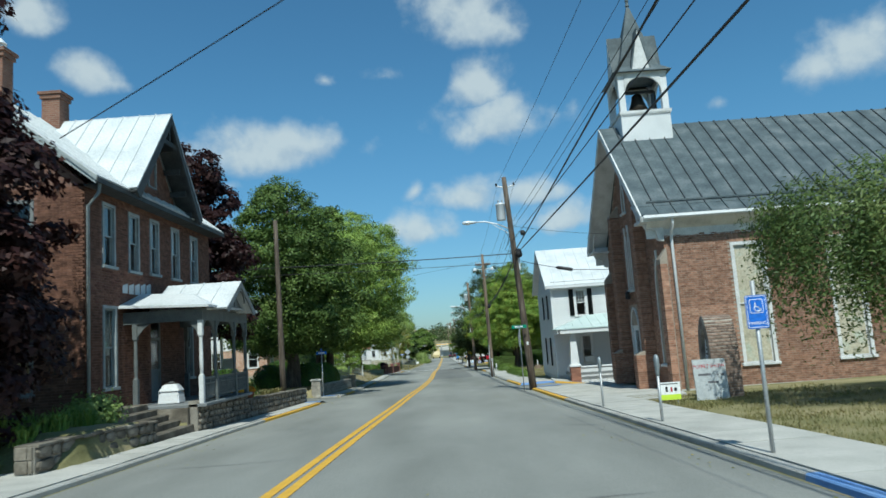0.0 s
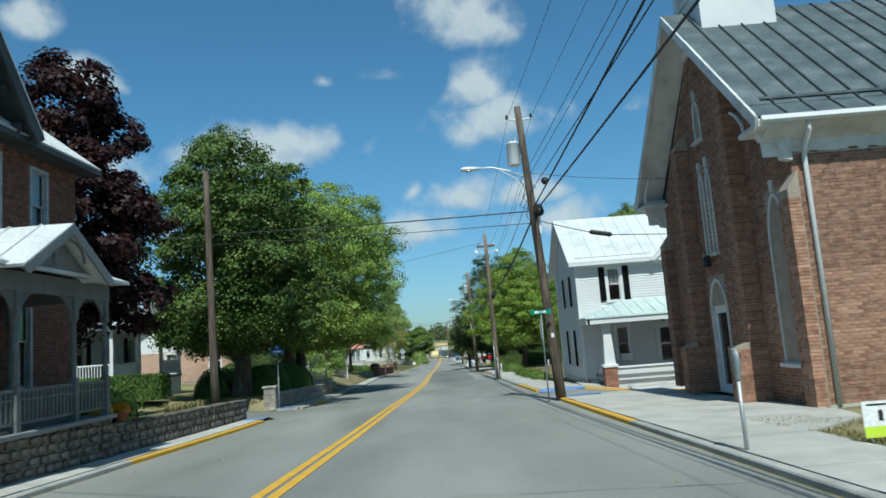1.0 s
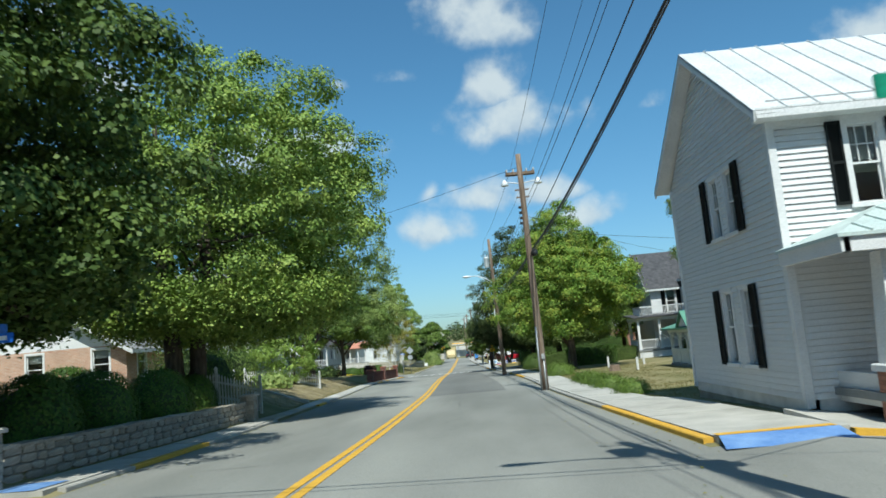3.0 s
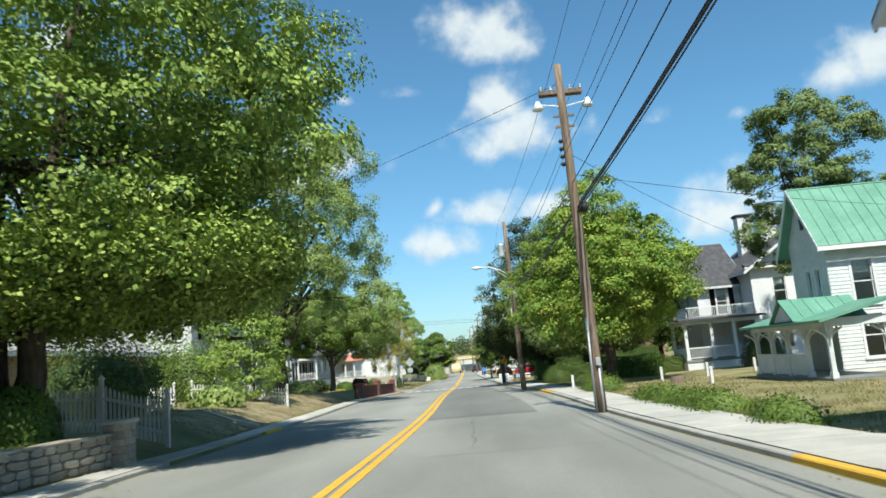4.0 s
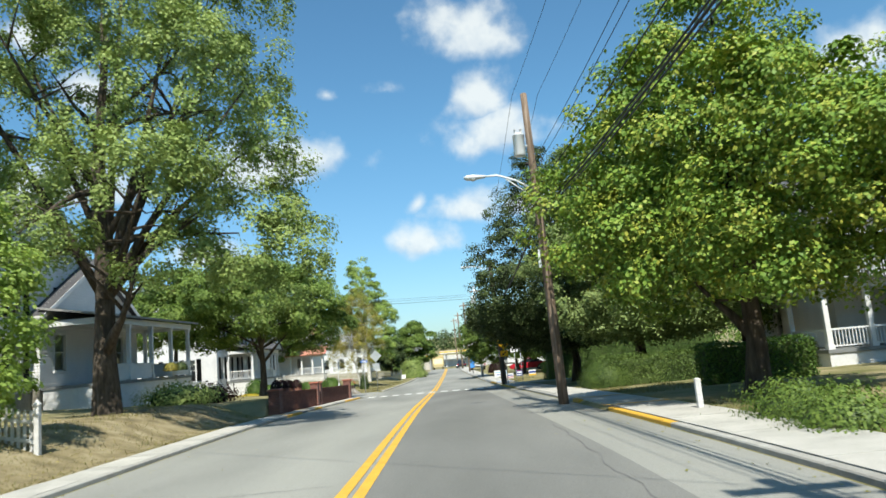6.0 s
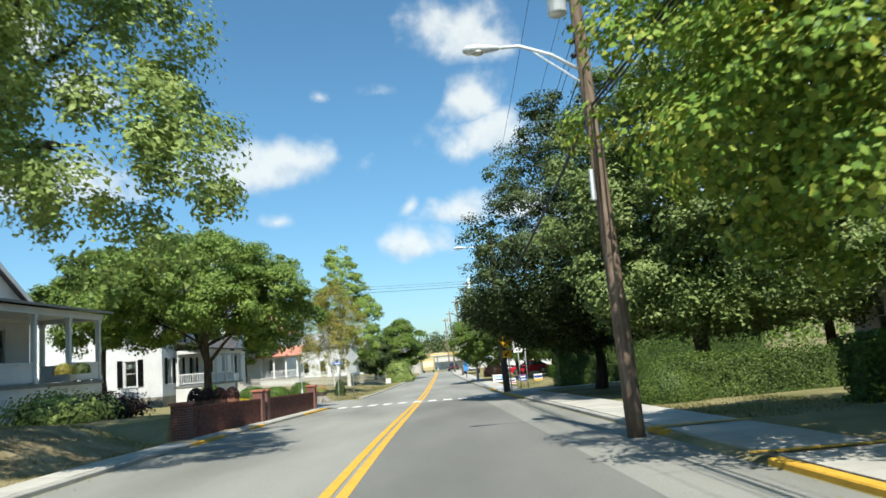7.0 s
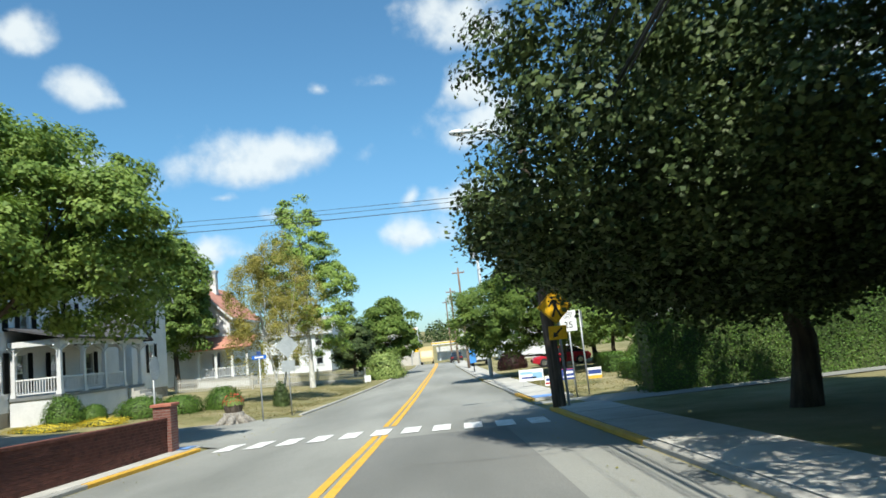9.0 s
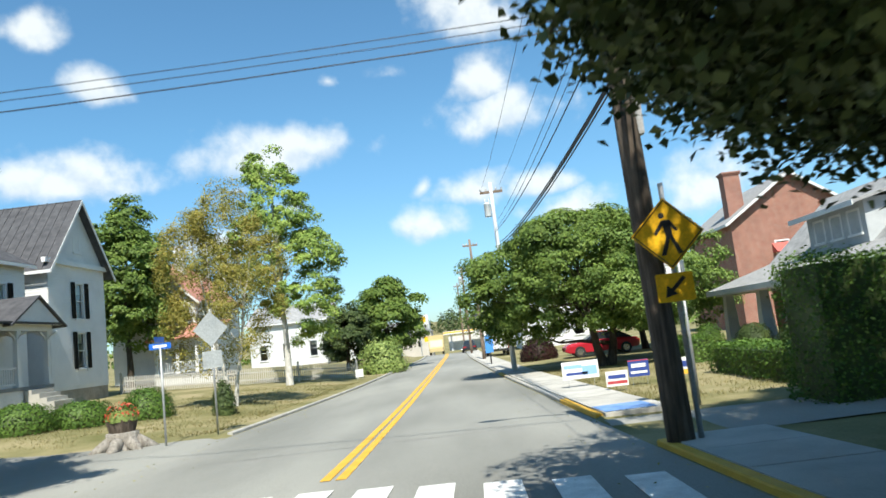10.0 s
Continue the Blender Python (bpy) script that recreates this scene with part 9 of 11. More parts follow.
def build_walls():
    side = lambda y: road_z(y) + 0.14
    stone_wall("low dark field-stone retaining wall", -8.08, 13.6, 18.9, side, 0.5, 0.4, 1.0, size=(0.42, 0.25), seed=2)
    t = stone_wall("field-stone wall returning from the pavement", -8.1, 26.9, 37.3, side, 0.66, 0.4, 1.0, seed=3)
    stone_wall("field-stone foundation under a porch", -8.02, 21.75, 26.85, side, 0.92, 0.3, 0.0, cap=False, seed=4)
    stone_wall("low grey block retaining wall below hedges", -8.85, 44.2, 57.8, side, 0.66, 0.34, 0, STONE_PALE, (0.42, 0.165), seed=5)
    pillar("square pale cut-stone gate pillar", -8.8, 43.55, 0.52, 1.0, side(43.5) - 0.05, STONE_PALE, CONCRETE, 6, 4)
    pillar("square pale cut-stone pillar ending a wall", -8.8, 58.1, 0.5, 0.95, side(58) - 0.05, STONE_PALE, CONCRETE, 6, 5)
    # stone steps up to the porch, with a return wall
    t = thing("stone_steps", "rough stone steps up to a porch", "steps", (-8.1, 20.3, side(20.3)))
    for i in range(5):
        z = side(20.3) + i * 0.17
        wpart("step", Form().soft_box(-8.15 - i * 0.34 - 0.6, 19.0, z - 0.25, -8.15 - i * 0.34, 21.7, z + 0.17, 0.02), STONE, t)
    # flower bed plants behind the wall
    rng = random.Random(8)
    for k in range(9):
        x, y = -8.9 - rng.uniform(0, 1.2), 13.8 + k * 0.5
        leafy_clump("strap-leaved garden plant behind a stone wall", (x, y, land_z(-9.8, y) - 0.02), 0.55, 70, 90 + k, LEAF_LIGHT)
    mound("low grey-green shrub beside stone steps", (-9.6, 18.6, land_z(-9.8, 18.6)), 0.6, 0.6, 0.55, 100, 1500, 0.1, LEAF_SILVER, rough=0.2)
    mound("leafy green plant behind a stone wall", (-9.0, 28.4, land_z(-9.8, 28.4)), 0.6, 0.8, 0.75, 101, 1800, 0.14, LEAF_GREEN, rough=0.2)
    for k in range(6):
        leafy_clump("dry ornamental grass on a raised lawn", (-8.9 - 0.2 * (k % 2), 32.5 + k * 0.85, land_z(-9.8, 33 + k) - 0.02), 0.4, 40, 110 + k, LEAF_BLADE)
    t = thing("flower_pot", "clay pot of yellow mums by a porch", "flower pot", (-8.5, 27.3, land_z(-9.6, 27.3)))
    part("pot", Form().lathe([(0.12, 0), (0.17, 0.25), (0.19, 0.27), (0.19, 0.31)], 14), surface("clay", [(0.3, 0.12, 0.07), (0.4, 0.17, 0.1)], 5, 0.8, 0.2), t, smooth=True)
    rngn = np.random.default_rng(4)
    d = rngn.normal(0, 1, (420, 3))
    d[:, 2] = np.abs(d[:, 2])
    d /= np.linalg.norm(d, axis=1)[:, None]
    part("flower_mass", leaf_mesh("flower_mass", d * 0.27 + np.array([0, 0, 0.36]), d, 0.07, surface("yellow_petals", [(0.6, 0.33, 0.02), (0.75, 0.45, 0.04)], 5, 0.7, 0.0), 4), None, t)
    # white storage box on the porch
    t = thing("storage_box", "white plastic pet carrier box on a porch", "box", (-9.2, 22.7, -0.08))
    f = Form().add([(-0.34, -0.28, 0), (0.34, -0.28, 0), (0.34, 0.28, 0), (-0.34, 0.28, 0), (-0.3, -0.25, 0.36), (0.3, -0.25, 0.36), (0.3, 0.25, 0.36), (-0.3, 0.25, 0.36)], [(3, 2, 1, 0), (0, 1, 5, 4), (1, 2, 6, 5), (2, 3, 7, 6), (3, 0, 4, 7), (4, 5, 6, 7)])
    part("body", f, WHITE, t, bevel=0.03)
    f = Form().add([(-0.33, -0.27, 0.37), (0.33, -0.27, 0.37), (0.33, 0.27, 0.37), (-0.33, 0.27, 0.37), (-0.2, -0.16, 0.6), (0.2, -0.16, 0.6), (0.2, 0.16, 0.6), (-0.2, 0.16, 0.6)], [(3, 2, 1, 0), (0, 1, 5, 4), (1, 2, 6, 5), (2, 3, 7, 6), (3, 0, 4, 7), (4, 5, 6, 7)])
    part("lid", f, WHITE, t, bevel=0.03)
    part("handle", Form().tube([(-0.1, 0, 0.6), (-0.08, 0, 0.66), (0.08, 0, 0.66), (0.1, 0, 0.6)], 0.015, 6), GREY_PAINT, t)
    # fences
    picket_fence("weathered white picket fence with a dipped top", [(-9.75, 62.7), (-11.7, 62.75), (-13.7, 62.8)], 1.45, 0.13, 0.16)
    picket_fence("white picket fence beside a lawn", [(-10.8, 79.3), (-13.4, 79.6), (-16.0, 79.8)], 0.95, 0.15)
    picket_fence("white picket fence in the shade", [(-16.0, 77.6), (-18.5, 77.9), (-21.0, 78.0)], 0.9, 0.17)
    # brick garden wall with pillars
    t = thing("brick_wall", "low dark red brick garden wall with pillars", "wall", (-9.8, 105, road_z(105) + 0.1))
    sect = [(95.9, 104.2), (104.9, 115.0)]
    for y0, y1 in sect:
        n = 6
        f = Form()
        for i in range(n):
            a, b = y0 + (y1 - y0) * i / n, y0 + (y1 - y0) * (i + 1) / n
            f.add([(xx, yy, road_z(yy) + zz) for yy in (a, b) for xx in (-9.95, -9.72) for zz in (-0.1, 1.0)], [(0, 2, 3, 1), (4, 5, 7, 6), (0, 1, 5, 4), (2, 6, 7, 3), (1, 3, 7, 5), (0, 4, 6, 2)])
        w = wpart("wall_panel", f, MORTAR_RED, t)
        m = facing((-9.72, y0, road_z(y0)), "+x")
        slope = (road_z(y1) - road_z(y0)) / (y1 - y0)
        verts, faces = [], []
        for j in range(12):
            u = -(0.11 if j % 2 else 0)
            while u < y1 - y0:
                a, b = max(0, u), min(u + 0.205, y1 - y0)
                u += 0.217
                if b - a < 0.05:
                    continue
                z = 0.06 + j * 0.078
                k = len(verts)
                verts += [(a, 0, z + a * slope), (b, 0, z + b * slope), (b, 0, z + 0.066 + b * slope), (a, 0, z + 0.066 + a * slope), (a, -0.008, z + a * slope), (b, -0.008, z + b * slope), (b, -0.008, z + 0.066 + b * slope), (a, -0.008, z + 0.066 + a * slope)]
                faces += [(k + 4, k + 5, k + 6, k + 7), (k, k + 1, k + 5, k + 4), (k + 7, k + 6, k + 2, k + 3)]
        f = Form()
        f.v, f.f = verts, faces
        wpart("brickwork", moved(f, m), BRICK_C, t, w, kind="stuff")
        cap = Form()
        for i in range(n):
            a, b = y0 + (y1 - y0) * i / n, y0 + (y1 - y0) * (i + 1) / n - 0.008
            cap.add([(xx, yy, road_z(yy) + zz) for yy in (a, b) for xx in (-9.99, -9.68) for zz in (1.0, 1.06)], [(0, 2, 3, 1), (4, 5, 7, 6), (0, 1, 5, 4), (2, 6, 7, 3), (1, 3, 7, 5), (0, 4, 6, 2)])
        wpart("coping", cap, BRICK_C, t)
    for y, h, w in ((95.6, 1.15, 0.5), (104.1, 1.35, 0.42), (104.95, 1.35, 0.42), (115.25, 1.38, 0.5)):
        z = road_z(y)
        f = Form().box(-9.84 - w / 2, y - w / 2, z - 0.2, -9.84 + w / 2, y + w / 2, z + h)
        p = wpart("pillar", f, BRICK_RED, t)
        wpart("cap", Form().soft_box(-9.84 - w / 2 - 0.05, y - w / 2 - 0.05, z + h, -9.84 + w / 2 + 0.05, y + w / 2 + 0.05, z + h + 0.08, 0.02), surface("terracotta_cap", [(0.3, 0.1, 0.07), (0.38, 0.15, 0.1)], 4, 0.8, 0.2), t, p)
    # planters along the wall
    for k, (y, dx) in enumerate(((99.2, 0.9), (100.4, 0.9), (101.7, 0.9), (103.0, 0.8))):
        t = thing("planter_barrel", "wooden half-barrel planter with dark flowers", "planter", (-9.8 - dx, y, land_z(-11, y)), group="barrel planters behind the wall")
        part("barrel", Form().lathe([(0.24, 0), (0.3, 0.22), (0.28, 0.45), (0.25, 0.46)], 14), surface("barrel_wood", [(0.12, 0.05, 0.035), (0.2, 0.09, 0.06)], 4, 0.8, 0.3), t, smooth=True)
        rngn = np.random.default_rng(20 + k)
        dd = rngn.normal(0, 1, (500, 3))
        dd[:, 2] = np.abs(dd[:, 2])
        dd /= np.linalg.norm(dd, axis=1)[:, None]
        part("flower_mass", leaf_mesh("flower_mass", dd * 0.3 * np.array([1, 1, 1.4]) + np.array([0, 0, 0.45]), dd, 0.08, LEAF_PURPLE, 20 + k), None, t)
    # white posts on the right-hand lawns
    for k, (x, y) in enumerate(((3.95, 80.2), (8.5, 80.1), (10.9, 80.3), (13.7, 81.3), (9.0, 73.6))):
        t = thing("marker_post", "short white painted wooden post on a lawn", "post", on_land(x, y), group="white lawn posts")
        f = Form().soft_box(-0.06, -0.06, -0.2, 0.06, 0.06, 0.72, 0.025)
        part("post_body", f, WHITE_OLD, t)
    t = thing("stump", "small weathered wooden stump on a lawn", "stump", on_land(7.94, 75.0))
    part("stump_body", Form().lathe([(0.4, -0.1), (0.33, 0.1), (0.3, 0.35), (0.29, 0.36)], 12), WOOD_POLE, t)
    # concrete edging along the drive
    t = thing("edging", "low pale concrete edging beside a drive", "edging", (-8.9, 69.5, land_z(-8.9, 69.5)), kind="structure")
    for i in range(7):
        pts = [(-9.3 - 1.2 * k, 69.6 + 0.28 * k) for k in (i, i + 0.985)]
        f = Form()
        for x, y in pts:
            z = land_z(x, y)
            f.v += [(x, y - 0.09, z - 0.15), (x, y - 0.09, z + 0.12), (x, y + 0.09, z + 0.13), (x, y + 0.09, z - 0.15)]
        f.f = [(0, 4, 5, 1), (1, 5, 6, 2), (2, 6, 7, 3), (0, 1, 2, 3), (7, 6, 5, 4)]
        f.f = [q[::-1] for q in f.f]
        wpart("edging_block", f, CONCRETE, t)
    # tree stump with a planter
    t = thing("tree_stump", "gnarled tree stump holding a basket of red flowers", "stump", on_land(-11.3, 125.9))
    f = Form().lathe([(0.62, -0.1), (0.5, 0.1), (0.42, 0.3), (0.44, 0.5), (0.4, 0.52)], 14)
    for k in range(7):
        a = 2 * math.pi * k / 7 + 0.3
        f.tube([(0.35 * math.cos(a), 0.35 * math.sin(a), 0.25), (0.65 * math.cos(a), 0.65 * math.sin(a), 0.1), (1.0 * math.cos(a), 1.0 * math.sin(a), -0.06)], [0.2, 0.15, 0.05], 7)
    part("stump_body", f, surface("grey_stump_wood", [(0.14, 0.125, 0.105), (0.26, 0.24, 0.21), (0.36, 0.34, 0.3)], 3, 1.0, 0.8, 20, stretch=(4, 4, 0.7)), t, smooth=True)
    part("basket", Form().lathe([(0.34, 0.5), (0.42, 0.82), (0.4, 0.83)], 14), WOOD_DARK, t)
    rngn = np.random.default_rng(33)
    dd = rngn.normal(0, 1, (600, 3))
    dd[:, 2] = np.abs(dd[:, 2])
    dd /= np.linalg.norm(dd, axis=1)[:, None]
    part("foliage", leaf_mesh("foliage", dd[:450] * np.array([0.42, 0.42, 0.28]) + np.array([0, 0, 0.82]), dd[:450], 0.09, LEAF_SILVER, 33), None, t)
    part("flower_mass", leaf_mesh("flower_mass", dd[450:] * np.array([0.45, 0.45, 0.5]) + np.array([0, 0, 0.85]), dd[450:], 0.06, plain("red_petals", (0.5, 0.06, 0.03), 0.6), 34), None, t)


def leafy_clump(label, at, h, n, seed, mat):
    """Strap leaves that rise and bend outward from one root."""
    rng = random.Random(seed)
    t = thing("plant", label, "plant", at, group="garden plants by the wall")
    f = Form()
    for k in range(n):
        a, b = rng.uniform(0, 2 * math.pi), rng.uniform(0.15, 0.5)
        x, y = rng.uniform(-0.2, 0.2), rng.uniform(-0.2, 0.2)
        hh = h * rng.uniform(0.6, 1.1)
        w = 0.016
        c, s = math.cos(a), math.sin(a)
        p = [(x, y, 0), (x + c * b * 0.35, y + s * b * 0.35, hh * 0.7), (x + c * b, y + s * b, hh * rng.uniform(0.65, 1.0))]
        f.add([(p[0][0] - s * w, p[0][1] + c * w, p[0][2]), (p[0][0] + s * w, p[0][1] - c * w, p[0][2]), (p[1][0] + s * w, p[1][1] - c * w, p[1][2]), (p[1][0] - s * w, p[1][1] + c * w, p[1][2]), p[2]], [(0, 1, 2, 3), (3, 2, 4)])
    part("leaf_tuft", f, mat, t)


build_poles()
build_signs()
build_walls()


def build_flower_pot():
    t = thing("flower_pot", "clay pot of orange chrysanthemums on a stone wall", "flower pot", (-8.2, 27.6, road_z(27.6) + 0.80))
    part("pot", Form().lathe([(0.12, 0), (0.17, 0.24), (0.19, 0.24), (0.19, 0.28), (0.15, 0.28)], 14), surface("clay", [(0.22, 0.09, 0.05), (0.3, 0.13, 0.08)], 3, 0.9, 0.2), t, smooth=True)
    rng = np.random.default_rng(90)
    d = rng.normal(0, 1, (700, 3))
    d[:, 2] = np.abs(d[:, 2])
    d /= np.linalg.norm(d, axis=1)[:, None]
    part("flower_mass", leaf_mesh("flower_mass", d * 0.24 * np.array([1, 1, 0.9]) + np.array([0, 0, 0.28]), d, 0.05, leafy("orange_flowers", (0.3, 0.13, 0.01), (0.55, 0.25, 0.02), (0.65, 0.36, 0.04), 0.2), 91), None, t)


build_flower_pot()


# ---- further houses ----
def board_rows(root, m, length, z0, z1, holes, mat, show=0.15, ends=None):
    """Lap boards of a house that stays far off, joined into one mesh."""
    f = Form()
    n = int((z1 - z0) / show + 0.5)
    for i in range(n):
        z = z0 + i * show
        a, b = (0.0, length) if ends is None else ends(z + show / 2)
        runs = [(a, b)] if b - a > 0.05 else []
        for u0, u1, v0, v1 in holes:
            if v0 - 0.03 < z + show / 2 < v1 + 0.03:
                runs = [r for s, e in runs for r in ((s, min(e, u0)), (max(s, u1), e)) if r[1] - r[0] > 0.03]
        for s, e in runs:
            f.add([(s, 0, z), (e, 0, z), (e, -0.025, z), (s, -0.025, z), (s, -0.006, z + show * 1.08), (e, -0.006, z + show * 1.08)], [(0, 1, 2, 3), (3, 2, 5, 4), (0, 3, 4), (1, 5, 2)])
    if f.v:
        wpart("siding", moved(f, m), mat, root, kind="stuff")


def plain_house(name, label, x0, x1, y0, y1, zb, ze, zr, along, wall_mat, roof_mat, faces, siding_mat=None, over=0.4, window_mat=None, gable_mat=None, seams=0.0, trim=None):
    """A house as a box under a gable roof. faces: {side: (openings, shutters, grid)} with openings measured along that side from its left end, seen from outside."""
    root = thing(name, label, "house", (x0, y0, zb))
    H = ze - zb
    origin = {"-y": (x0, y0, zb), "-x": (x0, y1, zb), "+x": (x1, y0, zb), "+y": (x1, y1, zb)}
    for side, o in origin.items():
        L = x1 - x0 if side[1] == "y" else y1 - y0
        m = facing(o, side)
        opening, shut, grid = faces.get(side, ((), False, (1, 1)))
        f = wall_form(L, H, 0.25, opening)
        f.v = [(0.003 + a * (L - 0.006) / L, b, c) for a, b, c in f.v]
        end = (along == "y" and side[1] == "y") or (along == "x" and side[1] == "x")
        wpart("wall", moved(f, m), wall_mat, root)
        if end:
            g = Form().prism([(0, H), (L, H), (L / 2, zr - zb - 0.08)], 1, 0, 0.25)
            wpart("gable", moved(g, m), gable_mat or wall_mat, root)
        if siding_mat is not None and side in faces:
            ends = (lambda z, L=L: (0, L) if z < H else ((z - H) / (zr - ze) * L / 2, L - (z - H) / (zr - ze) * L / 2)) if end else None
            board_rows(root, m, L, 0.2, (zr - zb - 0.3) if end else H - 0.1, [(a - 0.1, b + 0.1, c - 0.1, d + 0.1) for a, b, c, d in opening], siding_mat, 0.15, ends)
        for a, b, c, d in opening:
            sash_window(root, m, a, b, c, d, 0.09, grid, window_mat or WHITE, curtain=0.3)
            if shut:
                w = min(0.4, (b - a) * 0.45)
                shutter(root, m, a - 0.12 - w, w, c, d + 0.05)
                shutter(root, m, b + 0.12, w, c, d + 0.05)
    if along == "x":
        ym = (y0 + y1) / 2
        k = over * (zr - ze) / (ym - y0)
        tin_roof(root, (x0 - over, y0 - over, ze - k + 0.06), (x1 + over, y0 - over, ze - k + 0.06), (x1 + over, ym, zr + 0.06), roof_mat, 0.1, seams, 0.03)
        tin_roof(root, (x1 + over, y1 + over, ze - k + 0.06), (x0 - over, y1 + over, ze - k + 0.06), (x0 - over, ym, zr + 0.06), roof_mat, 0.1, seams, 0.03)
        for xx in (x0 - over - 0.03, x1 + over - 0.02):
            for s, ye in ((1, y0 - over), (-1, y1 + over)):
                wpart("rake_board", Form().prism([(ye, ze - k + 0.04), (ym, zr + 0.03), (ym, zr - 0.2), (ye, ze - k - 0.18)], 0, xx, xx + 0.05), trim or WHITE, root)
        wpart("fascia", Form().box(x0 - over, y0 - over - 0.03, ze - k - 0.14, x1 + over, y0 - over + 0.01, ze - k + 0.03), trim or WHITE, root)
    else:
        xm = (x0 + x1) / 2
        k = over * (zr - ze) / (xm - x0)
        tin_roof(root, (x0 - over, y0 - over, ze - k + 0.06), (x0 - over, y1 + over, ze - k + 0.06), (xm, y1 + over, zr + 0.06), roof_mat, 0.1, seams, 0.03)
        tin_roof(root, (x1 + over, y0 - over, ze - k + 0.06), (x1 + over, y1 + over, ze - k + 0.06), (xm, y1 + over, zr + 0.06), roof_mat, 0.1, seams, 0.03)
        for s, xe in ((1, x0 - over), (-1, x1 + over)):
            wpart("rake_board", Form().prism([(xe, ze - k + 0.04), (xm, zr + 0.03), (xm, zr - 0.2), (xe, ze - k - 0.18)], 1, y0 - over - 0.03, y0 - over + 0.02), trim or WHITE, root)
        for xx in (x0 - over - 0.03, x1 + over - 0.01):
            wpart("fascia", Form().box(xx, y0 - over, ze - k - 0.14, xx + 0.04, y1 + over, ze - k + 0.03), trim or WHITE, root)
    wpart("foundation", Form().box(x0 + 0.03, y0 + 0.03, zb - 1.2, x1 - 0.03, y1 - 0.03, zb + 0.1), STONE_PALE, root)
    return root


def chimney(root, x, y, w, d, z0, z1, mat, cap=None):
    f = Form().box(x - w / 2, y - d / 2, z0, x + w / 2, y + d / 2, z1)
    c = wpart("chimney", f, mat, root)
    g = Form().box(x - w / 2 - 0.06, y - d / 2 - 0.06, z1, x + w / 2 + 0.06, y + d / 2 + 0.06, z1 + 0.12)
    g.box(x - w / 2 - 0.12, y - d / 2 - 0.12, z1 + 0.12, x + w / 2 + 0.12, y + d / 2 + 0.12, z1 + 0.24)
    wpart("cap", g, cap or mat, root, c)


def porch(root, x0, x1, y0, y1, deck, beam, roof_low, roof_high, high_side, posts, mat, roof_mat, rails=(), solid=False, post_w=0.16, arched=False):
    """A porch roof on posts. high_side: where it meets the house. rails: runs ((xa, ya), (xb, yb))."""
    wpart("porch_floor", Form().box(x0, y0, deck - 0.15, x1, y1, deck), GREY_PAINT, root)
    wpart("porch_skirt", Form().box(x0 + 0.06, y0 + 0.06, deck - 1.4, x1 - 0.06, y1 - 0.06, deck - 0.15), mat, root)
    f = Form().box(x0, y0, beam, x1, y0 + 0.16, beam + 0.28)
    f.box(x0, y1 - 0.16, beam, x1, y1, beam + 0.28)
    f.box(x0, y0 + 0.16, beam, x0 + 0.16, y1 - 0.16, beam + 0.28)
    f.box(x1 - 0.16, y0 + 0.16, beam, x1, y1 - 0.16, beam + 0.28)
    wpart("beam", f, mat, root)
    wpart("porch_ceiling", Form().box(x0 + 0.16, y0 + 0.16, beam + 0.2, x1 - 0.16, y1 - 0.16, beam + 0.24), mat, root)
    e = 0.35
    if high_side == "-x":
        tin_roof(root, (x1 + e, y0 - e, roof_low), (x1 + e, y1 + e, roof_low), (x0, y1 + e, roof_high), roof_mat, 0.1, 0)
    elif high_side == "+x":
        tin_roof(root, (x0 - e, y0 - e, roof_low), (x0 - e, y1 + e, roof_low), (x1, y1 + e, roof_high), roof_mat, 0.1, 0)
    else:
        tin_roof(root, (x0 - e, y0 - e, roof_low), (x1 + e, y0 - e, roof_low), (x1 + e, y1, roof_high), roof_mat, 0.1, 0)
    for px_, py_ in posts:
        f = Form().box(px_ - post_w / 2, py_ - post_w / 2, deck, px_ + post_w / 2, py_ + post_w / 2, beam)
        f.box(px_ - post_w * 0.7, py_ - post_w * 0.7, deck, px_ + post_w * 0.7, py_ + post_w * 0.7, deck + 0.2)
        f.box(px_ - post_w * 0.7, py_ - post_w * 0.7, beam - 0.14, px_ + post_w * 0.7, py_ + post_w * 0.7, beam)
        wpart("post", f, mat, root)
        if arched:
            g = Form()
            for sx, sy in ((1, 0), (-1, 0), (0, 1), (0, -1)):
                g.tube([(px_, py_, beam - 0.6), (px_ + sx * 0.15, py_ + sy * 0.15, beam - 0.25), (px_ + sx * 0.5, py_ + sy * 0.5, beam - 0.03)], 0.04, 5)
            wpart("bracket", g, mat, root)
    for (xa, ya), (xb, yb) in rails:
        L = math.hypot(xb - xa, yb - ya)
        m = Matrix.Translation((xa, ya, deck)) @ Matrix.Rotation(math.atan2(yb - ya, xb - xa), 4, "Z")
        if solid:
            f = Form().box(0, -0.05, 0.05, L, 0.05, 0.75)
            f.box(0, -0.09, 0.75, L, 0.09, 0.83)
            wpart("rail_panel", moved(f, m), mat, root)
        else:
            f = Form().box(0, -0.035, 0.78, L, 0.035, 0.86)
            f.box(0, -0.03, 0.1, L, 0.03, 0.16)
            wpart("rail", moved(f, m), mat, root)
            g = Form()
            n = int(L / 0.14)
            for i in range(1, n):
                g.box(L * i / n - 0.02, -0.02, 0.16, L * i / n + 0.02, 0.02, 0.78)
            wpart("balustrade", moved(g, m), mat, root, kind="stuff")


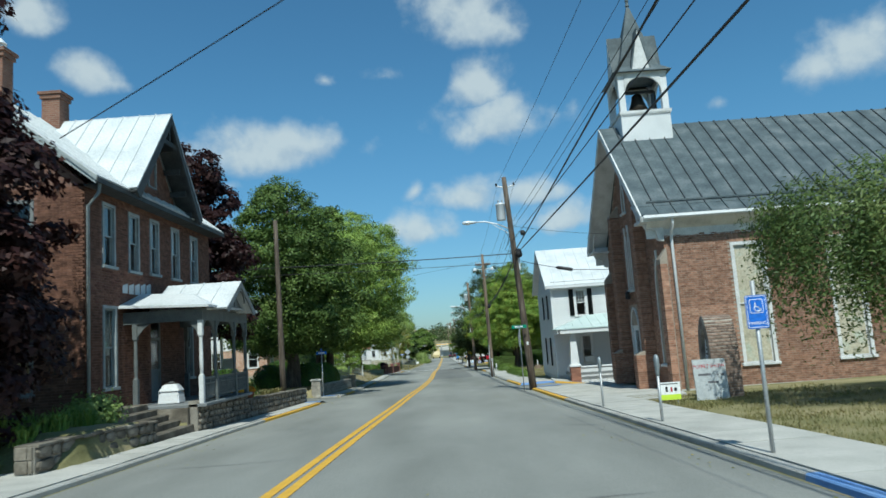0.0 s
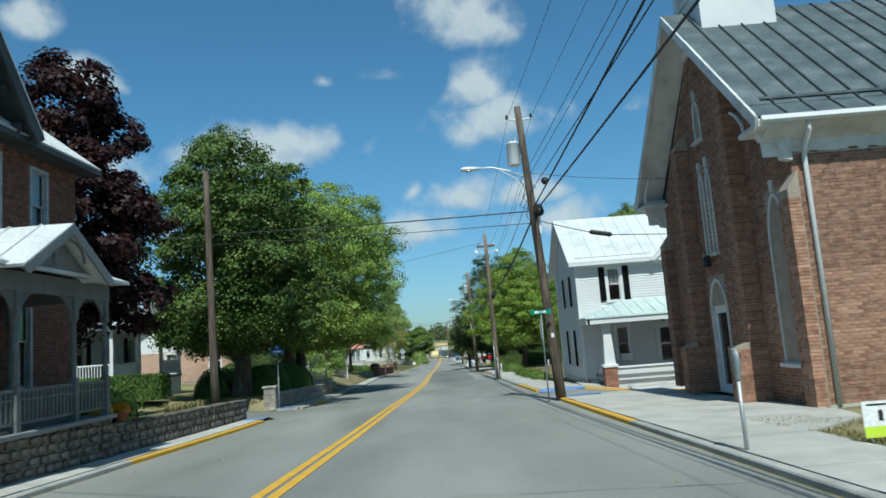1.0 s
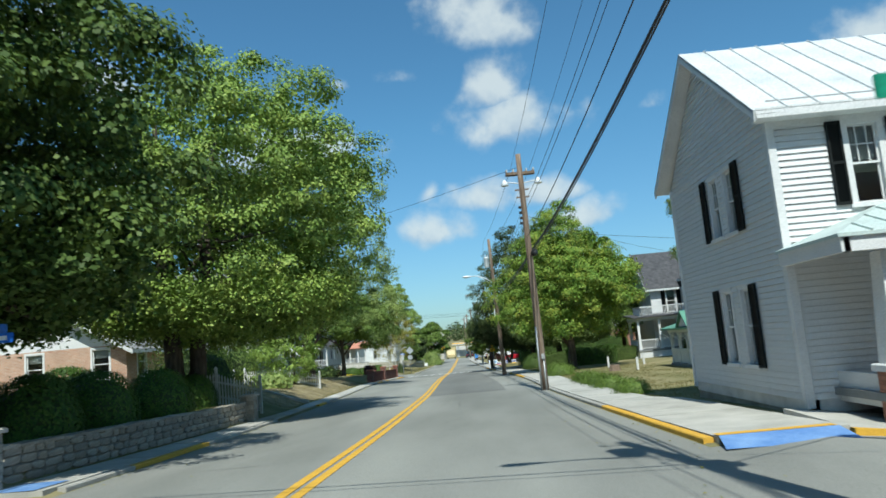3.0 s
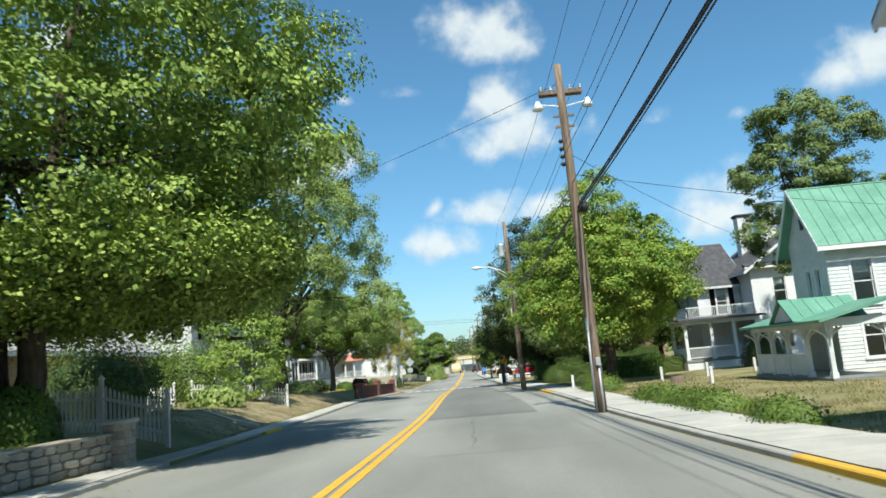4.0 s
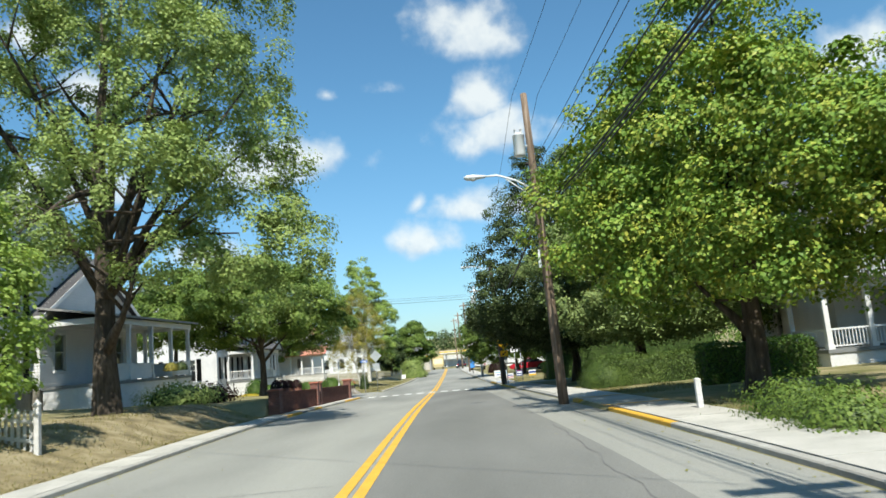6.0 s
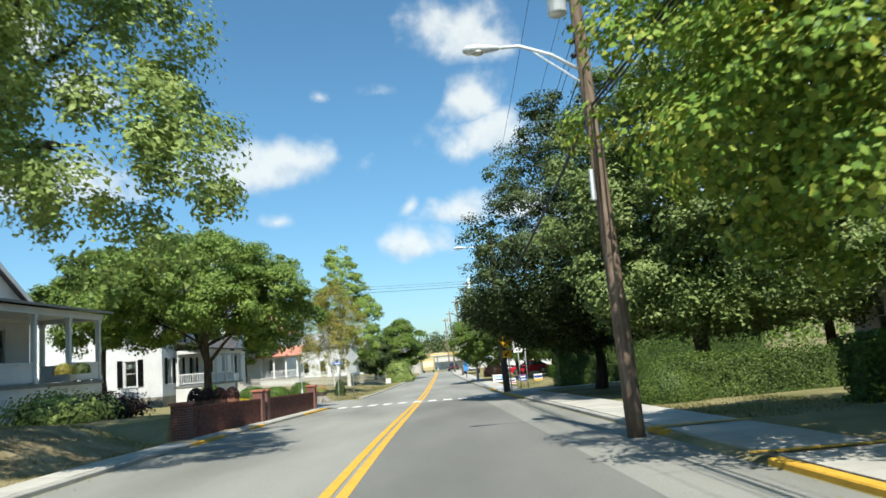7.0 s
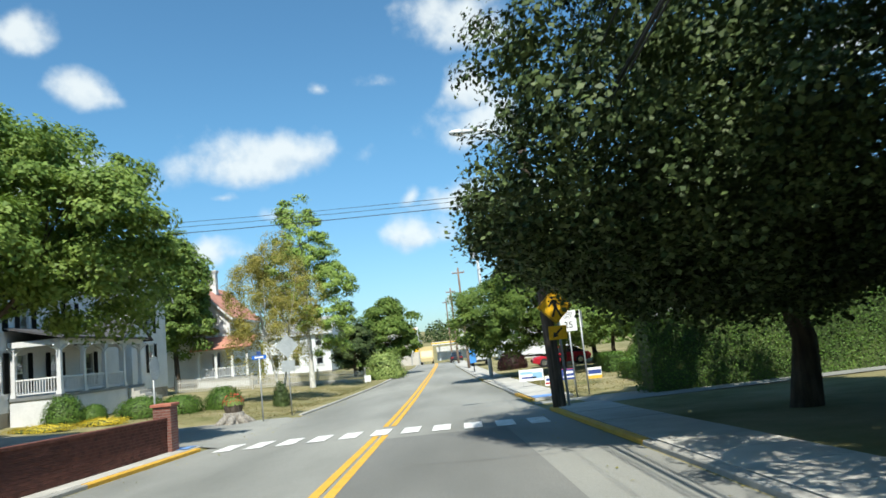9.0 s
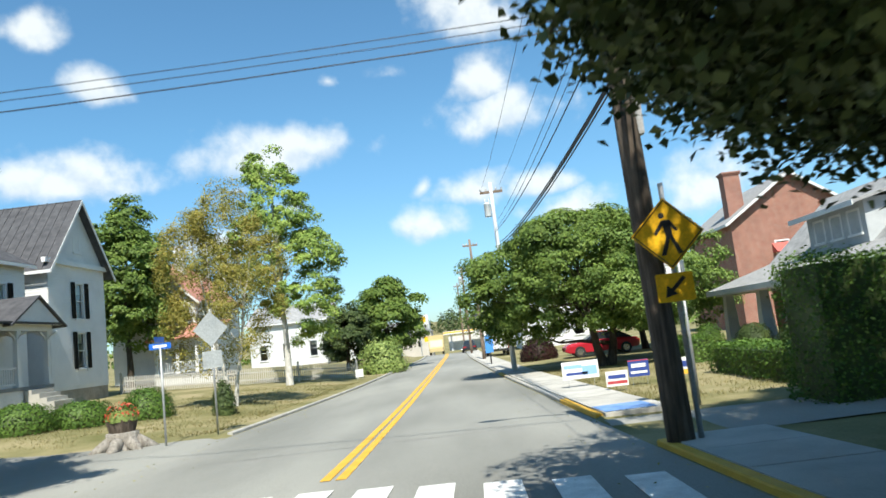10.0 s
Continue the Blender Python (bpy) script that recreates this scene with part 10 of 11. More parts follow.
def build_left_houses():
    grey_white = surface("shaded_white_paint", [(0.5, 0.52, 0.53), (0.62, 0.64, 0.64)], 1.5, 0.7, 0.1, 30)
    # white house with a porch across the side street
    r = plain_house("white_house", "white frame house with a railed porch behind trees", -27, -19.4, 45.4, 54.0, 0.1, 5.6, 8.4, "y", WHITE_OLD, SHINGLE_GREY,
                    {"+x": ([(1.2, 2.0, 3.4, 4.9), (4.2, 5.0, 3.4, 4.9), (6.8, 7.6, 3.4, 4.9), (1.2, 2.0, 0.9, 2.4), (6.8, 7.6, 0.9, 2.4)], True, (2, 2)), "-y": ([(1.5, 2.3, 3.4, 4.9), (4.8, 5.6, 3.4, 4.9), (1.5, 2.3, 0.9, 2.4), (4.8, 5.6, 0.9, 2.4)], False, (2, 2))}, grey_white)
    porch(r, -19.4, -16.9, 45.2, 54.0, 0.25, 2.75, 3.0, 3.6, "-x", [(-17.0, 45.4), (-17.0, 48.2), (-17.0, 51.2), (-17.0, 53.8)], WHITE, TIN, [((-17.0, 45.4), (-17.0, 48.2)), ((-17.0, 51.2), (-17.0, 53.8)), ((-19.3, 45.4), (-17.0, 45.4))])
    # brick bungalow with a white gable
    r = plain_house("brick_bungalow", "small red-brick bungalow with a white boarded gable", -29.0, -18.2, 67.8, 79.0, -0.7, 1.75, 4.9, "y", BRICK_CHURCH, SHINGLE_GREY,
                    {"-y": ([(9.0, 9.9, 0.75, 2.3), (5.5, 6.4, 0.75, 2.3), (2.0, 2.9, 0.75, 2.3)], False, (1, 1)), "+x": ([(1.2, 2.2, 0.75, 2.3), (5, 6, 0.75, 2.3), (8.4, 9.4, 0.75, 2.3)], False, (1, 1))}, None, 0.6, gable_mat=WHITE)
    # large white house with a slate roof
    r = plain_house("white_house", "large two-storey white house with grey slate roof", -37.0, -21.4, 93.2, 101.5, -0.6, 6.0, 9.0, "x", WHITE_OLD, SLATE_OLD,
                    {"-y": ([(14.0, 14.9, 3.4, 5.0), (11.4, 12.3, 3.4, 5.0), (8.4, 9.3, 3.4, 5.0), (5.4, 6.3, 3.4, 5.0), (14.0, 14.9, 0.6, 2.4), (11.4, 12.3, 0.6, 2.4), (8.4, 9.3, 0.6, 2.4)], False, (1, 1)), "+x": ([(1.6, 2.5, 3.4, 5.0), (5.6, 6.5, 3.4, 5.0), (1.6, 2.5, 0.6, 2.4)], True, (1, 1))}, WHITE)
    chimney(r, -23.6, 97.4, 0.8, 0.8, 7.6, 9.9, WHITE_OLD)
    chimney(r, -34.0, 97.4, 0.8, 0.8, 7.6, 9.9, WHITE_OLD)
    # porch house
    r = plain_house("porch_house", "grey-white house with a deep railed porch", -31.0, -21.0, 96.5, 106.5, -0.5, 3.1, 6.2, "x", grey_white, SHINGLE,
                    {"+x": ([(1.2, 2.2, 0.8, 2.6), (7.2, 8.2, 0.8, 2.6)], False, (1, 1)), "-y": ([(6, 7, 0.8, 2.6)], False, (1, 1))}, WHITE)
    porch(r, -21.0, -18.0, 96.6, 107.4, -0.42, 2.35, 2.75, 3.3, "-x", [(-18.15, 96.8), (-18.15, 99.4), (-18.15, 102.0), (-18.15, 104.6), (-18.15, 107.2), (-20.8, 107.2)], WHITE, SHINGLE_GREY,
          [((-18.15, 96.8), (-18.15, 99.4)), ((-18.15, 99.4), (-18.15, 102.0)), ((-18.15, 104.6), (-18.15, 107.2)), ((-20.8, 107.2), (-18.15, 107.2))], True, 0.18)
    rng = random.Random(2)
    for k, y in enumerate((103.2, 104.6)):
        mound("hanging basket of purple and yellow flowers by a porch", (-17.6, y, -0.1), 0.35, 0.35, 0.4, 130 + k, 600, 0.08, LEAF_DARK if k else LEAF_GOLD)
    mound("flowering shrub with pale blooms before a porch", on_land(-15.4, 98.6), 1.6, 1.0, 0.9, 133, 2600, 0.12, LEAF_SILVER, rough=0.2)
    mound("pink-tinged shrub before a porch", on_land(-15.0, 101.4), 1.3, 1.0, 0.8, 134, 2200, 0.12, LEAF_PURPLE, rough=0.2)
    # white house with a street-side porch and a slate gable
    r = plain_house("white_house", "white two-storey house with slate roof and black shutters", -35.0, -23.2, 126.9, 140.6, -1.9, 4.9, 8.3, "y", WHITE, SHINGLE,
                    {"+x": ([(0.9, 1.8, 0.9, 2.8), (3.0, 3.8, 0.9, 2.8), (6.0, 6.8, 0.9, 2.8), (9.6, 10.4, 0.9, 2.8), (0.9, 1.8, 3.9, 5.6), (3.4, 4.2, 3.9, 5.6), (7.6, 8.4, 3.9, 5.6), (11.4, 12.2, 3.9, 5.6)], True, (1, 1)),
                     "-y": ([(9.0, 9.9, 0.9, 2.8), (5.6, 6.5, 0.9, 2.8), (9.0, 9.9, 3.9, 5.6)], True, (1, 1))}, WHITE)
    porch(r, -23.2, -20.6, 129.2, 138.4, -1.25, 1.15, 1.5, 2.2, "-x", [(-20.75, 129.4), (-20.75, 131.6), (-20.75, 133.8), (-20.75, 136.0), (-20.75, 138.2), (-23.0, 129.4)], WHITE, SHINGLE,
          [((-20.75, 129.4), (-20.75, 131.6)), ((-20.75, 131.6), (-20.75, 133.8)), ((-20.75, 133.8), (-20.75, 136.0)), ((-23.0, 129.4), (-20.75, 129.4))], False, 0.2, True)
    f = Form().prism([(135.2, 1.4), (138.7, 1.4), (136.95, 2.55)], 0, -20.5, -20.3)
    wpart("pediment", f, WHITE, r)
    tin_roof(r, (-20.2, 134.9, 1.36), (-23.0, 134.9, 1.36), (-23.0, 136.95, 2.7), SHINGLE, 0.08, 0)
    tin_roof(r, (-20.2, 139.0, 1.36), (-23.0, 139.0, 1.36), (-23.0, 136.95, 2.7), SHINGLE, 0.08, 0)
    r2 = plain_house("house_wing", "white gabled wing of a house with black shutters", -34.6, -23.4, 142.9, 148.7, -1.7, 5.3, 9.0, "x", WHITE, SHINGLE,
                     {"+x": ([(2.6, 3.4, 1.1, 3.1), (2.6, 3.4, 3.9, 5.9)], True, (1, 1)), "-y": ([(7.5, 8.3, 3.9, 5.7), (4, 4.8, 3.9, 5.7)], True, (1, 1))}, WHITE, 0.5, seams=0.5)
    m = facing((-23.4, 142.9, -1.7), "+x")
    sash_window(r2, m, 2.65, 3.2, 7.7, 8.6, 0.08, (1, 1))
    wpart("cornice", Form().box(-23.4, 142.4, 3.42 + 1.7, -23.18, 149.2, 3.42 + 1.96), WHITE, r2)
    for k in range(4):
        wpart("step", Form().box(-20.6 + k * 0.32, 136.2, -2.9, -20.28 + k * 0.32, 137.8, -1.42 - k * 0.19), CONCRETE, r)
    bloom = leafy("yellow_flowers", (0.30, 0.25, 0.03), (0.55, 0.42, 0.04), (0.68, 0.56, 0.08), 0.2)
    for k, (x, y, rx) in enumerate(((-20.6, 127.4, 1.5), (-18.4, 128.6, 1.1))):
        mound("low bed of yellow flowers before a white house", on_land(x, y), rx, 0.4, 0.28, 140 + k, 1800, 0.06, bloom, "flower_bed", "flower bed", 0.15)
    # house with red roofs
    r = plain_house("red_roofed_house", "white house with red metal roofs behind a fence", -28.0, -21.6, 158.5, 168.0, -2.0, 3.9, 7.0, "y", WHITE, RED_ROOF,
                    {"-y": ([(2.4, 3.1, 3.4, 5.0), (3.5, 4.2, 3.4, 5.0), (4.6, 5.4, 0.9, 2.6)], False, (1, 1)), "+x": ([(1.5, 2.4, 3.2, 4.9), (5.5, 6.4, 3.2, 4.9)], False, (1, 1))}, None)
    chimney(r, -24.2, 162.5, 0.7, 0.7, 6.2, 8.3, WHITE_OLD)
    porch(r, -24.0, -19.4, 156.2, 158.5, -1.6, 0.6, 0.9, 2.0, "+y", [(-23.8, 156.4), (-22.3, 156.4), (-20.9, 156.4), (-19.6, 156.4)], WHITE, RED_ROOF, [((-23.8, 156.4), (-19.6, 156.4))], False, 0.2)
    # further white house
    plain_house("white_house", "white house with grey roof far down the street", -26.0, -17.5, 185, 194, -2.4, 2.6, 4.6, "x", WHITE, SHINGLE_GREY, {"-y": ([(1, 1.9, 0.9, 2.6), (3.6, 4.5, 0.9, 2.6), (6.6, 7.5, 0.9, 2.6), (6.6, 7.5, 3.2, 4.6)], False, (1, 1)), "+x": ([(2, 3, 1, 2.6)], False, (1, 1))}, None)
    picket_fence("weathered grey board fence across a lawn", [(-23.5, 150.4), (-18.0, 152.0), (-13.0, 153.2), (-9.3, 154.2)], 1.1, 0.13, 0, True, CONCRETE, "board_fence")


def build_right_houses():
    cream = surface("pale_grey_paint", [(0.5, 0.53, 0.53), (0.62, 0.64, 0.63)], 1.5, 0.7, 0.1, 30)
    # green-roofed house
    r = plain_house("green_roofed_house", "white house with green metal roof and arched porch", 13.45, 24.0, 71.4, 74.5, -2.1, 3.55, 5.7, "x", cream, GREEN_ROOF,
                    {"-x": ([(1.2, 1.62, 2.6, 4.3), (2.0, 2.42, 2.6, 4.3)], False, (1, 1)), "-y": ([(0.9, 1.75, 2.7, 4.5), (5, 5.8, 2.7, 4.5), (5, 5.8, 0.7, 2.4), (1.0, 1.8, 0.6, 2.3)], False, (1, 1))}, cream, 0.45, seams=0.45)
    m = facing((13.45, 74.5, -2.1), "-x")
    wpart("attic_vent", moved(Form().prism([(1.4, 6.05), (1.7, 6.05), (1.7, 6.5), (1.55, 6.75), (1.4, 6.5)], 1, -0.05, -0.02), m), SHINGLE, r, label="dark arched attic vent")
    porch(r, 11.1, 13.45, 67.4, 74.2, -1.95, -0.2, 0.05, 0.7, "+x", [(11.25, 67.6), (11.25, 69.3), (11.25, 70.9), (11.25, 72.4), (11.25, 74.0), (13.2, 67.6)], cream, GREEN_ROOF,
          [((11.25, 69.3), (11.25, 70.9)), ((11.25, 70.9), (11.25, 72.4)), ((11.25, 72.4), (11.25, 74.0))], True, 0.15, True)
    for s in (-1, 1):
        tin_roof(r, (10.75, 70.1 + s * 1.1, 0.1), (13.45, 70.1 + s * 1.1, 0.1), (13.45, 70.1, 0.95), GREEN_ROOF, 0.06, 0.4, 0.025)
    wpart("pediment", Form().prism([(69.1, 0.12), (71.1, 0.12), (70.1, 0.85)], 0, 10.9, 10.96), cream, r)
    # Victorian house
    r = plain_house("victorian_house", "white Victorian house with dark roof and balcony porch", 19.2, 29.0, 94.5, 105.0, -2.3, 4.6, 8.0, "y", WHITE, SHINGLE,
                    {"-y": ([(1.5, 2.4, 0.9, 2.9), (4.4, 5.3, 0.9, 2.9), (1.5, 2.4, 4.0, 6.0), (4.4, 5.3, 4.0, 6.0)], False, (1, 1)), "-x": ([(7.5, 8.3, 4.0, 6.0)], False, (1, 1))}, WHITE, 0.6, trim=cream)
    wpart("pent_roof", Form().prism([(94.0, 4.5), (94.0, 4.6), (94.5, 4.82), (94.5, 4.5)], 0, 18.7, 29.5), SHINGLE, r)
    wpart("pent_trim", Form().box(18.7, 93.97, 4.36, 29.5, 94.1, 4.5), WHITE, r)
    chimney(r, 21.9, 101.6, 1.1, 0.9, 5.0, 9.3, WHITE, SHINGLE)
    chimney(r, 22.7, 98.8, 1.15, 0.9, 5.0, 9.6, WHITE, SHINGLE)
    r2 = plain_house("house_wing", "white side wing of a Victorian house with dormer roof", 16.0, 19.2, 97.0, 105.0, -2.3, 3.9, 7.2, "x", WHITE, SHINGLE,
                     {"-y": ([(1.4, 2.2, 3.7, 5.7)], True, (1, 1)), "-x": ([(1.6, 2.4, 3.7, 5.7), (5, 5.8, 3.7, 5.7), (1.6, 2.4, 0.8, 2.8)], False, (1, 1))}, WHITE, 0.5, trim=cream)
    porch(r2, 13.6, 19.0, 93.4, 97.0, -1.7, 0.75, 1.1, 1.4, "+y", [(13.8, 93.6), (15.6, 93.6), (17.2, 93.6), (18.8, 93.6), (13.8, 96.8)], WHITE, SHINGLE,
          [((13.8, 93.6), (18.8, 93.6)), ((13.8, 96.8), (13.8, 93.6))], False, 0.2)
    f = Form()
    for (xa, ya), (xb, yb) in (((14.2, 94.0), (18.9, 94.0)), ((14.2, 96.8), (14.2, 94.0))):
        L = math.hypot(xb - xa, yb - ya)
        m = Matrix.Translation((xa, ya, 1.2)) @ Matrix.Rotation(math.atan2(yb - ya, xb - xa), 4, "Z")
        g = Form().box(0, -0.035, 0.7, L, 0.035, 0.78)
        for i in range(1, int(L / 0.13)):
            g.box(i * 0.13 - 0.02, -0.02, 0.0, i * 0.13 + 0.02, 0.02, 0.7)
        moved(g, m)
        f.add(g.v, g.f)
    wpart("balcony_rail", f, WHITE, r2)
    # bungalow with a deep porch facing the street
    grey = surface("bungalow_grey", [(0.34, 0.36, 0.37), (0.45, 0.47, 0.47)], 1.5, 0.8, 0.1, 30)
    r = plain_house("bungalow", "grey bungalow with a low shingle roof and thick porch columns", 13.2, 20.5, 129.0, 142.6, -3.2, 0.35, 3.6, "y", BRICK_DEEP, SHINGLE_GREY,
                    {"-x": ([(1.2, 2.4, 1.0, 2.6), (4.5, 5.7, 1.0, 2.6), (9.5, 10.7, 1.0, 2.6)], False, (1, 1)), "-y": ([(3, 4, 1.0, 2.6)], False, (1, 1))}, None, 0.4, gable_mat=grey)
    tin_roof(r, (10.1, 128.6, -0.42), (10.1, 143.0, -0.42), (13.4, 143.0, 0.62), SHINGLE_GREY, 0.14, 0)
    wpart("fascia", Form().box(10.06, 128.6, -0.66, 10.14, 143.0, -0.42), WHITE, r)
    wpart("porch_floor", Form().box(10.5, 129.0, -3.6, 13.2, 142.6, -3.06), CONCRETE, r)
    wpart("porch_ceiling", Form().box(10.4, 129.0, -0.72, 13.2, 142.6, -0.66), WHITE, r)
    for y in (129.4, 133.6, 138.0, 142.2):
        f = Form().add([(10.55, y - 0.3, -3.06), (11.15, y - 0.3, -3.06), (11.15, y + 0.3, -3.06), (10.55, y + 0.3, -3.06), (10.66, y - 0.19, -0.72), (11.04, y - 0.19, -0.72), (11.04, y + 0.19, -0.72), (10.66, y + 0.19, -0.72)], [(0, 1, 5, 4), (1, 2, 6, 5), (2, 3, 7, 6), (3, 0, 4, 7), (4, 5, 6, 7)])
        wpart("column", f, cream, r)
    wpart("dormer", Form().box(13.3, 133.4, 0.6, 16.6, 138.0, 2.3), grey, r)
    tin_roof(r, (12.7, 133.0, 2.2), (12.7, 138.4, 2.2), (16.8, 138.4, 3.2), SHINGLE_GREY, 0.12, 0)
    wpart("dormer_fascia", Form().box(12.66, 133.0, 2.02, 12.72, 138.4, 2.22), WHITE, r)
    m = facing((13.3, 138.0, 0.6), "-x")
    for u in (0.6, 2.0, 3.4):
        sash_window(r, m, u, u + 0.8, 0.4, 1.3, 0.07, (1, 1), WHITE)
    r.location.x += 0.7
    # brick house beyond it
    r = plain_house("brick_house", "red-brick house with white rakes and tall chimney", 16.6, 25.6, 158.0, 168.0, -3.4, 4.9, 8.0, "y", BRICK_DEEP, SHINGLE_GREY,
                    {"-y": ([(3.0, 3.9, 4.5, 6.4), (6, 6.9, 4.5, 6.4), (3.0, 3.9, 1.2, 3.0)], False, (1, 1))}, None, 0.5)
    chimney(r, 17.6, 159.5, 1.2, 1.0, 4.0, 8.4, BRICK_DEEP)
    aw = Form().prism([(157.2, 2.2), (158.0, 2.9), (158.0, 2.2)], 0, 19.3, 20.8)
    wpart("awning", aw, plain("red_awning", (0.45, 0.1, 0.08), 0.7), r)
    r.location.x += 1.6
    # white houses and sheds further on
    plain_house("white_shed", "white building with pale metal roof down the street", 3.5, 12.0, 176, 188, -3.3, 0.6, 2.6, "y", WHITE, TIN, {"-y": ([(1, 2, 1, 2.4), (5, 6, 1, 2.4)], False, (1, 1)), "-x": ([(2, 3, 1, 2.4), (6, 7, 1, 2.4)], False, (1, 1))}, None)
    plain_house("white_shed", "long white building with pale roof far off", 2.0, 9.0, 200, 222, -3.2, 0.9, 2.8, "y", WHITE, TIN, {"-y": ([(1, 2, 1, 2.4), (4.5, 5.5, 1, 2.4)], False, (1, 1))}, None)


build_left_houses()
build_right_houses()


# ---- vehicles ----
CAR_GLASS = plain("dark_car_glass", (0.02, 0.025, 0.03), 0.08, 0, 0.7)
TYRE = plain("tyre_rubber", (0.02, 0.02, 0.02), 0.85)
CHROME = plain("bright_metal", (0.6, 0.6, 0.6), 0.25, 0.9)


def wheel(parent, x, y, r=0.32, w=0.2):
    t = part("wheel", Form().tube([(x, y - w / 2, r), (x, y + w / 2, r)], r, 18), TYRE, parent)
    part("rim", Form().tube([(x, y - w / 2 - 0.012, r), (x, y + w / 2 + 0.012, r)], r * 0.6, 14), CHROME, t)


def loft(sections):
    """A body from cross-sections: each (x, [(y, z), ...]) with the same count of points."""
    f = Form()
    n = len(sections[0][1])
    for x, ring in sections:
        f.v += [(x, a, b) for a, b in ring]
    k = len(sections)
    f.f = [(i * n + j, i * n + (j + 1) % n, (i + 1) * n + (j + 1) % n, (i + 1) * n + j) for i in range(k - 1) for j in range(n)]
    f.f += [tuple(range(n))[::-1], tuple(range((k - 1) * n, k * n))]
    return f


def saloon(label, at, turn, paint):
    t = thing("car", label, "car", at, turn)
    ring = lambda w, z0, z1, c=0.12: [(-w, z0), (w, z0), (w, z1 - c), (w - c, z1), (-w + c, z1), (-w, z1 - c)]
    part("body", loft([(-2.2, ring(0.72, 0.42, 0.72)), (-2.05, ring(0.84, 0.3, 0.86)), (-1.0, ring(0.88, 0.24, 0.92)), (0.9, ring(0.88, 0.24, 0.92)), (1.9, ring(0.86, 0.26, 0.8)), (2.2, ring(0.74, 0.38, 0.64))]), paint, t, smooth=False, bevel=0.03)
    cab = part("cabin", loft([(-1.75, ring(0.72, 0.85, 0.93, 0.05)), (-1.0, ring(0.64, 0.85, 1.36)), (0.25, ring(0.64, 0.85, 1.38)), (1.05, ring(0.72, 0.82, 0.92, 0.05))]), CAR_GLASS, t)
    part("roof_panel", loft([(-0.98, ring(0.6, 1.34, 1.39, 0.03)), (0.24, ring(0.6, 1.36, 1.41, 0.03))]), paint, t)
    for x in (-1.35, 1.35):
        for y in (-0.8, 0.8):
            wheel(t, x, y)
    for y in (-0.6, 0.6):
        part("headlight", Form().box(2.1, y - 0.14, 0.5, 2.2, y + 0.14, 0.64), CHROME, t)
        part("tail_light", Form().box(-2.22, y - 0.16, 0.58, -2.12, y + 0.16, 0.72), plain("tail_red", (0.35, 0.01, 0.01), 0.3), t)
    return t


def van(label, at, turn, paint):
    t = thing("van", label, "van", at, turn)
    ring = lambda w, z0, z1, c=0.1: [(-w, z0), (w, z0), (w, z1 - c), (w - c, z1), (-w + c, z1), (-w, z1 - c)]
    part("cargo_box", loft([(-3.0, ring(1.05, 0.6, 2.7)), (1.0, ring(1.05, 0.6, 2.7))]), paint, t, bevel=0.03)
    part("cab", loft([(1.0, ring(0.95, 0.45, 2.1)), (2.0, ring(0.95, 0.45, 2.0)), (2.3, ring(0.93, 0.45, 1.2)), (3.0, ring(0.9, 0.45, 1.0))]), paint, t, bevel=0.03)
    part("rear_door", Form().box(-3.03, -0.95, 0.75, -3.0, 0.95, 2.55), WHITE, t)
    part("bumper", Form().box(-3.15, -1.0, 0.42, -3.0, 1.0, 0.58), TYRE, t)
    for y in (-0.95, 0.95):
        part("tail_light", Form().box(-3.05, y - 0.08, 0.62, -3.0, y + 0.08, 0.9), plain("tail_red", (0.35, 0.01, 0.01), 0.3), t)
        for x in (-1.9, 2.0):
            wheel(t, x, y * 0.9, 0.38, 0.24)
    return t


def build_vehicles():
    red = plain("red_car_paint", (0.42, 0.02, 0.035), 0.25, 0.1, 0.6)
    white = plain("white_car_paint", (0.75, 0.75, 0.74), 0.3)
    dark = plain("dark_car_paint", (0.03, 0.035, 0.045), 0.25, 0.2)
    silver = plain("silver_car_paint", (0.45, 0.46, 0.47), 0.3, 0.6)
    saloon("red saloon car parked beside a lawn", (6.2, 149.5, land_z(6.2, 149.5)), 180, red)
    van("white box van parked at the roadside", (0.6, 170.0, land_z(0.8, 170)), 92, white)
    saloon("dark car parked down the street", (-1.9, 196.0, road_z(196)), 92, dark)
    beige = plain("beige_truck_paint", (0.5, 0.4, 0.2), 0.4)
    van("beige box truck far down the street", (-6.4, 205.0, road_z(205)), -88, beige)
    saloon("silver car on a side lawn behind trees", on_land(-19.5, 83.5), 30, silver)


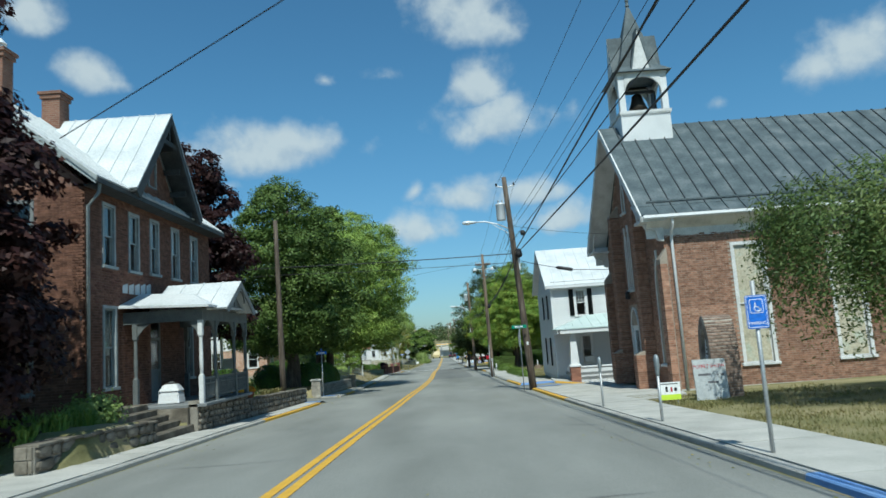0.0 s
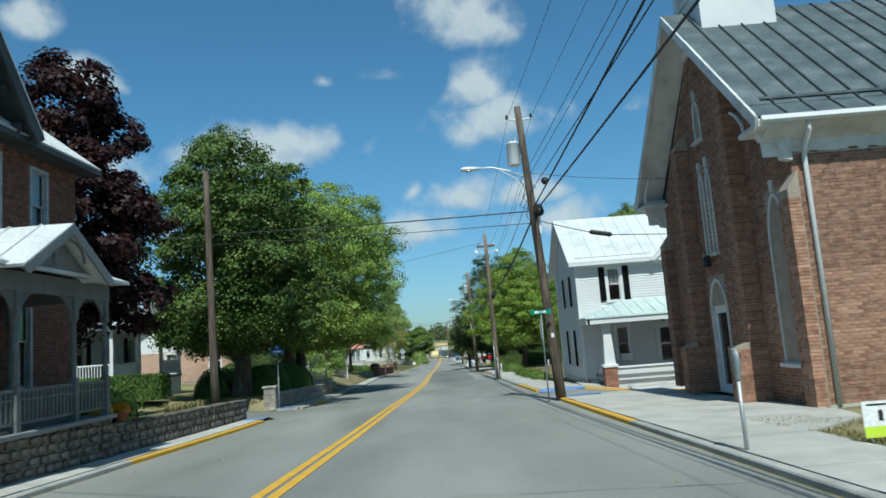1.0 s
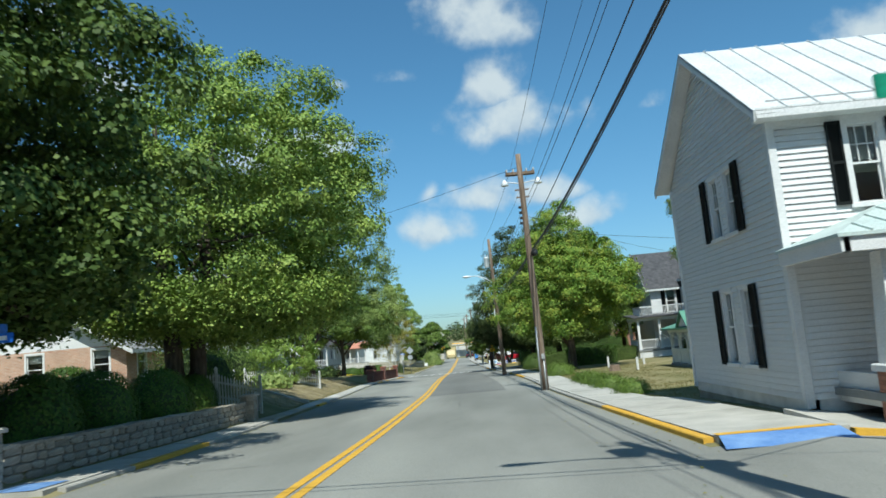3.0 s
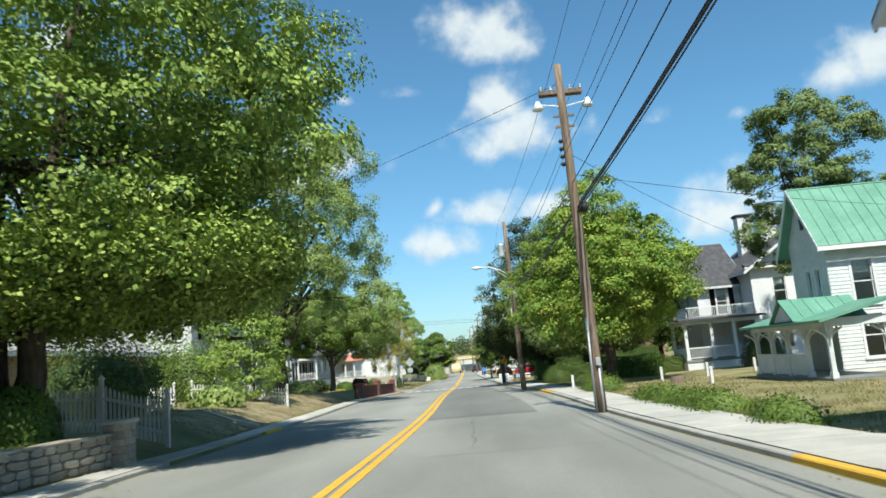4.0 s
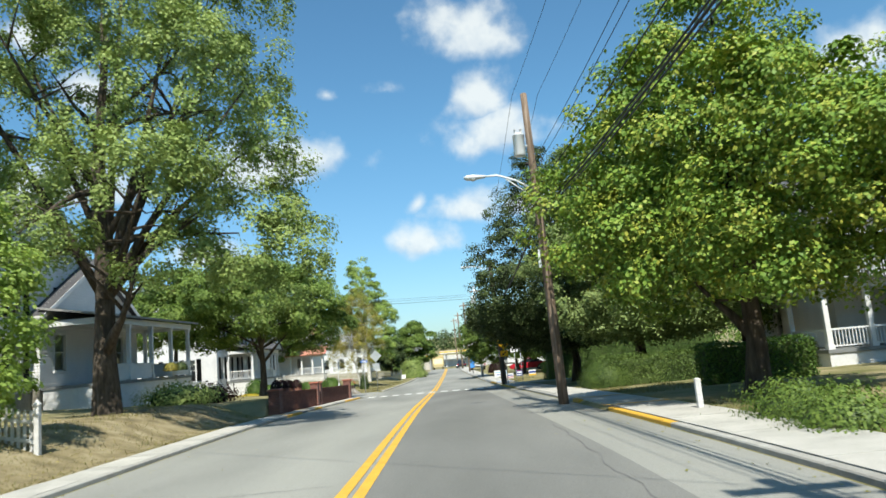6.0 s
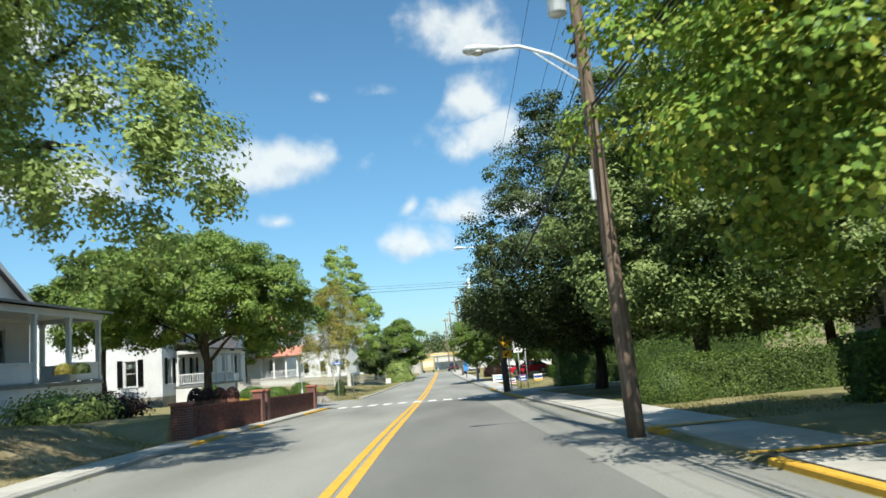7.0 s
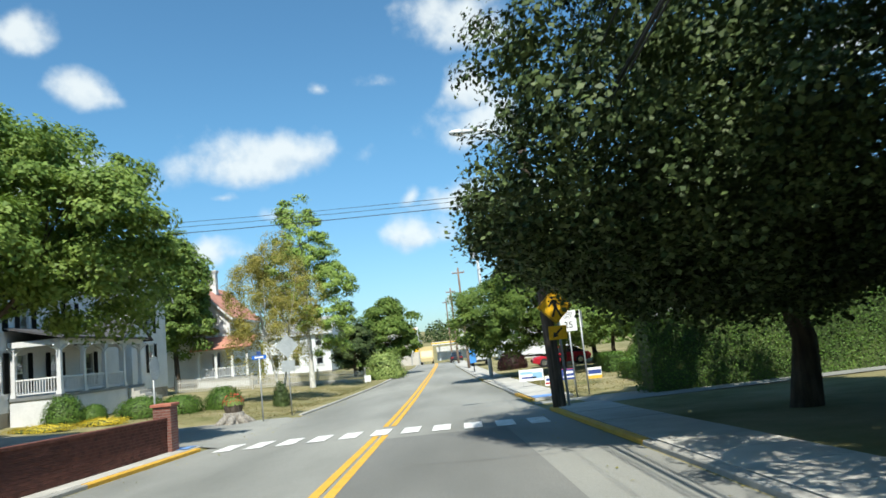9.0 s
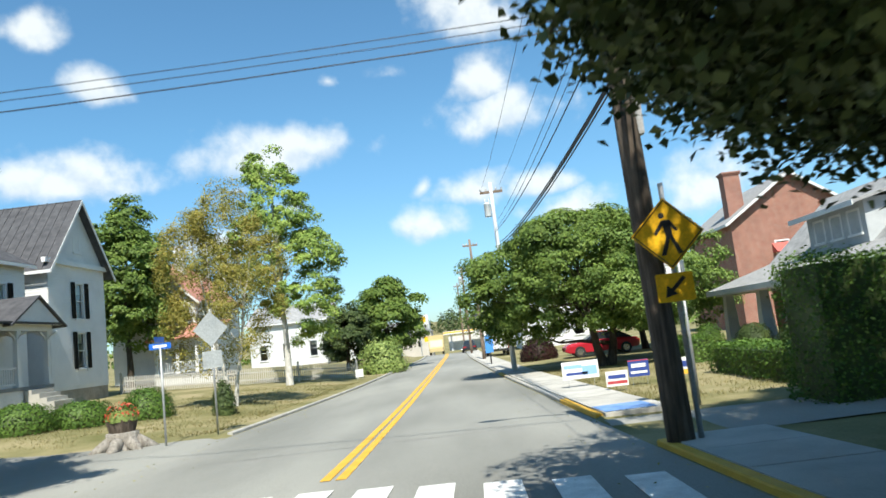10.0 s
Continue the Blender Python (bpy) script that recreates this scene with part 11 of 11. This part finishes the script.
# ---- the far end of the street ----
def build_far():
    # filling station: canopy and tall sign
    t = thing("filling_station", "pale filling station canopy on posts far off", "filling station", (-2.0, 300, -4.6))
    part("canopy", Form().box(-7, -3, 4.2, 7, 3, 5.0), WHITE, t)
    part("stripe", Form().box(-7.03, -3.03, 4.5, 7.03, -3.0, 4.85), SIGN_YELLOW, t)
    for x in (-5, 5):
        part("post", Form().box(x - 0.2, -0.2, -0.3, x + 0.2, 0.2, 4.2), WHITE, t)
    part("shop", Form().box(-6, 5, -0.3, 6, 11, 3.6), WHITE_OLD, t)
    t = thing("station_sign", "tall white sign with a plain yellow panel", "sign", (-11.4, 258, -4.2))
    for x in (-0.9, 0.9):
        part("post", Form().tube([(x, 0, -1.0), (x, 0, 6.4)], 0.12, 8), GALV, t)
    s = part("sign_box", Form().box(-1.1, -0.2, 6.4, 1.1, 0.2, 8.3), SIGN_WHITE, t)
    part("panel", Form().box(-0.6, -0.23, 6.75, 0.6, -0.2, 7.95), SIGN_YELLOW, s)
    part("panel", Form().box(-0.1, -0.1, 2.6, 1.3, 0.1, 3.7), SIGN_YELLOW, t)
    # town on the rise
    rng = random.Random(12)
    spots = [(-20, 240, 9, 9, 3.6), (-16, 285, 9, 9, 4.6), (6, 244, 9, 10, 4.0), (16, 295, 13, 12, 6.5), (16, 332, 12, 10, 6), (-28, 322, 14, 10, 6), (-27, 356, 10, 9, 7), (18, 352, 12, 10, 6), (-36, 360, 12, 10, 7), (6, 405, 14, 10, 6), (-24, 410, 10, 9, 6), (20, 415, 12, 9, 7), (-44, 300, 10, 9, 5), (30, 330, 10, 9, 5)]
    tints = [(0.62, 0.62, 0.6), (0.5, 0.46, 0.4), (0.4, 0.22, 0.16), (0.7, 0.7, 0.68), (0.55, 0.55, 0.5)]
    for i, (x, y, w, d, h) in enumerate(spots):
        z = -3.6 + max(0, y - 300) * 0.035
        t = thing("town_building", ("pale painted" if i % 5 != 2 else "brick") + " town building far down the street", "building", (x, y, z), group="buildings at the end of the street")
        wall = surface("town_wall", [tuple(c * 0.85 for c in tints[i % 5]), tints[i % 5]], 0.5, 0.9, 0.1)
        part("wall", Form().box(-w / 2, 0, -5, w / 2, d, h), wall, t)
        if i % 2:
            part("roof", Form().prism([(-w / 2 - 0.4, h), (w / 2 + 0.4, h), (0, h + 2.4)], 1, -0.4, d + 0.4), SHINGLE_GREY if i % 3 else SHINGLE, t)
        else:
            part("roof", Form().box(-w / 2 - 0.2, -0.2, h, w / 2 + 0.2, d + 0.2, h + 0.4), WHITE_OLD, t)
        for k in range(int(w / 2.4)):
            for fl in range(max(1, int(h / 2.8))):
                u = -w / 2 + 1.2 + k * 2.4
                part("window", Form().box(u - 0.45, -0.05, 0.9 + fl * 2.8, u + 0.45, 0.02, 2.3 + fl * 2.8), DARK_INSIDE, t)
    # woods on the horizon and behind the gardens
    def woods(name, label, spots, seed, mat, size):
        rngn = np.random.default_rng(seed)
        pts, nr = [], []
        for x, y, z, r, h, n in spots:
            d = rngn.normal(0, 1, (n, 3))
            d[:, 2] = np.abs(d[:, 2]) * 0.9 + 0.05
            d /= np.linalg.norm(d, axis=1)[:, None]
            k = rngn.uniform(0.75, 1.05, (n, 1))
            pts.append(np.array([x, y, z]) + d * k * np.array([r, r, h]))
            nr.append(d)
        me = leaf_mesh(name, np.concatenate(pts), np.concatenate(nr), size, mat, seed)
        tagged(part(name, me, None), label, "trees", kind="stuff")
    r = random.Random(31)
    hill = []
    for i in range(70):
        x = r.uniform(-150, 110)
        y = r.uniform(430, 520)
        hill.append((x, y, 1.0 + r.uniform(-1, 2), r.uniform(5, 9), r.uniform(6, 10) + (4 if -22 < x < 4 else 0), 260))
    woods("far_woods", "dark green woods on the rise at the end of the street", hill, 41, LEAF_DARK, 1.3)
    mid = []
    for i in range(34):
        x, y = r.choice((-1, 1)) * r.uniform(22, 60) - 4, r.uniform(200, 400)
        mid.append((x, y, -4.0, r.uniform(3.5, 6), r.uniform(5, 9), 320))
    for x, y, h in ((-15, 208, 5), (-17, 226, 6), (14, 235, 7), (-24, 250, 8)):
        mid.append((x, y, -4.0, 3.2, h - 0.5, 520))
    woods("town_trees", "green trees among the houses of the town", mid, 42, LEAF_GREEN, 0.7)
    back = []
    for i in range(46):
        y = -20 + i * 5 + r.uniform(-2, 2)
        x = -46 - r.uniform(0, 14)
        back.append((x, y, land_z(x, y) - 0.5, r.uniform(3.5, 6), r.uniform(6, 11), 260))
    for i in range(46):
        y = -10 + i * 5 + r.uniform(-2, 2)
        x = 38 + r.uniform(0, 14)
        back.append((x, y, land_z(x, y) - 0.5, r.uniform(3.5, 6), r.uniform(6, 11), 260))
    woods("garden_trees", "green trees behind the gardens", back, 43, LEAF_GREEN, 0.55)


def build_banner():
    t = thing("banner", "blue feather banner on a dark pole by the pavement", "banner", on_land(-0.3, 153.5))
    part("pole", Form().tube([(0, 0, -0.2), (0, 0, 2.5)], 0.05, 8), WIRE, t)
    part("cloth", Form().prism([(-0.3, 0.75), (0.22, 0.8), (0.26, 1.5), (0.2, 1.95), (-0.26, 1.9)], 1, -0.075, -0.06), plain("blue_cloth", (0.05, 0.24, 0.62), 0.7), t)
    part("top_panel", Form().prism([(-0.24, 1.95), (0.2, 1.98), (0.16, 2.45), (-0.18, 2.4)], 1, -0.07, -0.06), SIGN_WHITE, t)


build_vehicles()
build_banner()
build_far()
